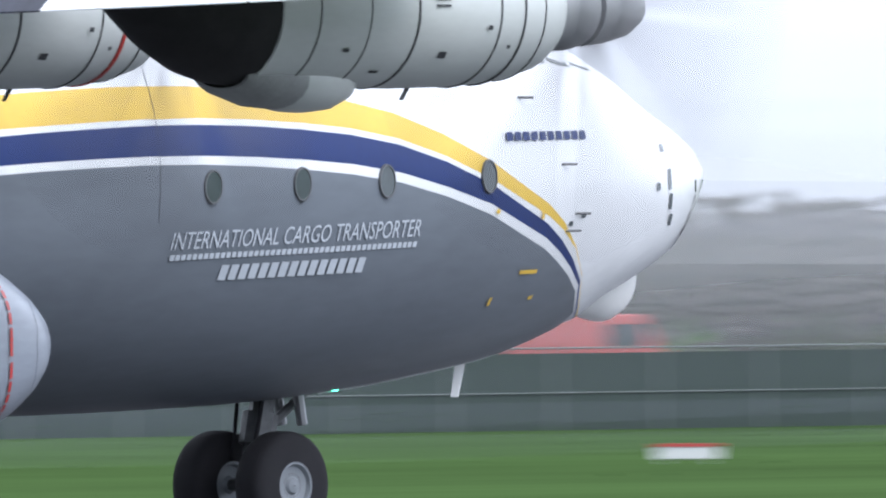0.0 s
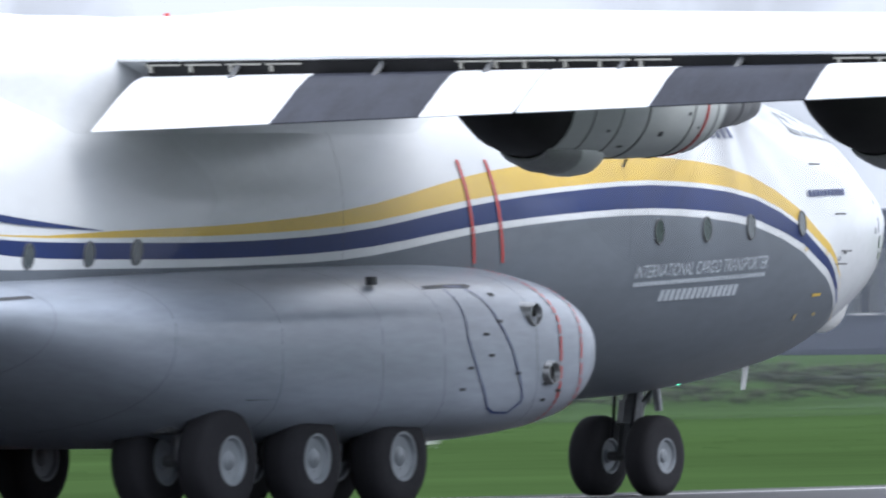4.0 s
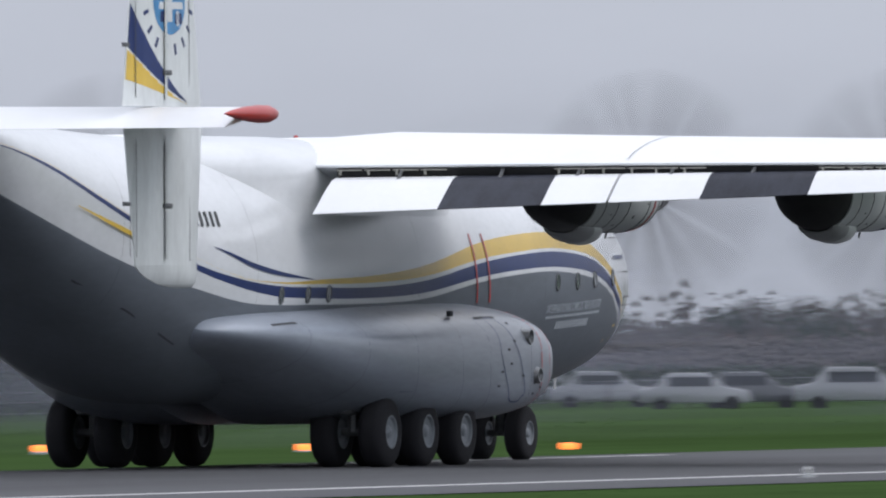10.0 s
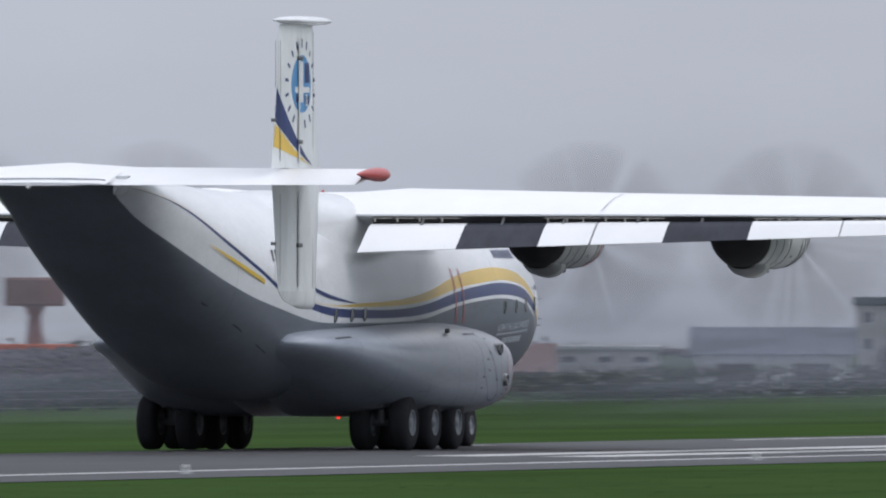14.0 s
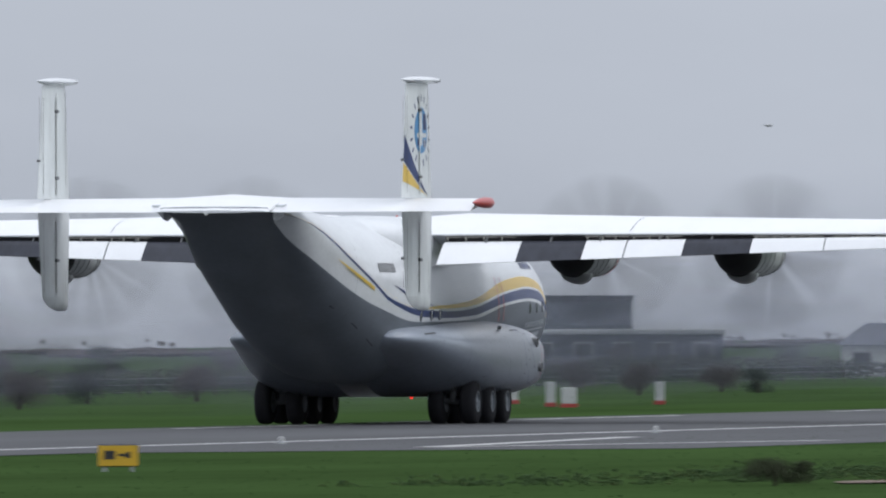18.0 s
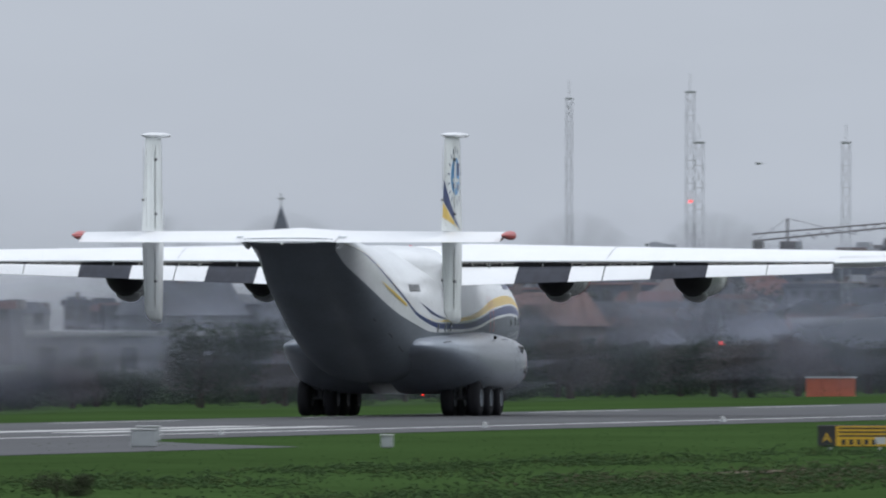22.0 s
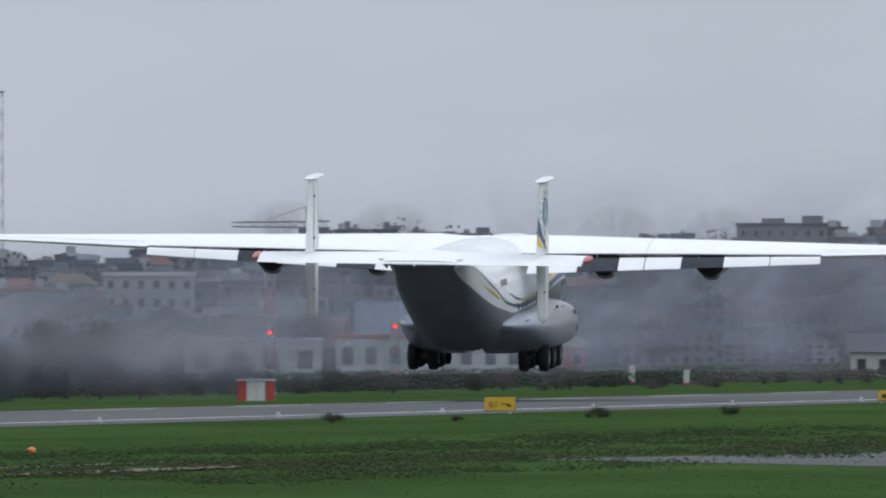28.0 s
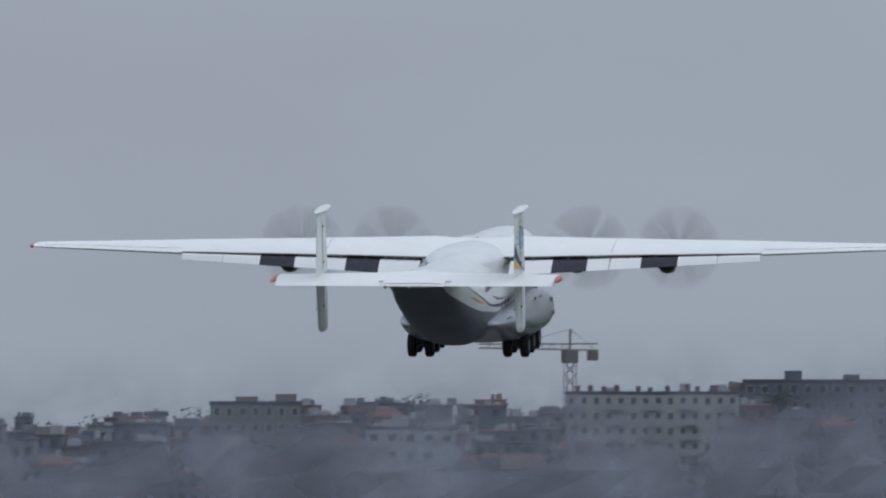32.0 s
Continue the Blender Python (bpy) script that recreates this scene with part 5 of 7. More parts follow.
def tree_meshes(kind):
    """A trunk with limbs and a crown of clumps, one unit high."""
    bm = rod((0, 0, 0), (0.01, 0, 0.42), 0.035, seg=7, r2=0.022)
    for q in range(7):
        a = q * 2.4
        z0 = 0.22 + 0.04 * q
        rod((0.005, 0, z0), (0.2 * math.cos(a), 0.2 * math.sin(a), z0 + 0.22), 0.014, bm, 5, 0.004)
    rod((0.01, 0, 0.4), (0.0, 0.02, 0.8), 0.02, bm, 6, 0.004)
    tr = bpy.data.meshes.new("trunk")
    tidy(bm).to_mesh(tr)
    bm.free()
    tr.materials.append(BARK)
    n = 5200 if kind == "bare" else 4200
    blobs = [(rng.uniform(-0.22, 0.22), rng.uniform(-0.22, 0.22), rng.uniform(0.14 if kind != "bare" else 0.26, 0.82), rng.uniform(0.12, 0.24)) for _ in range(18)]
    if kind == "bush":
        blobs = [(rng.uniform(-0.5, 0.5), rng.uniform(-0.4, 0.4), rng.uniform(0.2, 0.7), rng.uniform(0.16, 0.34)) for _ in range(11)]
    pick = np.array(blobs)[rng.randint(len(blobs), size=3 * n)]
    d = rng.normal(size=(3 * n, 3))
    d /= np.linalg.norm(d, axis=1)[:, None]
    pts = pick[:, :3] + d * pick[:, 3:] * (rng.uniform(0, 1, (3 * n, 1)) ** 0.45 * 1.12)
    pts = pts[pts[:, 2] > 0.06][:n]
    pts[:, 2] *= 0.97 / np.percentile(pts[:, 2], 99.5)
    n = len(pts)
    size = rng.uniform(0.005, 0.014, (n, 1)) * (1.6 if kind == "bush" else 1.0) * ((1, 1, 0.8) if kind != "bare" else (0.4, 0.4, 1.7))
    mat = {"bare": TWIGS, "dark": LEAF_DARK, "olive": LEAF_OLIVE, "bush": LEAF_OLIVE}[kind]
    return tr, clump_mesh("crown", pts, size * np.ones((1, 3)), mat)


TREES = {k: [tree_meshes(k) for _ in range(3)] for k in ("bare", "dark", "olive", "bush")}
TREE_LABEL = {"bare": "bare brown winter tree beyond the field", "dark": "dark evergreen tree beyond the field", "olive": "olive-green leafy tree beyond the field", "bush": "low olive-green bush beside the field"}


def tree(az, el, k, kind, wide=1.0, r=None, h=None):
    r = r or edge(az) * k
    h = h or rise(el, r)
    tr, cr = TREES[kind][rng.randint(3)]
    m = spot(az, r) @ Matrix.Rotation(rng.uniform(0, 6.28), 4, "Z") @ Matrix.Diagonal((h * wide, h * wide, h, 1))
    t = thing("bush" if kind == "bush" else "tree", TREE_LABEL[kind], "bush" if kind == "bush" else "tree", m, "trees beyond the field")
    share("trunk", tr, t), share("crown", cr, t)
    return t


def tree_row(az0, az1, el, k, n, kinds, wide=1.0, drop=0.1):
    for i in range(n):
        az = az0 + (az1 - az0) * (i + rng.uniform(0.1, 0.9)) / n
        r = edge(az) * k * rng.uniform(0.97, 1.05)
        h = rise(el, r) * rng.uniform(1 - 3 * drop, 1.0)
        tree(az, el, k, kinds[rng.randint(len(kinds))], wide * rng.uniform(0.8, 1.3), r, h)


def hedge(name, label, x0, x1, y0, h, n, mat, deep=6.0):
    """A long uneven belt of scrub along the field's rim."""
    x = rng.uniform(x0, x1, n)
    top = h * (0.5 + 0.3 * np.abs(np.sin(x * 0.021 + 1.3)) * np.abs(np.cos(x * 0.0073)) + 0.2 * np.abs(np.sin(x * 0.17 + np.sin(x * 0.05))))
    c = np.stack([x, y0 + rng.uniform(0, deep, n), BASE + 0.2 + top * rng.uniform(0, 1, n) ** 0.8], 1)
    s = rng.uniform(0.07, 0.22, (n, 1)) * np.array([[1.3, 1.0, 0.9]]) * (h / 3.0) ** 0.5
    ob = new(name, clump_mesh(name, c, s, mat))
    return tagged(ob, label, "hedge", kind="stuff")


hedge("hedge", "brown leafless scrub behind the airfield fence", 330, 585, 398, 4.4, 32000, TWIGS, 14)
hedge("hedge", "low olive scrub at the rim of the field", 300, 720, 362, 1.3, 16000, LEAF_OLIVE, 5)
hedge("hedge", "low green scrub before the brick houses", 640, 870, 350, 0.8, 7000, LEAF_OLIVE, 8)
hedge("hedge", "dark scrub at the rim of the field", 870, 1190, 346, 1.8, 15000, LEAF_DARK, 8)
hedge("hedge", "brown leafless scrub along the field", 870, 1230, 356, 3.0, 24000, TWIGS, 10)
hedge("hedge", "low dark scrub at the rim of the field", 1240, 2050, 346, 1.1, 18000, LEAF_DARK, 8)
hedge("hedge", "low olive scrub along the field", 1300, 2050, 360, 1.5, 18000, LEAF_OLIVE, 12)
hedge("hedge", "low dark scrub before the long halls", 2050, 3300, 346, 1.2, 12000, LEAF_DARK, 10)
hedge("hedge", "dark scrub at the edge of the far grass", 1480, 2250, 301, 1.3, 20000, LEAF_DARK, 7)
hedge("hedge", "low brown scrub at the edge of the far grass", 2000, 2700, 303, 1.3, 12000, TWIGS, 7)

# the airfield fence: posts, rails and green netting
fence = tagged(thing("airfield_fence", "green netted airfield fence with grey steel top rail", "fence", Matrix.Translation((330, 347, BASE))), kind="")
bm = rod((0, 0, -0.1), (0, 0, 1.75), 0.035, seg=6)
post_me = bpy.data.meshes.new("post")
bm.to_mesh(post_me)
bm.free()
post_me.materials.append(FENCE_POST)
bm = boxes((0.04, -0.012, 0.06, 2.96, 0.012, 1.62))
net_me = bpy.data.meshes.new("netting")
bm.to_mesh(net_me)
bm.free()
net_me.materials.append(NETTING)
for i in range(50):
    share("post", post_me, fence, Matrix.Translation((3 * i, 0, 0)))
    share("netting", net_me, fence, Matrix.Translation((3 * i, 0, 0)))
part("rail", rod((0, 0, 1.72), (150, 0, 1.72), 0.022, seg=6), FENCE_POST, fence)
part("rail", rod((0, -0.04, 0.85), (150, -0.04, 0.85), 0.014, seg=6), FENCE_POST, fence)
# a plain wire fence on along the field
bm = rod((0, 0, -0.1), (0, 0, 1.25), 0.04, seg=6)
wire_post = bpy.data.meshes.new("post")
bm.to_mesh(wire_post)
bm.free()
wire_post.materials.append(BARK)
wire = thing("wire_fence", "low post and wire fence along the field", "fence", Matrix.Translation((600, 338, BASE)))
for i in range(120):
    share("post", wire_post, wire, Matrix.Translation((9 * i, 0, 0)))
for z in (0.45, 0.85, 1.2):
    part("wire", rod((0, 0, z), (1071, 0, z), 0.008, seg=4), STRUT, wire)


def vehicle(name, label, az, r, length, height, mat, van=True):
    """A parked car or van, side on: body, cabin glass, wheels."""
    v = thing(name, label, "van" if van else "car", spot(az, r))
    w = 1.8
    if van:
        prof = [(-0.5, 0.25), (-0.5, 0.95), (-0.47, 1.0), (0.28, 1.0), (0.38, 0.62), (0.5, 0.52), (0.5, 0.25)]
    else:
        prof = [(-0.5, 0.25), (-0.5, 0.58), (-0.36, 0.64), (-0.25, 1.0), (0.1, 1.0), (0.26, 0.64), (0.46, 0.55), (0.5, 0.25)]
    rings = [[(x * length, y, z * height) for x, z in prof] for y in (-w / 2, w / 2)]
    part("body", bevelled(tidy(skin(rings)), 0.06), mat, v)
    part("side_window", boxes((0.08 * length if van else -0.24 * length, -w / 2 - 0.012, 0.66 * height, 0.3 * length if van else 0.14 * length, -w / 2 + 0.02, 0.9 * height)), WIN_DARK, v, smooth=False)
    for x in (-0.31, 0.31):
        for y in (-w / 2 + 0.1, w / 2 - 0.1):
            part("wheel", tidy(turned([(-0.1, 0.2), (-0.1, 0.32), (0.1, 0.32), (0.1, 0.2)], 14, "y", centre=(x * length, y, 0.32))), RUBBER, v)
    return v


vehicle("delivery_van", "red delivery van behind the airfield fence", 47.07, 560, 3.9, 1.95, WALL_RED)
vehicle("delivery_van", "red van parked behind the airfield fence", 54.75, 620, 3.4, 2.0, WALL_RED)
for az, r, L, h, mat, van in ((57.85, 700, 4.3, 1.5, CAR_WHITE, False), (57.99, 702, 4.2, 1.5, CAR_DARK, False), (58.12, 698, 4.8, 2.1, CAR_WHITE, True), (67.35, 1100, 3.7, 1.45, CAR_WHITE, False), (69.56, 1010, 9.0, 2.6, CAR_WHITE, True), (70.1, 985, 4.3, 1.5, CAR_WHITE, False), (70.22, 990, 4.3, 1.5, CAR_DARK, False), (70.46, 985, 5.0, 1.7, CAR_WHITE, False), (69.9, 1000, 4.3, 1.5, CAR_WHITE, False), (64.6, 840, 4.3, 1.5, CAR_WHITE, False), (65.0, 842, 4.4, 1.6, CAR_DARK, False)):
    vehicle("parked_van" if van else "parked_car", ("white van" if van else "white car" if mat is CAR_WHITE else "dark car") + " parked beyond the airfield", az, r, L, h, mat, van)

for az, el, k, kind in ((47.58, -0.47, 1.13, "bush"), (47.75, -0.5, 1.13, "bush")):
    tree(az, el, k, kind, 1.2)
tree_row(44.5, 57, -0.21, 1.5, 26, ["bare", "bare", "olive"], 1.6)
tree_row(55.9, 56.2, -0.12, 1.75, 4, ["bare"], 1.0, 0.03)
tree_row(57, 64.5, -0.15, 1.45, 12, ["bare", "dark", "bare"], 1.5)
tree_row(64.4, 66.3, -0.10, 1.5, 10, ["bare", "olive"], 1.3)
tree_row(66.75, 68.0, 0.0, 1.12, 12, ["bare", "bare", "olive"], 1.1)
tree_row(57.5, 58.6, -0.08, 1.45, 8, ["olive", "bare"], 1.3)
tree_row(68.0, 69.6, -0.03, 1.2, 14, ["bare", "dark", "bare"], 1.3)
tree_row(68.0, 68.75, 0.04, 1.15, 9, ["bare", "bare"], 1.0)
tree_row(69.0, 70.0, -0.12, 1.3, 8, ["bare", "dark"], 1.2)
tree_row(69.9, 72.8, -0.125, 1.15, 26, ["dark", "bare", "bare"], 2.0)
tree_row(72.6, 74.6, -0.14, 1.25, 14, ["dark", "bare"], 1.8)
tree_row(75, 78, -0.13, 1.2, 12, ["dark", "bare"], 1.5)
tree_row(75.4, 78.0, -0.165, 0.95, 16, ["bare", "dark", "bare"], 2.0)
tree_row(78.3, 79.0, -0.12, 0.9, 8, ["bare", "dark"], 1.8)
tree_row(78.95, 79.2, -0.03, 0.9, 4, ["dark"], 1.1, 0.04)
tree_row(79.15, 79.5, -0.088, 0.89, 8, ["dark", "dark", "bare"], 1.7, 0.05)
tree_row(79.5, 80.35, -0.075, 0.89, 18, ["dark", "bare", "dark"], 1.7, 0.06)
tree_row(80.38, 80.85, -0.08, 0.89, 11, ["olive", "dark"], 1.7, 0.05)
tree_row(80.88, 81.06, 0.0, 0.89, 3, ["dark"], 1.1, 0.02)
tree_row(81.0, 82.1, -0.12, 0.89, 20, ["bare", "olive", "dark"], 1.8)
tree_row(82.0, 83.0, -0.135, 0.88, 16, ["dark", "olive", "bare"], 1.8)
tree_row(83.4, 84.0, -0.09, 0.9, 8, ["olive", "bare"], 1.6)
tree_row(79.6, 84.0, 0.02, 1.22, 22, ["dark", "bare", "dark"], 1.3)

# ---- houses, halls and sheds, from the first part of the way to the last ----
building("long_barn", "long barn with terracotta roof", 55.85, 56.62, -0.19, 1.5, WALL_GREY, ROOF_RED, "barn", 1, 6, 14)
building("hangar", "dark blue-grey hangar beside the field", 56.72, 56.97, -0.28, 1.25, WALL_DARK, ROOF_DARK, "flat", 1, 0, 18)
building("hangar", "muted grey hangar with a dark roof", 56.98, 57.6, -0.265, 1.3, TOWN_SLATE, ROOF_DARK, "gable", 1, 4, 18)
building("hangar", "large dark blue hangar", 58.98, 59.62, -0.13, 1.4, WALL_DARK, WALL_DARK, "flat", 1, 5, 20)
building("hangar", "blue-grey hangar behind the orange shelter", 60.0, 61.1, -0.27, 1.3, WALL_DARK, ROOF_DARK, "gable", 1, 6, 20)
building("house", "brown brick house with dark roof", 61.5, 61.9, -0.2, 1.3, WALL_BRICK, ROOF_BROWN, "gable", 2, 4)
building("house", "cream house with red roof", 62.3, 62.65, -0.18, 1.35, WALL_CREAM, ROOF_RED, "hip", 2, 4)
building("barn", "grey barn with dark roof", 63.1, 63.7, -0.2, 1.3, WALL_GREY, ROOF_DARK, "barn", 1, 5)
building("long_house", "long brown brick house with dark tiled roof", 64.5, 65.18, -0.17, 1.22, WALL_BRICK, ROOF_BROWN, "gable", 2, 8)
building("long_house", "long house with red-brown roof", 65.35, 65.98, -0.19, 1.25, WALL_BRICK, ROOF_BROWN, "barn", 1, 7)
building("barn", "large barn with dark slate roof and brown walls", 66.13, 66.62, -0.13, 1.2, WALL_BRICK, ROOF_DARK, "barn", 1, 4, 16)
building("shed", "small brick shed with red roof", 70.18, 70.5, -0.2, 1.2, WALL_BRICK, ROOF_RED, "barn", 1, 3)
building("low_hall", "low dark hall behind parked cars", 69.95, 70.6, -0.28, 1.12, WALL_DARK, ROOF_PALE, "flat", 1, 6)
building("barn", "red-roofed barn beside dark trees", 74.1, 74.36, -0.155, 1.18, WALL_BRICK, ROOF_RED, "barn", 1, 3)
building("hall", "pale grey hall beside the barn", 74.36, 74.6, -0.17, 1.2, WALL_CREAM, ROOF_PALE, "flat", 2, 3)
building("hall", "white hall with grey gable roof and dark gate", 74.68, 75.02, -0.118, 1.12, WALL_WHITE, ROOF_DARK, "gable", 1, 2, 10)
building("control_block", "sand-coloured block with green top", 75.03, 75.14, -0.07, 1.2, WALL_CREAM, NETTING, "flat", 3, 2)
building("hall", "dark grey works hall", 75.14, 75.5, -0.14, 1.22, WALL_DARK, ROOF_DARK, "flat", 2, 6)
building("hall", "red and grey works hall", 75.28, 75.6, -0.12, 1.4, WALL_GREY, ROOF_RED, "gable", 2, 4)
building("works_hall", "grey-blue works with stepped roof", 76.75, 77.1, -0.055, 1.45, WALL_GREY, ROOF_DARK, "flat", 2, 6)
building("works_hall", "red-walled works hall with white roof", 76.9, 77.09, -0.125, 1.3, WALL_BRICK, ROOF_PALE, "flat", 1, 4)
building("works_hall", "dark works hall with flat roof", 77.08, 77.34, -0.125, 1.25, WALL_DARK, ROOF_DARK, "flat", 1, 5)
building("works_hall", "tall slate-blue works hall behind the white eave", 77.32, 77.6, -0.045, 1.5, TOWN_SLATE, TOWN_ROOF, "flat", 0, 0)
building("works_hall", "long dark hall with white eave", 77.36, 77.8, -0.118, 1.2, WALL_DARK, ROOF_PALE, "flat", 1, 5)
building("terrace", "white house row with dark windows and slate roof", 78.06, 78.5, -0.095, 1.08, WALL_WHITE, ROOF_DARK, "hip", 1, 5)
building("low_hall", "long low hall with white roof edge", 78.6, 79.32, -0.083, 1.15, WALL_GREY, ROOF_PALE, "flat", 1, 8)
building("large_roof", "broad blue-grey slate roof", 78.8, 79.08, 0.04, 1.45, WALL_GREY, ROOF_DARK, "hip", 2, 5)
building("low_hall", "pale hall behind trees", 79.3, 79.6, -0.078, 1.18, WALL_CREAM, ROOF_PALE, "flat", 1, 4)
building("farmhouse", "broad house with large red tiled roof", 79.53, 79.87, 0.015, 1.2, WALL_BRICK, ROOF_RED, "hip", 1, 5, 14)
building("low_hall", "long white-roofed hall behind shrubs", 80.28, 80.95, -0.053, 1.15, WALL_GREY, ROOF_PALE, "flat", 1, 8)
building("hangar", "white hangar with red brick annexe", 81.22, 81.52, -0.07, 1.12, WALL_WHITE, ROOF_PALE, "flat", 1, 4)
building("annexe", "red brick gable annexe", 81.3, 81.37, -0.085, 1.06, WALL_BRICK, ROOF_BROWN, "gable_front", 1, 2)
building("terminal_hall", "long white hall with red band", 81.55, 82.02, -0.062, 1.13, WALL_WHITE, WALL_RED, "flat", 1, 9)
building("workshop", "red workshop beside the pale hall", 82.02, 82.1, -0.055, 1.14, WALL_RED, ROOF_BROWN, "gable", 1, 2)
building("workshop", "row of white-gabled workshops behind scrub", 82.68, 82.97, -0.05, 0.93, WALL_WHITE, ROOF_DARK, "gable", 1, 6)
building("depot", "blue sheet-metal depot with pale roof", 83.04, 83.32, -0.078, 0.9, WALL_BLUE, ROOF_PALE, "flat", 1, 4)
building("shed", "grey gabled shed beside the blue depot", 83.33, 83.5, -0.07, 0.9, TOWN_WARM, ROOF_PALE, "gable_front", 0, 0)
building("house", "white house behind the blue depot", 83.12, 83.27, -0.02, 1.12, WALL_WHITE, ROOF_DARK, "gable", 1, 4)
building("sheet_hall", "broad hall with blue-grey sheet roof", 81.6, 81.93, 0.02, 1.2, TOWN_SLATE, ROOF_BLUE, "barn", 1, 6, 16)
building("apartment_block", "muted grey block of flats with a flat roof", 82.43, 82.63, 0.185, 1.5, TOWN_WARM, TOWN_ROOF, "flat", 8, 7, 14)
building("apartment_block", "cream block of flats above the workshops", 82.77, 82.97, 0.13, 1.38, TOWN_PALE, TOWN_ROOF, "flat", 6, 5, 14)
# the large block of flats with its balconies
flats, fw, fh = building("apartment_block", "large grey-beige block of flats with rows of windows and balconies", 83.21, 83.59, 0.208, 1.45, WALL_CREAM, TOWN_ROOF, "flat", 9, 14, 16)
for i in range(8):
    for j in (0.5, 3.5, 6.5, 9.5, 12.5):
        x, z = -fw / 2 + fw * (j + 0.5) / 14, fh / 9 * (i + 1)
        part("balcony", boxes((x - 1.5, -1.3, z - 0.12, x + 1.5, 0, z + 0.03), (x - 1.5, -1.3, z + 0.03, x + 1.5, -1.22, z + 0.95)), TOWN_PALE, flats, smooth=False)
for j in range(11):
    x = -fw / 2 + fw * (j + rng.uniform(0.2, 0.8)) / 11
    part("chimney", boxes((x - 0.4, 1.5, fh + 0.3, x + 0.4, 2.4, fh + rng.uniform(1.0, 1.8))), TOWN_BRICK, flats, smooth=False)
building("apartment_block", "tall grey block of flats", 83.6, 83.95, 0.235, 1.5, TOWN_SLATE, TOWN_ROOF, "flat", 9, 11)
building("apartment_block", "pale block of flats", 80.5, 80.68, 0.075, 1.4, TOWN_PALE, ROOF_PALE, "flat", 6, 6)
building("apartment_block", "pale block of flats on the slope", 81.04, 81.24, 0.075, 1.4, TOWN_PALE, ROOF_PALE, "flat", 5, 6)

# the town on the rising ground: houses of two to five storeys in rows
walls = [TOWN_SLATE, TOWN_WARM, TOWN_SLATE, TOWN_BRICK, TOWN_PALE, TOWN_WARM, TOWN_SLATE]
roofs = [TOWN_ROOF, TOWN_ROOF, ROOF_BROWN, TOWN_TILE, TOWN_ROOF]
words = {TOWN_SLATE: "slate-grey", TOWN_WARM: "muted warm grey", TOWN_BRICK: "dark red brick", TOWN_PALE: "pale grey"}
SKYLINE = [(74, -0.12), (76, -0.08), (77.5, -0.045), (78.7, 0.0), (79.2, 0.0), (79.6, 0.05), (79.9, 0.11), (80.5, 0.115), (81.14, 0.135), (81.34, 0.154), (81.5, 0.19), (81.7, 0.19), (82.0, 0.175), (82.1, 0.135), (82.2, 0.15), (82.34, 0.187), (82.6, 0.183), (82.84, 0.208), (83.1, 0.217), (83.15, 0.178), (83.5, 0.21), (83.7, 0.245), (84.2, 0.245)]
def far_town(rows):
    """The back rows of the town, too far and too many to pick apart: walls, hipped roofs and panes in one mesh."""
    verts, faces, mats = [], [], []
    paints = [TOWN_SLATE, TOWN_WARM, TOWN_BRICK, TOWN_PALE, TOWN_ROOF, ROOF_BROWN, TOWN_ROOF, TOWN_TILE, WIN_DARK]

    def solid(m, x0, y0, z0, x1, y1, z1, slot, pull=0.0):
        n = len(verts)
        for z, q in ((z0, 0.0), (z1, pull)):
            for x, y in ((x0 + q * (x1 - x0), y0 + q * (y1 - y0)), (x1 - q * (x1 - x0), y0 + q * (y1 - y0)), (x1 - q * (x1 - x0), y1 - q * (y1 - y0)), (x0 + q * (x1 - x0), y1 - q * (y1 - y0))):
                verts.append(tuple(m @ Vector((x, y, z))))
        for f in ((4, 5, 6, 7), (0, 1, 5, 4), (1, 2, 6, 5), (2, 3, 7, 6), (3, 0, 4, 7)):
            faces.append([n + i for i in f])
            mats.append(slot)

    for k, f, step, az in rows:
        while az < 84.1:
            wdt = step * rng.uniform(0.7, 1.6) * (1.3 if az < 79 else 1.0)
            el = -0.1 + (at(SKYLINE, az + wdt / 2) + 0.1) * f * rng.uniform(0.86, 1.0)
            r = edge(az) * k * rng.uniform(0.99, 1.01)
            w, h = r * radians(wdt) * 0.97, rise(el, r)
            m = spot(az, r) @ Matrix.Rotation(radians(rng.uniform(-8, 8)), 4, "Z")
            roof = min(h * 0.25, w * 0.25) * (0.12 if rng.rand() < 0.6 else 1)
            solid(m, -w / 2, 0, -0.3, w / 2, 9, h - roof, (0, 1, 0, 2, 3, 1, 0)[rng.randint(7)])
            solid(m, -w / 2 - 0.3, -0.3, h - roof, w / 2 + 0.3, 9.3, h, 4 + rng.randint(4), 0.3 if roof > 1 else 0.02)
            for _ in range(rng.randint(2, 7)):
                x, wd, up = rng.uniform(-0.45, 0.4) * w, rng.uniform(0.4, 2.2), rng.uniform(0.2, 1.3)
                solid(m, x, 2, h - roof, x + wd, 6, h - roof + up + 0.4 * roof, (0, 1, 3, 3, 0, 1)[rng.randint(6)], 0.06)
            cols = max(2, int(w / 3))
            storeys = max(3, int((h - roof) / 2.7))
            for i in range(storeys):
                for j in range(cols):
                    x, z = -w / 2 + w * (j + 0.5) / cols, (h - roof) * (i + 0.3) / storeys
                    solid(m, x - 0.5, -0.05, z, x + 0.5, 0.05, z + 1.3, 8)
            az += wdt * rng.uniform(0.92, 1.08)
    me = bpy.data.meshes.new("far_town")
    me.from_pydata(verts, [], faces)
    for p in paints:
        me.materials.append(p)
    me.polygons.foreach_set("material_index", mats)
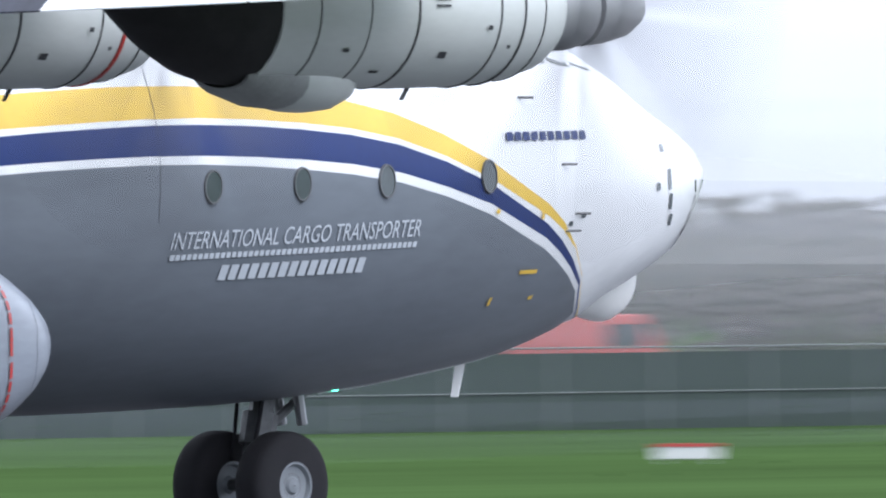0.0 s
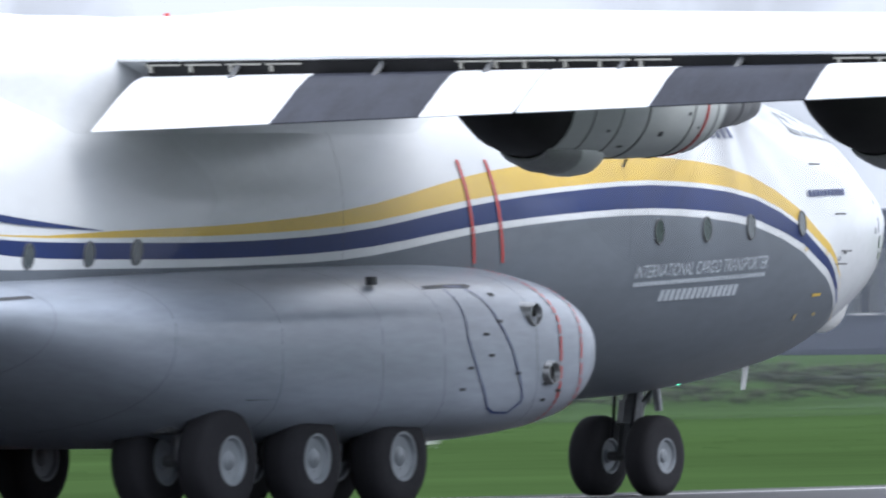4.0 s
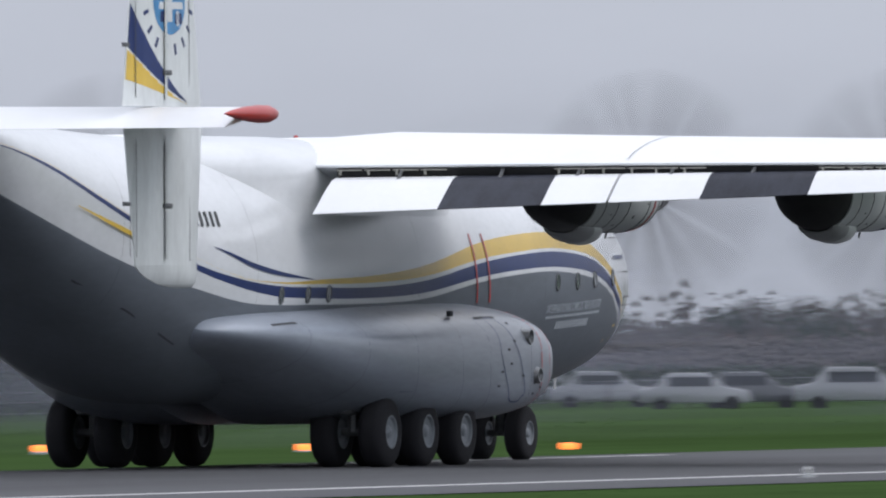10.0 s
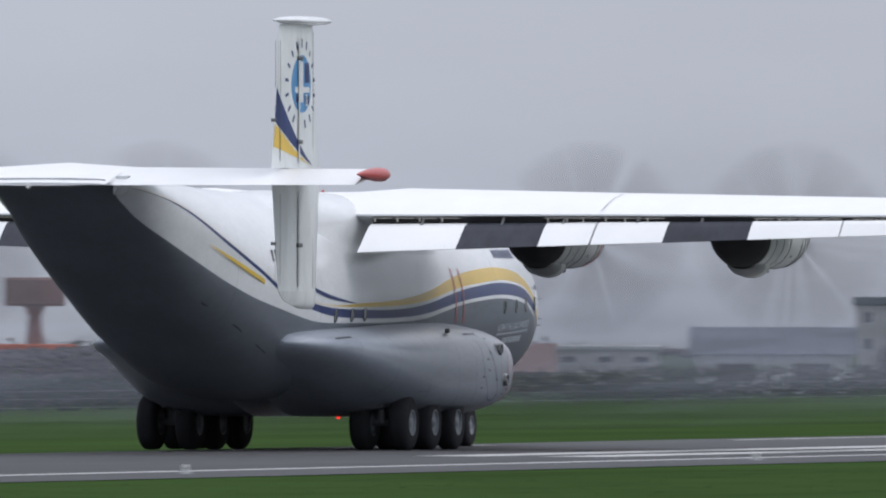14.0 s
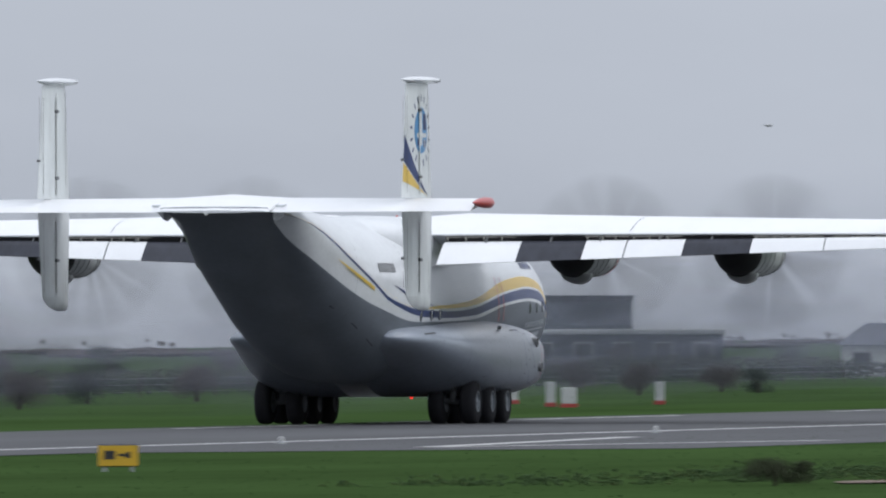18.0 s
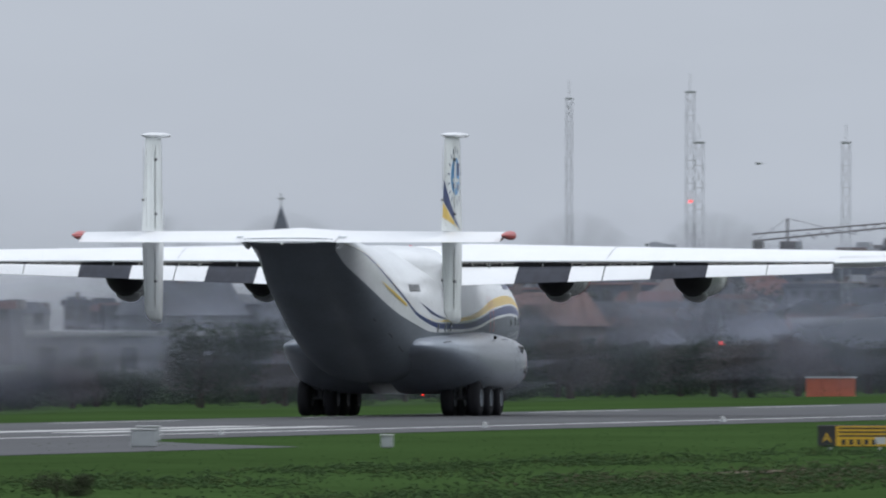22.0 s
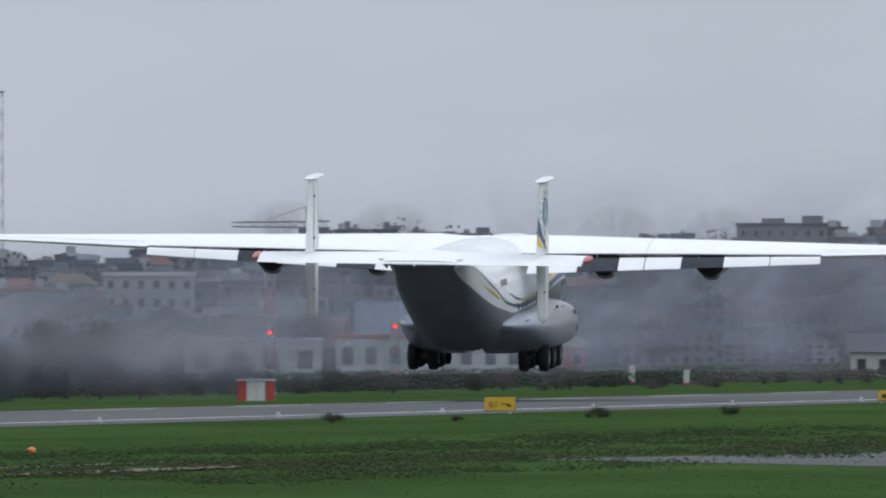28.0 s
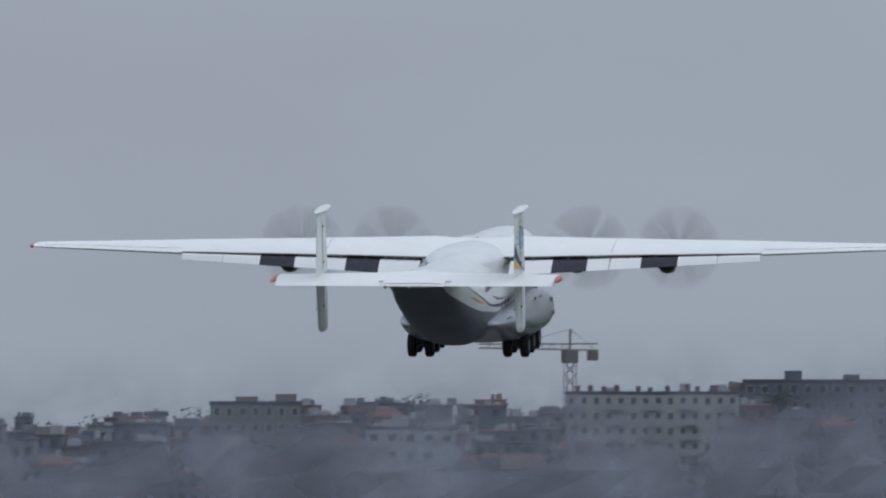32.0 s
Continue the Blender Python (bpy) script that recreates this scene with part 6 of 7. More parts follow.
    return tagged(new("far_town", me), "dense pale and brown houses of a far town", "town", kind="stuff")


far_town([(1.56, 1.0, 0.055, 78.4), (1.53, 0.95, 0.06, 78.9), (1.5, 0.86, 0.08, 79.3), (1.46, 0.74, 0.13, 79.3)])
for k, f, step in ((1.42, 0.62, 0.12), (1.37, 0.48, 0.13), (1.32, 0.34, 0.13), (1.27, 0.2, 0.15)):
    az = 79.3
    while az < 84.1:
        wdt = step * rng.uniform(0.7, 1.6)
        top = at(SKYLINE, az + wdt / 2)
        el = -0.1 + (top + 0.1) * f * rng.uniform(0.86, 1.0)
        wm, rm = walls[rng.randint(len(walls))], roofs[rng.randint(len(roofs))]
        shape = ("flat", "hip", "flat", "gable_front", "flat", "gable")[rng.randint(6)]
        building("town_house", words[wm] + " town house on the rising ground", az, az + wdt * 0.97, el, k * rng.uniform(0.99, 1.01), wm, rm, shape, 3 if f < 0.4 else 5, max(2, int(wdt / 0.025)), 9, rng.uniform(-8, 8), "house", "town houses", True)
        az += wdt * rng.uniform(0.92, 1.08)


def far_trees(name, label, rows, mat, a0=79.4, a1=84.1, tops=SKYLINE):
    """Crowns that stand between the far houses and on the skyline, in clumps."""
    pts, sizes = [], []
    for k, f, n in rows:
        for i in range(n):
            az = a0 + (a1 - a0) * (i + rng.uniform(0, 1)) / n
            r = edge(az) * k
            h = rise(-0.1 + (at(tops, az) + 0.1) * f, r) * rng.uniform(0.8, 1.06)
            c, wide = land(az, r, BASE), rng.uniform(2.5, 5.5)
            for _ in range(240):
                d = rng.normal(size=3)
                d *= rng.uniform(0.15, 1.05) / np.linalg.norm(d)
                pts.append((c.x + d[0] * wide, c.y + d[1] * wide, c.z + max(h - 3.5 + d[2] * 3.5, 0.3)))
                sizes.append(rng.uniform(0.12, 0.3))
            for z in np.arange(0.5, h - 3, 1.0):
                pts.append((c.x, c.y, c.z + z))
                sizes.append(0.5)
    ob = new(name, clump_mesh(name, np.array(pts), np.array(sizes)[:, None] * np.ones((1, 3)), mat))
    return tagged(ob, label, "trees", kind="stuff")


far_trees("far_trees", "bare grey-brown trees among the far houses", [(1.6, 1.0, 34), (1.48, 0.8, 26), (1.4, 0.55, 22)], TWIGS)
far_trees("far_trees", "dark evergreen trees among the far houses", [(1.58, 1.0, 30), (1.52, 0.96, 26), (1.44, 0.7, 22), (1.34, 0.42, 26)], LEAF_DARK)
WOOD = [(44, -0.2), (52, -0.2), (56, -0.17), (58, -0.2), (60, -0.18), (64, -0.16), (66, -0.12), (68, -0.02), (69.5, -0.1), (72.8, -0.14), (75, -0.15), (78, -0.11), (79.5, -0.07)]
far_trees("far_wood", "bare grey-brown wood beyond the fields", [(1.68, 1.0, 190), (1.6, 0.95, 150)], TWIGS, 44, 79.5, WOOD)


# mast red and grey are muted: the haze before them is in the colour
MAST_RED = material("haze_muted_red_mast", (0.36, 0.19, 0.19), 0.7, vary=0.2, scale=0.5)
MAST_GREY = material("haze_muted_grey_mast", (0.34, 0.35, 0.37), 0.6, vary=0.2, scale=0.5)


def lattice(name, label, az, r, top_el, w0, w1, bands=True, lamps=(), foot=BASE, category="mast"):
    """A lattice mast of four legs with cross braces in red and white bays."""
    h = EYE_Z + r * math.tan(radians(top_el)) - foot
    mast = thing(name, label, category, spot(az, r, foot))
    n = max(6, int(h / 2.2))
    for i in range(n):
        a, b = i / n, (i + 1) / n
        wa, wb = w0 + (w1 - w0) * a, w0 + (w1 - w0) * b
        bm = bmesh.new()
        ca = [(x * wa / 2, y * wa / 2, h * a) for x, y in ((-1, -1), (1, -1), (1, 1), (-1, 1))]
        cb = [(x * wb / 2, y * wb / 2, h * b) for x, y in ((-1, -1), (1, -1), (1, 1), (-1, 1))]
        for q in range(4):
            rod(ca[q], cb[q], 0.055, bm, 4)
            rod(ca[q], cb[(q + 1) % 4], 0.03, bm, 4)
            rod(ca[(q + 1) % 4], cb[q], 0.03, bm, 4)
            rod(cb[q], cb[(q + 1) % 4], 0.03, bm, 4)
        tagged(part("bay", bm, (MAST_RED if i % 2 else MAST_GREY) if bands else MAST_GREY, mast, smooth=False), kind="stuff")
    part("head_frame", boxes((-w1 * 0.65, -w1 * 0.65, h, w1 * 0.65, w1 * 0.65, h + 0.2)), GALV, mast, smooth=False)
    part("aerial", rod((0, 0, h), (0, 0, h + 2.0), 0.03, seg=5), GALV, mast)
    for u in lamps:
        part("warning_lamp", tidy(turned([(-0.14, 0.05), (-0.12, 0.14), (0.12, 0.14), (0.14, 0.05)], 10, "z", centre=(0, -w0 * 0.55, h * u))), LAMP_RED, mast)
    return mast, h


for az, el, w, lamp in ((79.79, 0.438, 0.55, ()), (80.056, 0.453, 0.8, (0.60,)), (80.075, 0.342, 0.9, ()), (80.398, 0.342, 0.8, ()), (80.626, 0.470, 1.2, ()), (80.758, 0.345, 0.8, ()), (80.806, 0.479, 1.2, (0.655,))):
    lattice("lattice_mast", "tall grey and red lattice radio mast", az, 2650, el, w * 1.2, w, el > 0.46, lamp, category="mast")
lattice("approach_tower", "red and white lattice tower with a warning lamp", 81.405, 1990, 0.165, 0.9, 0.6, True, (0.98, 0.4))
lattice("approach_tower", "small red and white lattice tower with lamp", 81.68, 2150, -0.03, 0.8, 0.6, True, (0.97,))
for az, el in ((80.775, 0.008), (80.124, -0.095)):
    lattice("approach_tower", "small red lattice tower with lamp", az, 2000, el, 0.8, 0.6, True, (0.98,))

# the church spire
church = thing("church", "grey stone church with tall slate spire", "church", spot(79.158, 2500))
hz = EYE_Z + 2500 * math.tan(radians(0.205)) - BASE
part("tower", boxes((-2.1, 0, 0, 2.1, 4.2, hz * 0.55)), WALL_GREY, church, smooth=False)
bm = bmesh.new()
ring = [(x, 2.1 + y, hz * 0.55) for x, y in ((-2.2, -2.2), (2.2, -2.2), (2.2, 2.2), (-2.2, 2.2))]
skin([ring, [(x * 0.62, 2.1 + (y - 2.1) * 0.62, hz * 0.72) for x, y, z in ring], [(x * 0.02, 2.1 + (y - 2.1) * 0.02, hz) for x, y, z in ring]], bm)
part("spire", tidy(bm), ROOF_DARK, church, smooth=False)
part("nave", boxes((2.1, 1, 0, 14, 9, hz * 0.35)), WALL_GREY, church, smooth=False)
part("cross", boxes((-0.06, 2.04, hz, 0.06, 2.16, hz + 1.2), (-0.4, 2.04, hz + 0.6, 0.4, 2.16, hz + 0.72)), GALV, church, smooth=False)


def tower_crane(az, r, el, jib, turn, label, lift=0.02):
    """A tower crane: mast, jib, counter jib and counterweight."""
    h = EYE_Z + r * math.tan(radians(el)) - BASE
    c = thing("tower_crane", label, "crane", spot(az, r) @ Matrix.Rotation(radians(turn), 4, "Z"))
    bm = bmesh.new()
    for x, y in ((-0.6, -0.6), (0.6, -0.6), (0.6, 0.6), (-0.6, 0.6)):
        rod((x, y, 0), (x, y, h), 0.06, bm, 4)
    for i in range(int(h / 1.5)):
        for (xa, ya), (xb, yb) in (((-0.6, -0.6), (0.6, -0.6)), ((0.6, 0.6), (-0.6, 0.6))):
            rod((xa, ya, 1.5 * i), (xb, yb, 1.5 * i + 1.5), 0.06, bm, 4)
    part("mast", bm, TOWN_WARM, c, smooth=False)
    bm = bmesh.new()
    for y, z in ((-0.4, 0), (0.4, 0), (0, 0.8)):
        rod((-jib * 0.3, y, h + z), (jib, y * 0.6, h + z * 0.6 + jib * lift), 0.09, bm, 4)
    for i in range(int(jib / 1.6)):
        up = 1.6 * i * lift
        rod((1.6 * i, -0.4, h + up), (1.6 * i + 0.8, 0, h + 0.75 + up), 0.05, bm, 4)
        rod((1.6 * i + 0.8, 0, h + 0.75 + up), (1.6 * i + 1.6, 0.4, h + up), 0.05, bm, 4)
    part("jib", bm, TOWN_WARM, c, smooth=False)
    part("cab", bevelled(boxes((-0.8, -0.9, h - 1.6, 0.9, 0.9, h)), 0.08, 1), TOWN_WARM, c, smooth=False)
    part("counterweight", bevelled(boxes((-jib * 0.3, -0.5, h - 1.3, -jib * 0.3 + 1.2, 0.5, h)), 0.08, 1), TOWN_WARM, c, smooth=False)
    rod_bm = rod((0, 0, h), (0, 0, h + 2.6), 0.15, seg=5)
    rod((0, 0, h + 2.6), (jib * 0.6, 0, h + 0.7), 0.03, rod_bm, 4)
    rod((0, 0, h + 2.6), (-jib * 0.28, 0, h), 0.03, rod_bm, 4)
    part("apex", rod_bm, TOWN_WARM, c, smooth=False)
    return c


tower_crane(81.487, 3100, 0.182, 9, 170, "red-brown tower crane over the town")
tower_crane(80.27, 3000, 0.128, 13.5, 8, "tower crane with a raised jib over the town", 0.13)
tower_crane(83.22, 3250, 0.305, 12, 200, "grey tower crane over the town")


# ---- field equipment beyond the runway ----
def shelter(name, label, az, r, w, h, mats, category="shelter"):
    """A small equipment hut in upright coloured panels on a plinth."""
    s_ = thing(name, label, category, spot(az, r))
    n = len(mats)
    for i, m in enumerate(mats):
        part("panel", bevelled(boxes((-w / 2 + w * i / n, 0, 0.12, -w / 2 + w * (i + 1) / n - 0.03, 2.2, h)), 0.03, 1), m, s_, smooth=False)
    part("plinth", boxes((-w / 2 - 0.1, -0.1, -0.1, w / 2 + 0.1, 2.3, 0.12)), CONCRETE, s_, smooth=False)
    part("lid", bevelled(boxes((-w / 2 - 0.08, -0.08, h, w / 2 + 0.08, 2.28, h + 0.1)), 0.02, 1), ROOF_PALE, s_, smooth=False)
    return s_


shelter("equipment_hut", "orange-red equipment hut on the grass", 60.12, 600, 6.2, 1.95, [WALL_ORANGE] * 4)
shelter("equipment_hut", "red and white panelled equipment hut", 81.375, 1800, 2.6, 1.75, [WALL_RED, WALL_WHITE, WALL_WHITE, WALL_RED])
shelter("equipment_hut", "orange-red equipment hut by the scrub", 80.365, 1690, 3.2, 1.48, [WALL_ORANGE] * 3)
shelter("container", "white storage container beyond the field", 65.53, 850, 1.95, 1.4, [WALL_WHITE] * 3, "container")
shelter("container", "white storage container beyond the field", 65.71, 850, 1.2, 1.4, [WALL_WHITE] * 2, "container")
for az, r, h, w in ((77.42, 1300, 1.25, 0.45), (77.46, 1290, 1.0, 0.75), (77.66, 1320, 1.15, 0.45), (77.34, 1330, 1.2, 0.4), (82.2, 2230, 1.6, 0.5), (82.32, 2200, 1.3, 0.5)):
    c = thing("marker_post", "white marker post with red foot", "post", spot(az, r, -0.7), "marker posts")
    part("post", bevelled(boxes((-w / 2, -0.15, 0.2, w / 2, 0.15, h)), 0.03, 1), WALL_WHITE, c, smooth=False)
    part("foot", bevelled(boxes((-w / 2 - 0.05, -0.2, 0, w / 2 + 0.05, 0.2, 0.2)), 0.02, 1), WALL_RED, c, smooth=False)
for az in (68.09, 68.66, 69.24, 69.82):
    c = thing("approach_lamp", "low orange field lamp on a pale box", "lamp", spot(az, 766, -0.75), "approach lamps")
    part("housing", bevelled(boxes((-0.28, -0.2, 0, 0.28, 0.2, 0.16)), 0.03, 1), GALV, c, smooth=False)
    part("lens", bevelled(boxes((-0.26, -0.16, 0.16, 0.26, 0.16, 0.34)), 0.05, 2), LAMP_ORANGE, c)
# low red and white board close to the far runway edge
for az, r in ((47.28, 452), (53.05, 520), (55.9, 560), (58.3, 590)):
    c = thing("marker_board", "low white marker board with red edge in the grass", "board", spot(az, r, -0.75), "marker boards")
    part("board", bevelled(boxes((-0.55, -0.03, 0.08, 0.55, 0.03, 0.36)), 0.015, 1), WALL_WHITE, c, smooth=False)
    part("edge", boxes((-0.55, -0.045, 0.3, 0.55, -0.032, 0.36)), WALL_RED, c, smooth=False)
    for x in (-0.4, 0.4):
        part("leg", boxes((x - 0.02, -0.02, 0, x + 0.02, 0.02, 0.08)), GALV, c, smooth=False)

# wind sock on its pole
sock = thing("wind_sock", "red and white striped wind sock on a pole", "wind sock", spot(67.43, 720, -0.8))
part("pole", rod((3.4, 0, 0), (3.4, 0, 4.3), 0.06, r2=0.04), GALV, sock)
for i in range(5):
    u0, u1 = i / 5, (i + 1) / 5
    cone = part("cone", tidy(turned([(u0 * 3.3, 0.16 + 0.26 * u0), (u1 * 3.3, 0.16 + 0.26 * u1)], 16, "x", centre=(0, 0, 3.55), caps=False)), PAINT_RED if i % 2 == 0 else WALL_WHITE, sock)
    cone.matrix_basis = Matrix.Translation((3.3, 0, 3.85)) @ Matrix.Rotation(radians(-9), 4, "Y") @ Matrix.Translation((-3.3, 0, -3.55))

# the radar tower
radar = thing("radar_tower", "red and white radar tower with a turning aerial frame", "radar", spot(68.22, 950))
part("base_block", bevelled(boxes((-1.75, 0, 1.9, 1.75, 4, 4.6)), 0.06, 1), WALL_WHITE, radar, smooth=False)
part("red_band", boxes((-1.8, -0.05, 1.45, 1.8, 4.05, 1.9)), WALL_RED, radar, smooth=False)
part("plinth", boxes((-2.4, -0.4, -0.2, 2.4, 4.4, 1.45)), WALL_GREY, radar, smooth=False)
for x in (-1.2, 1.2):
    for y in (0.4, 3.6):
        part("leg", rod((x, y, 4.6), (x, y, 10.6), 0.12, seg=6), WALL_RED, radar)
for z in (5.8, 7.4, 9.0):
    part("brace", rod((-1.2, 0.4, z), (1.2, 0.4, z + 1.5), 0.06, seg=5), WALL_WHITE, radar)
part("platform", boxes((-2.7, -0.6, 10.6, 2.7, 4.6, 10.8)), WALL_RED, radar, smooth=False)
for z in (11.05, 11.3, 11.55):
    part("rail", rod((-2.7, -0.6, z), (2.7, -0.6, z), 0.04, seg=5), WALL_RED, radar)
for x in (-2.0, 2.1):
    part("warning_lamp", bevelled(boxes((x - 0.2, -0.72, 11.25, x + 0.2, -0.58, 11.4)), 0.05, 1), LAMP_RED, radar)
part("pedestal", tidy(turned([(10.8, 0.7), (11.6, 0.6), (12.2, 0.35)], 16, "z", centre=(0, 2, 0))), WALL_WHITE, radar)
part("aerial_frame", bevelled(boxes((-0.8, 1.6, 11.9, 0.8, 2.2, 13.0)), 0.1, 1), WALL_RED, radar, smooth=False)
part("aerial_bar", bevelled(boxes((-1.45, 1.5, 13.15, 1.45, 1.9, 13.5)), 0.06, 1), WALL_RED, radar, smooth=False)
part("aerial_top", bevelled(boxes((-1.5, 1.45, 13.5, 1.5, 1.95, 13.85)), 0.06, 1), GALV, radar, smooth=False)
# the smaller radar on a railed hut
radar = thing("radar_hut", "grey hut with blue door, red railing and small radar", "radar", spot(73.21, 1270))
part("wall", bevelled(boxes((-3.1, 0, -0.1, 3.1, 4, 1.35)), 0.04, 1), WALL_CREAM, radar, smooth=False)
part("door", boxes((-2.2, -0.03, 0.0, -0.9, 0, 1.1)), WALL_BLUE, radar, smooth=False)
for z in (1.5, 1.8, 2.15):
    part("rail", rod((-3.1, -0.1, z), (3.1, -0.1, z), 0.045, seg=5), WALL_RED, radar)
part("deck", bevelled(boxes((-2.4, 0.4, 2.75, 2.4, 3.6, 3.05)), 0.05, 1), WALL_ORANGE, radar, smooth=False)
# pedestal and aerial take the muted roof red, so their colour looks hazed
part("pedestal", tidy(turned([(1.35, 0.5), (3.0, 0.45), (4.4, 0.3), (4.9, 0.55)], 14, "z", centre=(0.4, 2, 0))), ROOF_RED, radar)
part("aerial", bevelled(boxes((-1.1, 1.7, 4.9, 1.9, 2.3, 6.3)), 0.12, 1), ROOF_RED, radar, smooth=False)


# ---- added see-through sheets: thin mist and air haze over the field's far side ----
def veil(name, colour, dense, stretch):
    """Thin mist: a veil that lets most light through, thicker and thinner in streaks, and fades out to its edge (v of its map)."""
    m = bpy.data.materials.new(name)
    m.use_nodes = True
    n, l = m.node_tree.nodes, m.node_tree.links
    n.clear()
    out, mix, clear, body = n.new("ShaderNodeOutputMaterial"), n.new("ShaderNodeMixShader"), n.new("ShaderNodeBsdfTransparent"), n.new("ShaderNodeBsdfDiffuse")
    body.inputs["Color"].default_value = (*colour, 1)
    co, mp, noise = n.new("ShaderNodeTexCoord"), n.new("ShaderNodeMapping"), n.new("ShaderNodeTexNoise")
    mp.inputs["Scale"].default_value = stretch
    noise.inputs["Scale"].default_value, noise.inputs["Detail"].default_value = 1.0, 4
    l.new(co.outputs["Object"], mp.inputs[0]), l.new(mp.outputs[0], noise.inputs["Vector"])
    rng_ = n.new("ShaderNodeMapRange")
    rng_.inputs["From Min"].default_value, rng_.inputs["From Max"].default_value = 0.3, 0.72
    rng_.inputs["To Min"].default_value, rng_.inputs["To Max"].default_value = 0.3 * dense, 1.4 * dense
    l.new(noise.outputs[0], rng_.inputs[0])
    sep, fade = n.new("ShaderNodeSeparateXYZ"), n.new("ShaderNodeMapRange")
    fade.interpolation_type = "SMOOTHSTEP"
    fade.inputs["From Min"].default_value, fade.inputs["From Max"].default_value = 1.0, 0.25
    l.new(co.outputs["UV"], sep.inputs[0]), l.new(sep.outputs["Y"], fade.inputs[0])
    mul = n.new("ShaderNodeMath")
    mul.operation = "MULTIPLY"
    l.new(rng_.outputs[0], mul.inputs[0]), l.new(fade.outputs[0], mul.inputs[1])
    thick = n.new("ShaderNodeMath")
    thick.operation, thick.use_clamp = "MULTIPLY", True
    l.new(mul.outputs[0], thick.inputs[0]), l.new(sep.outputs["X"], thick.inputs[1])
    l.new(thick.outputs[0], mix.inputs[0]), l.new(clear.outputs[0], mix.inputs[1]), l.new(body.outputs[0], mix.inputs[2])
    l.new(mix.outputs[0], out.inputs[0])
    return m


def mist(y, x0, x1, tops, thick, mat, label):
    """A wavy veil along the field, as high as the table tops says."""
    xs = np.linspace(x0, x1, 90)
    rows = np.linspace(0, 1, 7)
    verts = [(x, y + 2.5 * math.sin(x * 0.013) + 1.2 * math.sin(x * 0.041 + v * 3), ground_z(y) - 0.1 + v * at(tops, x)) for v in rows for x in xs]
    n = len(xs)
    faces = [(j * n + i, j * n + i + 1, (j + 1) * n + i + 1, (j + 1) * n + i) for j in range(6) for i in range(n - 1)]
    me = bpy.data.meshes.new("mist")
    me.from_pydata(verts, [], faces)
    uv = me.uv_layers.new(name="map")
    for loop, d in zip(me.loops, uv.data):
        v = rows[loop.vertex_index // n]
        d.uv = (at(thick, xs[loop.vertex_index % n]) * (0.15 if v < 0.1 else 0.6 if v < 0.2 else 1.0), v)
    me.materials.append(mat)
    return tagged(new("mist", me), label, "mist", kind="stuff")


MIST = veil("pale_field_mist", (0.255, 0.274, 0.342), 0.40, (0.014, 0.05, 0.13))
THICK = [(260, 0.4), (370, 0.4), (430, 0.5), (500, 0.6), (650, 0.7), (850, 0.95), (1400, 1.0), (1800, 1.15), (2300, 1.8), (3300, 2.1)]
mist(342, 260, 3300, [(260, 13), (430, 11), (700, 11), (900, 16), (1200, 17), (1700, 15), (2100, 16), (2500, 23), (3300, 30)], THICK, MIST, "thin pale mist over the far field")
# an added bright sheet that pales the scrub behind it, as haze would
PALE = veil("bright_haze_sheet", (0.52, 0.53, 0.53), 0.5, (0.014, 0.05, 0.13))
mist(353, 260, 520, [(260, 12), (430, 9), (520, 6)], [(260, 1.1), (385, 1.0), (418, 0.5), (470, 0.3), (520, 0.0)], PALE, "bright haze sheet before the leafless scrub")
# an added dusky sheet that dims and softens the land behind it
DUSKY_SHEET = veil("dusky_low_haze", (0.132, 0.141, 0.178), 0.6, (0.02, 0.05, 0.12))
mist(281, 560, 3300, [(560, 3), (800, 6), (1200, 8), (1700, 8), (2500, 13), (3300, 16)], [(560, 0.0), (700, 0.5), (1300, 0.75), (1700, 0.9), (2000, 0.65), (3300, 0.55)], DUSKY_SHEET, "added dusky haze sheet over the far grass")
mist(318, 260, 3300, [(260, 3), (700, 5), (1200, 7), (1700, 9), (2500, 16), (3300, 20)], [(260, 0.3), (600, 0.2), (750, 0.7)] + THICK[5:], MIST, "low streaky mist along the field's rim")


# ---- exhaust haze behind the engines: thin rounded wisps that travel with the aircraft ----
SMOKE = veil("thin_exhaust_smoke", (0.24, 0.245, 0.26), 0.11, (0.2, 0.16, 0.22))
WASH = veil("pale_propeller_wash", (0.30, 0.307, 0.335), 0.34, (0.035, 0.035, 0.13))
DUSK = veil("dusky_exhaust_smoke", (0.10, 0.105, 0.135), 0.46, (0.035, 0.035, 0.16))
haze = thing("exhaust_haze", "thin grey exhaust haze trailing behind the engines", "smoke")
for y0 in (-13.8, -7.15, 7.15, 13.8):
    bm = bmesh.new()
    uv = bm.loops.layers.uv.new("map")
    grid_ = []
    for i in range(9):
        u = 0.01 + i / 8
        grid_.append([bm.verts.new((-9 - 4.0 * u * u + 0.8 * u * math.sin(3 * a + y0), y0 + 2.4 * u * math.cos(a) * (1.2 + 0.2 * math.sin(2 * a)), 5.1 + 1.92 * u * math.sin(a) * (1 + 0.15 * math.cos(3 * a + y0)))) for a in [2 * math.pi * k / 20 for k in range(20)]])
    for i in range(8):
        for k in range(20):
            f_ = bm.faces.new((grid_[i][k], grid_[i][(k + 1) % 20], grid_[i + 1][(k + 1) % 20], grid_[i + 1][k]))
            for lp, q in zip(f_.loops, (i, i, i + 1, i + 1)):
                lp[uv].uv = (1.0, 0.25 + 0.75 * q / 8)
    part("wisp", bm, SMOKE, haze)


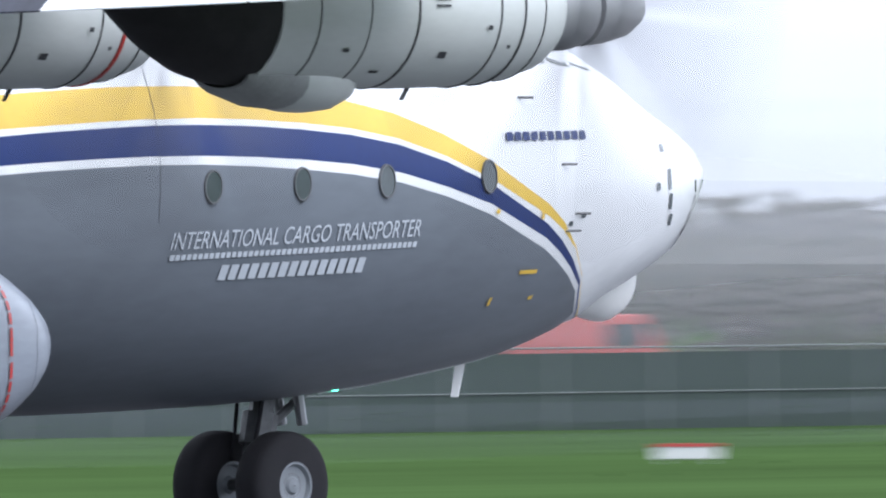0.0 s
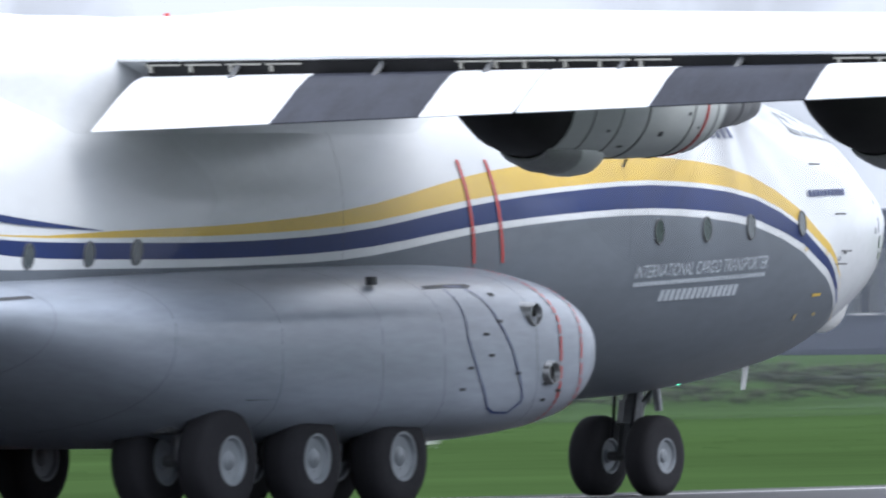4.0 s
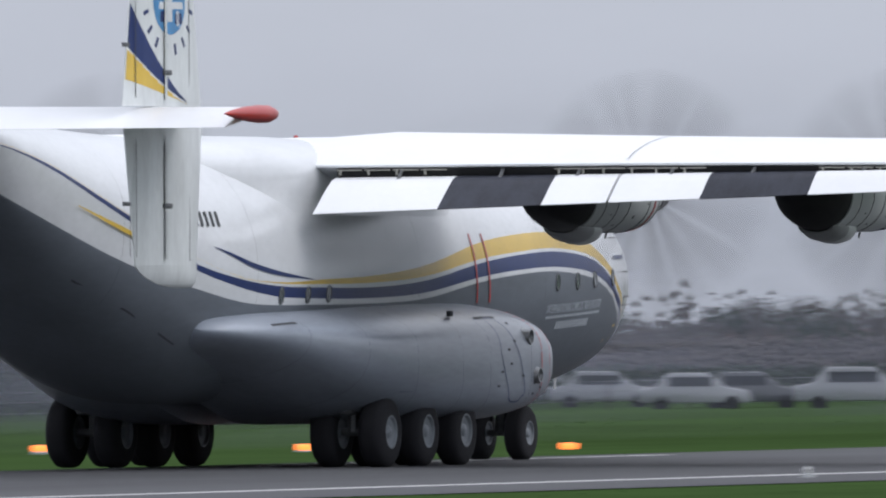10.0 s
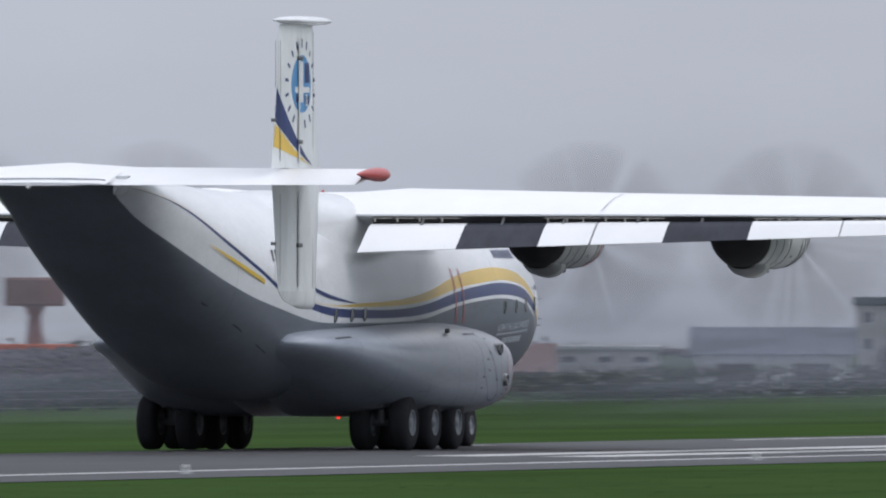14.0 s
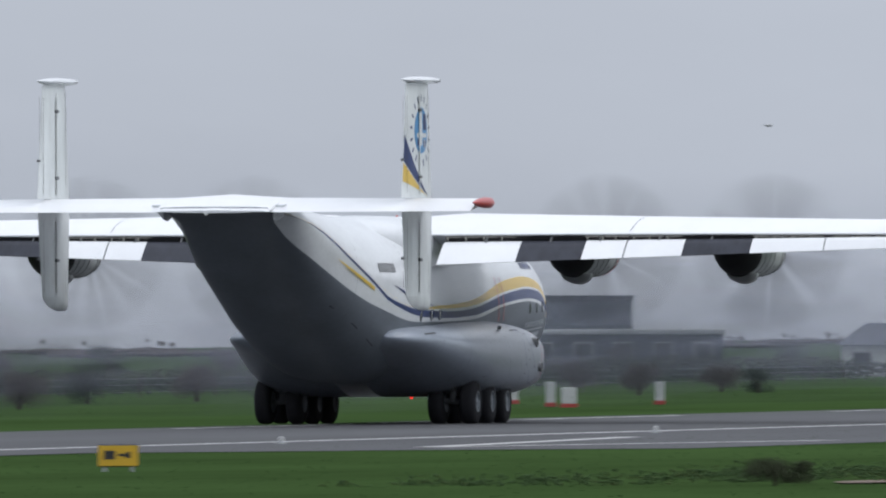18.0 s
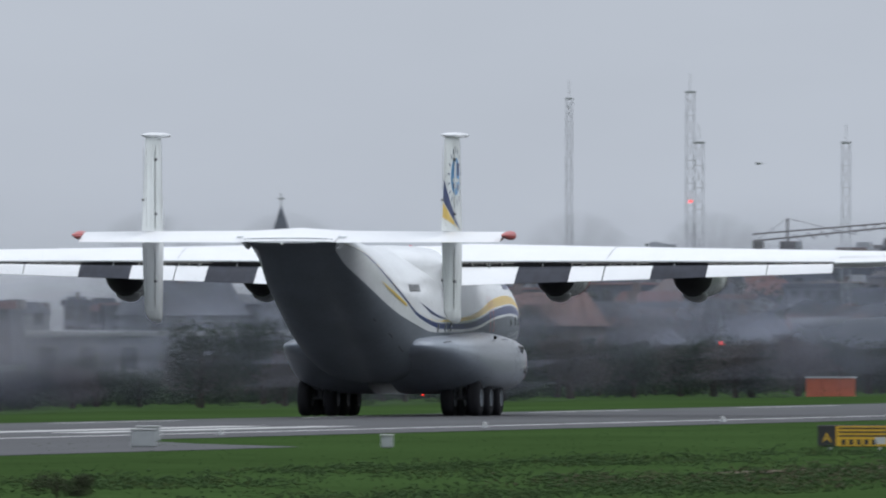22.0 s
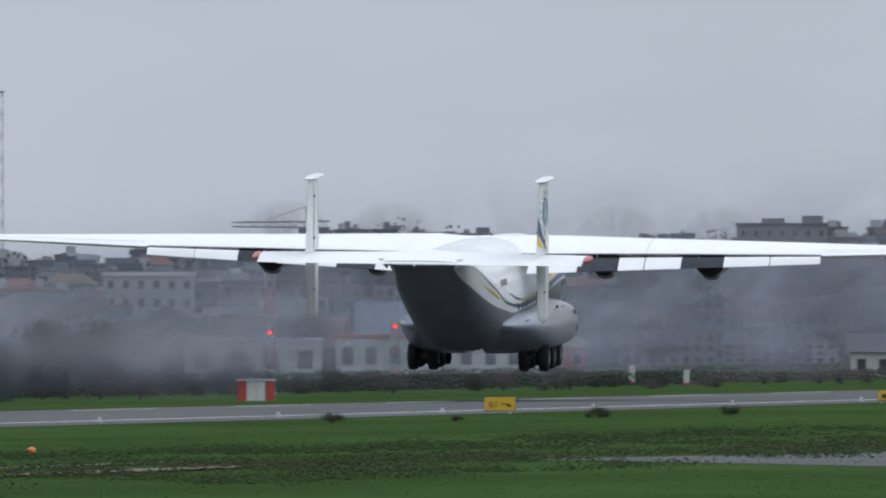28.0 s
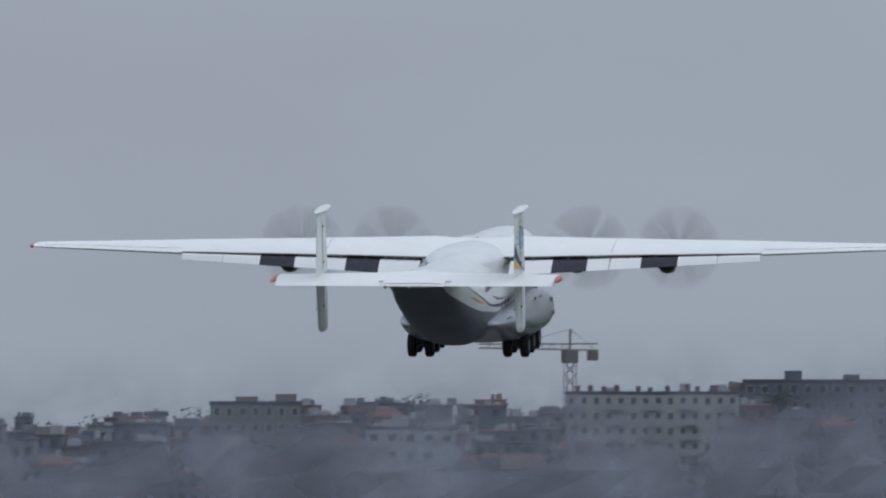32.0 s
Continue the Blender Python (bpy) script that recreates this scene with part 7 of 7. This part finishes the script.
def ribbon(x0, x1, y0, drift, low, high, mat, dense=1.0):
    """A curtain of smoke along the wake from x0 back to x1, thin at both ends and towards its upper edge."""
    n, rows = 60, np.linspace(0, 1, 9)
    bm = bmesh.new()
    uv = bm.loops.layers.uv.new("map")
    grid_ = []
    for v in rows:
        line_ = []
        for i in range(n + 1):
            u = i / n
            x = x0 + (x1 - x0) * u
            top = high * (0.8 + 0.12 * math.sin(0.11 * x + y0) + 0.08 * math.sin(0.27 * x))
            line_.append(bm.verts.new((x, y0 + drift * u, low + (top - low) * v)))
        grid_.append(line_)
    for j in range(8):
        for i in range(n):
            f_ = bm.faces.new((grid_[j][i], grid_[j][i + 1], grid_[j + 1][i + 1], grid_[j + 1][i]))
            for lp, (p, q) in zip(f_.loops, ((i, j), (i + 1, j), (i + 1, j + 1), (i, j + 1))):
                u, v = p / n, rows[q]
                lp[uv].uv = (dense * min(u * 5, 1) * min((1 - u) * 3, 1) * min(v * 4, 1), v)
    part("wisp", bm, mat, haze)


ribbon(-6, -120, 6.8, 5, 1.6, 9.0, WASH)
ribbon(-8, -110, 10.5, 5, 0.2, 6.5, DUSK)
ribbon(-4, -110, 14.0, 6, 1.6, 9.5, WASH)


# ---- the near field ----
sheet("taxiway", [[(845, 40), (1300, 40)], [(905, 100), (1250, 100)], [(947, 120.3), (1130, 120.3)], [(968, 132), (1034, 131.5)], [(978, 138), (981, 138)]], ASPHALT, 0.015, "grey asphalt taxiway across the grass", "taxiway")
stub = sheet("taxiway_stub", [[(845, 184), (965, 184)], [(838, 192), (985, 192)], [(825, 199.6), (1010, 199.6)]], ASPHALT, 0.016, "short asphalt apron at the runway's side", "taxiway")


def ground_line(x0, y0, x1, y1, w, parent):
    d = Vector((x1 - x0, y1 - y0)).normalized()
    nx, ny = -d.y * w / 2, d.x * w / 2
    bm = bmesh.new()
    bm.faces.new([bm.verts.new((x, y, ground_z(y) + 0.03)) for x, y in ((x0 + nx, y0 + ny), (x0 - nx, y0 - ny), (x1 - nx, y1 - ny), (x1 + nx, y1 + ny))])
    return part("painted_line", tidy(bm), MARKING, parent, smooth=False)


ground_line(850, 194, 905, 199, 0.9, stub)
ground_line(850, 194, 885, 187.5, 0.9, stub)


def sign(name, label, x, y, w, h, panels, az):
    """A guidance sign on two feet: rows of panel width share, paint and marks."""
    s_ = thing(name, label, "sign", Matrix.Translation((x, y, 0)) @ Matrix.Rotation(-radians(az), 4, "Z"))
    part("case", bevelled(boxes((-w / 2, 0, 0.14, w / 2, 0.22, h)), 0.03, 1), SIGN_BLACK, s_, smooth=False)
    for px in (-w / 3, w / 3):
        part("foot", boxes((px - 0.06, 0.05, 0, px + 0.06, 0.17, 0.14)), GALV, s_, smooth=False)
    u = -w / 2
    for width, mat in panels:
        part("face", boxes((u + 0.02, -0.012, 0.17, u + width - 0.02, 0, h - 0.03)), mat, s_, smooth=False)
        u += width
    return s_


def mark(parent, x0, z0, x1, z1, mat):
    part("mark", boxes((x0, -0.02, z0, x1, -0.013, z1)), mat, parent, smooth=False)


def sign_text(parent, text, x, z, size, mat):
    cu = bpy.data.curves.new("legend", "FONT")
    cu.body, cu.size, cu.extrude = text, size, 0.003
    tmp = bpy.data.objects.new("legend", cu)
    me = bpy.data.meshes.new_from_object(tmp)
    bpy.data.objects.remove(tmp)
    me.materials.append(mat)
    return share("legend", me, parent, Matrix.Translation((x, -0.018, z)) @ Matrix.Rotation(radians(90), 4, "X"))


SIGN_YELLOW = material("sign_yellow", (0.60, 0.36, 0.02), 0.5, vary=0.06, scale=2.0)
SIGN_BLACK = material("sign_black", (0.02, 0.02, 0.022), 0.5, vary=0.15, scale=2.0)
s1 = sign("guidance_sign", "yellow guidance sign with black marks beside the runway", 746, 179.5, 1.2, 0.8, [(1.2, SIGN_YELLOW)], 76.47)
mark(s1, -0.42, 0.36, -0.1, 0.62, SIGN_BLACK), mark(s1, -0.02, 0.45, 0.3, 0.53, SIGN_BLACK), mark(s1, 0.22, 0.40, 0.36, 0.58, SIGN_BLACK)
s1 = sign("guidance_sign", "black and yellow striped runway exit sign in the grass", 949, 160.2, 2.75, 0.95, [(0.65, SIGN_BLACK), (2.1, SIGN_YELLOW)], 80.42)
sign_text(s1, "A", -1.2, 0.32, 0.5, SIGN_YELLOW)
for i in range(3):
    mark(s1, -0.6, 0.80 - 0.14 * i, 1.25, 0.86 - 0.14 * i, SIGN_BLACK)
for i in range(5):
    mark(s1, -0.5 + 0.28 * i, 0.22, -0.34 + 0.28 * i, 0.42, SIGN_BLACK)
mark(s1, 0.75, 0.25, 1.15, 0.5, WALL_WHITE)
s1 = sign("guidance_sign", "yellow guidance sign at the runway edge", 1400, 199.0, 1.7, 0.92, [(1.7, SIGN_YELLOW)], 81.9)
sign_text(s1, "B1", -0.6, 0.33, 0.5, SIGN_BLACK)
mark(s1, 0.1, 0.5, 0.5, 0.56, SIGN_BLACK), mark(s1, 0.4, 0.38, 0.62, 0.5, SIGN_BLACK)
s1 = sign("guidance_sign", "small yellow guidance sign farther along the runway", 1560, 198.0, 1.5, 0.8, [(1.5, SIGN_YELLOW)], 82.75)
mark(s1, -0.5, 0.3, 0.1, 0.55, SIGN_BLACK)
# pale louvred cabinet, small boxes, an orange lamp
cab = thing("sign_back", "pale grey ribbed back of a guidance sign", "sign", Matrix.Translation((951.5, 156.2, 0)) @ Matrix.Rotation(-radians(80.68), 4, "Z"))
part("case", bevelled(boxes((-0.95, 0, 0.1, 0.95, 0.3, 0.92)), 0.03, 1), GALV, cab, smooth=False)
for i in range(4):
    part("rib", boxes((-0.93 + 0.6 * i, -0.06, 0.1, -0.85 + 0.6 * i, 0, 0.92)), WALL_WHITE, cab, smooth=False)
part("cover", boxes((-0.97, -0.08, 0.86, 0.97, 0.3, 0.95)), WALL_WHITE, cab, smooth=False)
for x, y, w, h in ((957, 188.5, 0.95, 0.68), (996, 196, 0.9, 0.6), (953, 178.5, 0.45, 0.5)):
    c = thing("junction_box", "pale grey field junction box on the grass", "box", Matrix.Translation((x, y, 0)) @ Matrix.Rotation(-radians(79), 4, "Z"), "junction boxes")
    part("body", bevelled(boxes((-w / 2, 0, 0.05, w / 2, 0.5, h)), 0.04, 1), GALV, c, smooth=False)
    part("lid", bevelled(boxes((-w / 2 - 0.04, -0.04, h, w / 2 + 0.04, 0.54, h + 0.05)), 0.02, 1), WALL_WHITE, c, smooth=False)
c = thing("taxiway_lamp", "orange lamp on a short stake in the grass", "lamp", Matrix.Translation((972, 156, 0)))
part("stake", rod((0, 0, 0), (0, 0, 0.2), 0.03, seg=6), GALV, c)
part("globe", tidy(turned([(0.2, 0.06), (0.26, 0.15), (0.38, 0.15), (0.45, 0.05)], 12, "z")), material("orange_lamp_plastic", (0.7, 0.2, 0.04), 0.4), c)
# runway edge lights
for i in range(34):
    c = thing("edge_light", "low white runway edge light", "lamp", Matrix.Translation((330 + 60 * i, 203.6, 0.02)), "runway edge lights")
    part("base", tidy(turned([(0, 0.14), (0.08, 0.12), (0.1, 0.06)], 10, "z")), GALV, c)
    part("lens", tidy(turned([(0.1, 0.07), (0.2, 0.08), (0.26, 0.03)], 10, "z")), WALL_WHITE, c)


def weeds(name, label, n, xr, yr, size, mat, patchy=True, bunch=1):
    """Tufts of coarse growth spread over a stretch of the field."""
    x, y = rng.uniform(*xr, n), rng.uniform(*yr, n)
    if patchy:
        keep = (np.sin(x * 0.043 + 2 * np.sin(y * 0.21)) + np.sin(y * 0.33 + 1.5 * np.sin(x * 0.019)) + np.sin(x * 0.13 - y * 0.4)) > rng.uniform(-1.4, 2.2, n)
        x, y = x[keep], y[keep]
    if bunch > 1:
        # each place becomes a bunch of leaves, highest in its middle
        a, b = rng.normal(0, 1, (2, len(x), bunch))
        wide = rng.uniform(0.15, 0.6, (len(x), 1))
        hill = np.exp(-0.5 * (a * a + b * b)) * wide * rng.uniform(0, 0.75, a.shape)
        x, y, lift = (x[:, None] + a * wide).ravel(), (y[:, None] + b * wide).ravel(), hill.ravel()
    n = len(x)
    h = rng.uniform(0.35, 1.0, n) * size
    c = np.stack([x, y, (lift if bunch > 1 else 0) + h * 0.35], 1)
    s = np.stack([h * rng.uniform(0.5, 1.2, n), h * 0.6, h * 0.6], 1)
    ob = new(name, clump_mesh(name, c, s, mat))
    return tagged(ob, label, "weeds", kind="stuff")


weeds("weeds", "rough dark weeds in the grass", 7800, (690, 1230), (126, 160), 0.085, WEEDS, True, 16)
weeds("weeds", "pale dry grass tufts", 2600, (690, 1250), (124, 160), 0.07, material("dry_grass", (0.06, 0.082, 0.034), 1.0, vary=0.3, spec=0.0, per_piece=0.3), True, 12)
weeds("weeds", "brown dead weeds in the rough grass", 1700, (760, 1080), (128, 143), 0.075, material("dead_weeds", (0.08, 0.075, 0.05), 1.0, vary=0.3, spec=0.0, per_piece=0.3), True, 14)
weeds("grass_tufts", "short green grass tufts", 16000, (480, 1500), (100, 198), 0.05, material("grass_tuft_green", (0.036, 0.071, 0.025), 1.0, vary=0.3, spec=0.0, per_piece=0.15), False)
weeds("grass_tufts", "grass tufts beyond the runway", 7000, (240, 1700), (256, 320), 0.06, material("grass_tuft_far", (0.036, 0.07, 0.024), 1.0, vary=0.3, spec=0.0, per_piece=0.15), False)
for x, y, h in ((693, 148.4, 0.95), (700, 146, 0.7), (713.5, 143, 0.95), (713.3, 153, 0.8), (1278, 190, 0.7), (1338, 185, 0.8), (1367, 182, 0.7), (1300, 187, 0.4)):
    tr, cr = TREES["bush"][rng.randint(3)]
    b = thing("bush", "low dark weed bush in the mown grass", "bush", Matrix.Translation((x, y, 0)) @ Matrix.Rotation(rng.uniform(0, 6), 4, "Z") @ Matrix.Diagonal((h * 1.5, h * 1.5, h * 0.8, 1)), "weed bushes")
    share("stem", tr, b), share("leaves", cr, b)
for x, y, w, d in ((707, 147.5, 9, 1.6), (931, 147.3, 26, 1.0), (900, 141, 40, 1.4), (845, 143, 30, 1.2)):
    bm = bmesh.new()
    ring = [(x + w * math.cos(a) * rng.uniform(0.7, 1.1), y + d * math.sin(a) * rng.uniform(0.7, 1.1), 0.03) for a in [2 * math.pi * k / 18 for k in range(18)]]
    bm.faces.new([bm.verts.new(p) for p in ring])
    tagged(part("earth_patch", bm, EARTH, None, "bare brown earth in the grass", smooth=False), category="earth", kind="structure")


# ---- two birds high over the far field ----
FEATHER = material("grey_feathers", (0.36, 0.37, 0.38), 0.8, vary=0.3, scale=8.0)


def bird(label):
    b = thing("bird", label, "bird", group="birds over the field")
    b.scale = (0.7, 0.7, 0.7)
    part("body", tidy(turned([(-0.2, 0.01), (-0.12, 0.045), (0.0, 0.06), (0.1, 0.05), (0.16, 0.035), (0.2, 0.01)], 10, "x")), FEATHER, b)
    part("tail", tidy(skin([[(-0.16, -0.03, 0.01), (-0.16, 0.03, 0.01), (-0.16, 0.03, 0.0), (-0.16, -0.03, 0.0)], [(-0.3, -0.06, 0.008), (-0.3, 0.06, 0.008), (-0.3, 0.06, 0.0), (-0.3, -0.06, 0.0)]])), FEATHER, b)
    for q in (-1, 1):
        part("wing", tidy(skin([[(x0, q * y, z + 0.006), (x1, q * y, z), (x0, q * y, z - 0.006)] for y, x0, x1, z in ((0.03, -0.06, 0.08, 0.02), (0.22, -0.05, 0.07, 0.07), (0.42, -0.1, -0.04, 0.04))])), FEATHER, b)
    return b


birds = [(bird("grey bird gliding far over the field"), 1), (bird("grey bird hovering over the town"), -1)]


# ---- what moves ----
def attitude(row):
    t, x, z, dy, pitch, bank, head = row
    m = Matrix.Translation((x, TRACK + dy, z)) @ Matrix.Rotation(radians(head), 4, "Z") @ Matrix.Rotation(radians(bank), 4, "X") @ Matrix.Rotation(-radians(pitch), 4, "Y")
    return t, m


def motions():
    walk(plane, [attitude(r) for r in FLIGHT])
    # the haze keeps to the ground, and is left behind once the aircraft climbs away
    trail = [(t, m.translation) for t, m in [attitude(r) for r in FLIGHT]]
    left = at([(t, p.x) for t, p in trail], 28.5)
    walk(haze, [(t, Matrix.Translation((p.x if p.x < left else left + 0.4 * (p.x - left), p.y, min(p.z, trail[0][1].z)))) for t, p in trail])
    for (gull, way), rows in zip(birds, ([(0, 76.4, 0.28), (16, 77.5, 0.33), (18.5, 77.99, 0.343), (21.5, 78.374, 0.384), (32, 79.6, 0.5)], [(0, 80.5, 0.36), (21.5, 80.21, 0.30), (24, 80.19, 0.29), (32, 80.05, 0.26)])):
        walk(gull, [(t, Matrix.Translation(land(az, 900, EYE_Z + 900 * math.tan(radians(el)))) @ Matrix.Rotation(radians(-65 * way), 4, "Z")) for t, az, el in rows])
    steps = [i / FPS for i in range(32 * FPS + 1)]
    for hub, x, y, z, turn, start in spinning:
        walk(hub, [(t, Matrix.Translation((x, y, z)) @ Matrix.Rotation(radians(start + turn * 76.0 * i), 4, "X")) for i, t in enumerate(steps)])
    # the blades turn on while the hub turns, so that each sweeps most of a quarter while the shutter is open
    for blade, turn in blades:
        walk(blade, [(t, Matrix.Rotation(radians(turn * 72.0 * i), 4, "X")) for i, t in enumerate(steps)])
    # the wheels roll with the ground speed, as far as the eye can tell them from a blur
    for tyre, x, y, r in wheels:
        rows, angle = [], 0.0
        for i, t in enumerate(steps):
            v = at([(0, 33), (32, 70)], t)
            angle += min(v / FPS / r, radians(84))
            rows.append((t, Matrix.Translation((x, y, r)) @ Matrix.Rotation(angle, 4, "Y")))
        walk(tyre, rows)


motions()
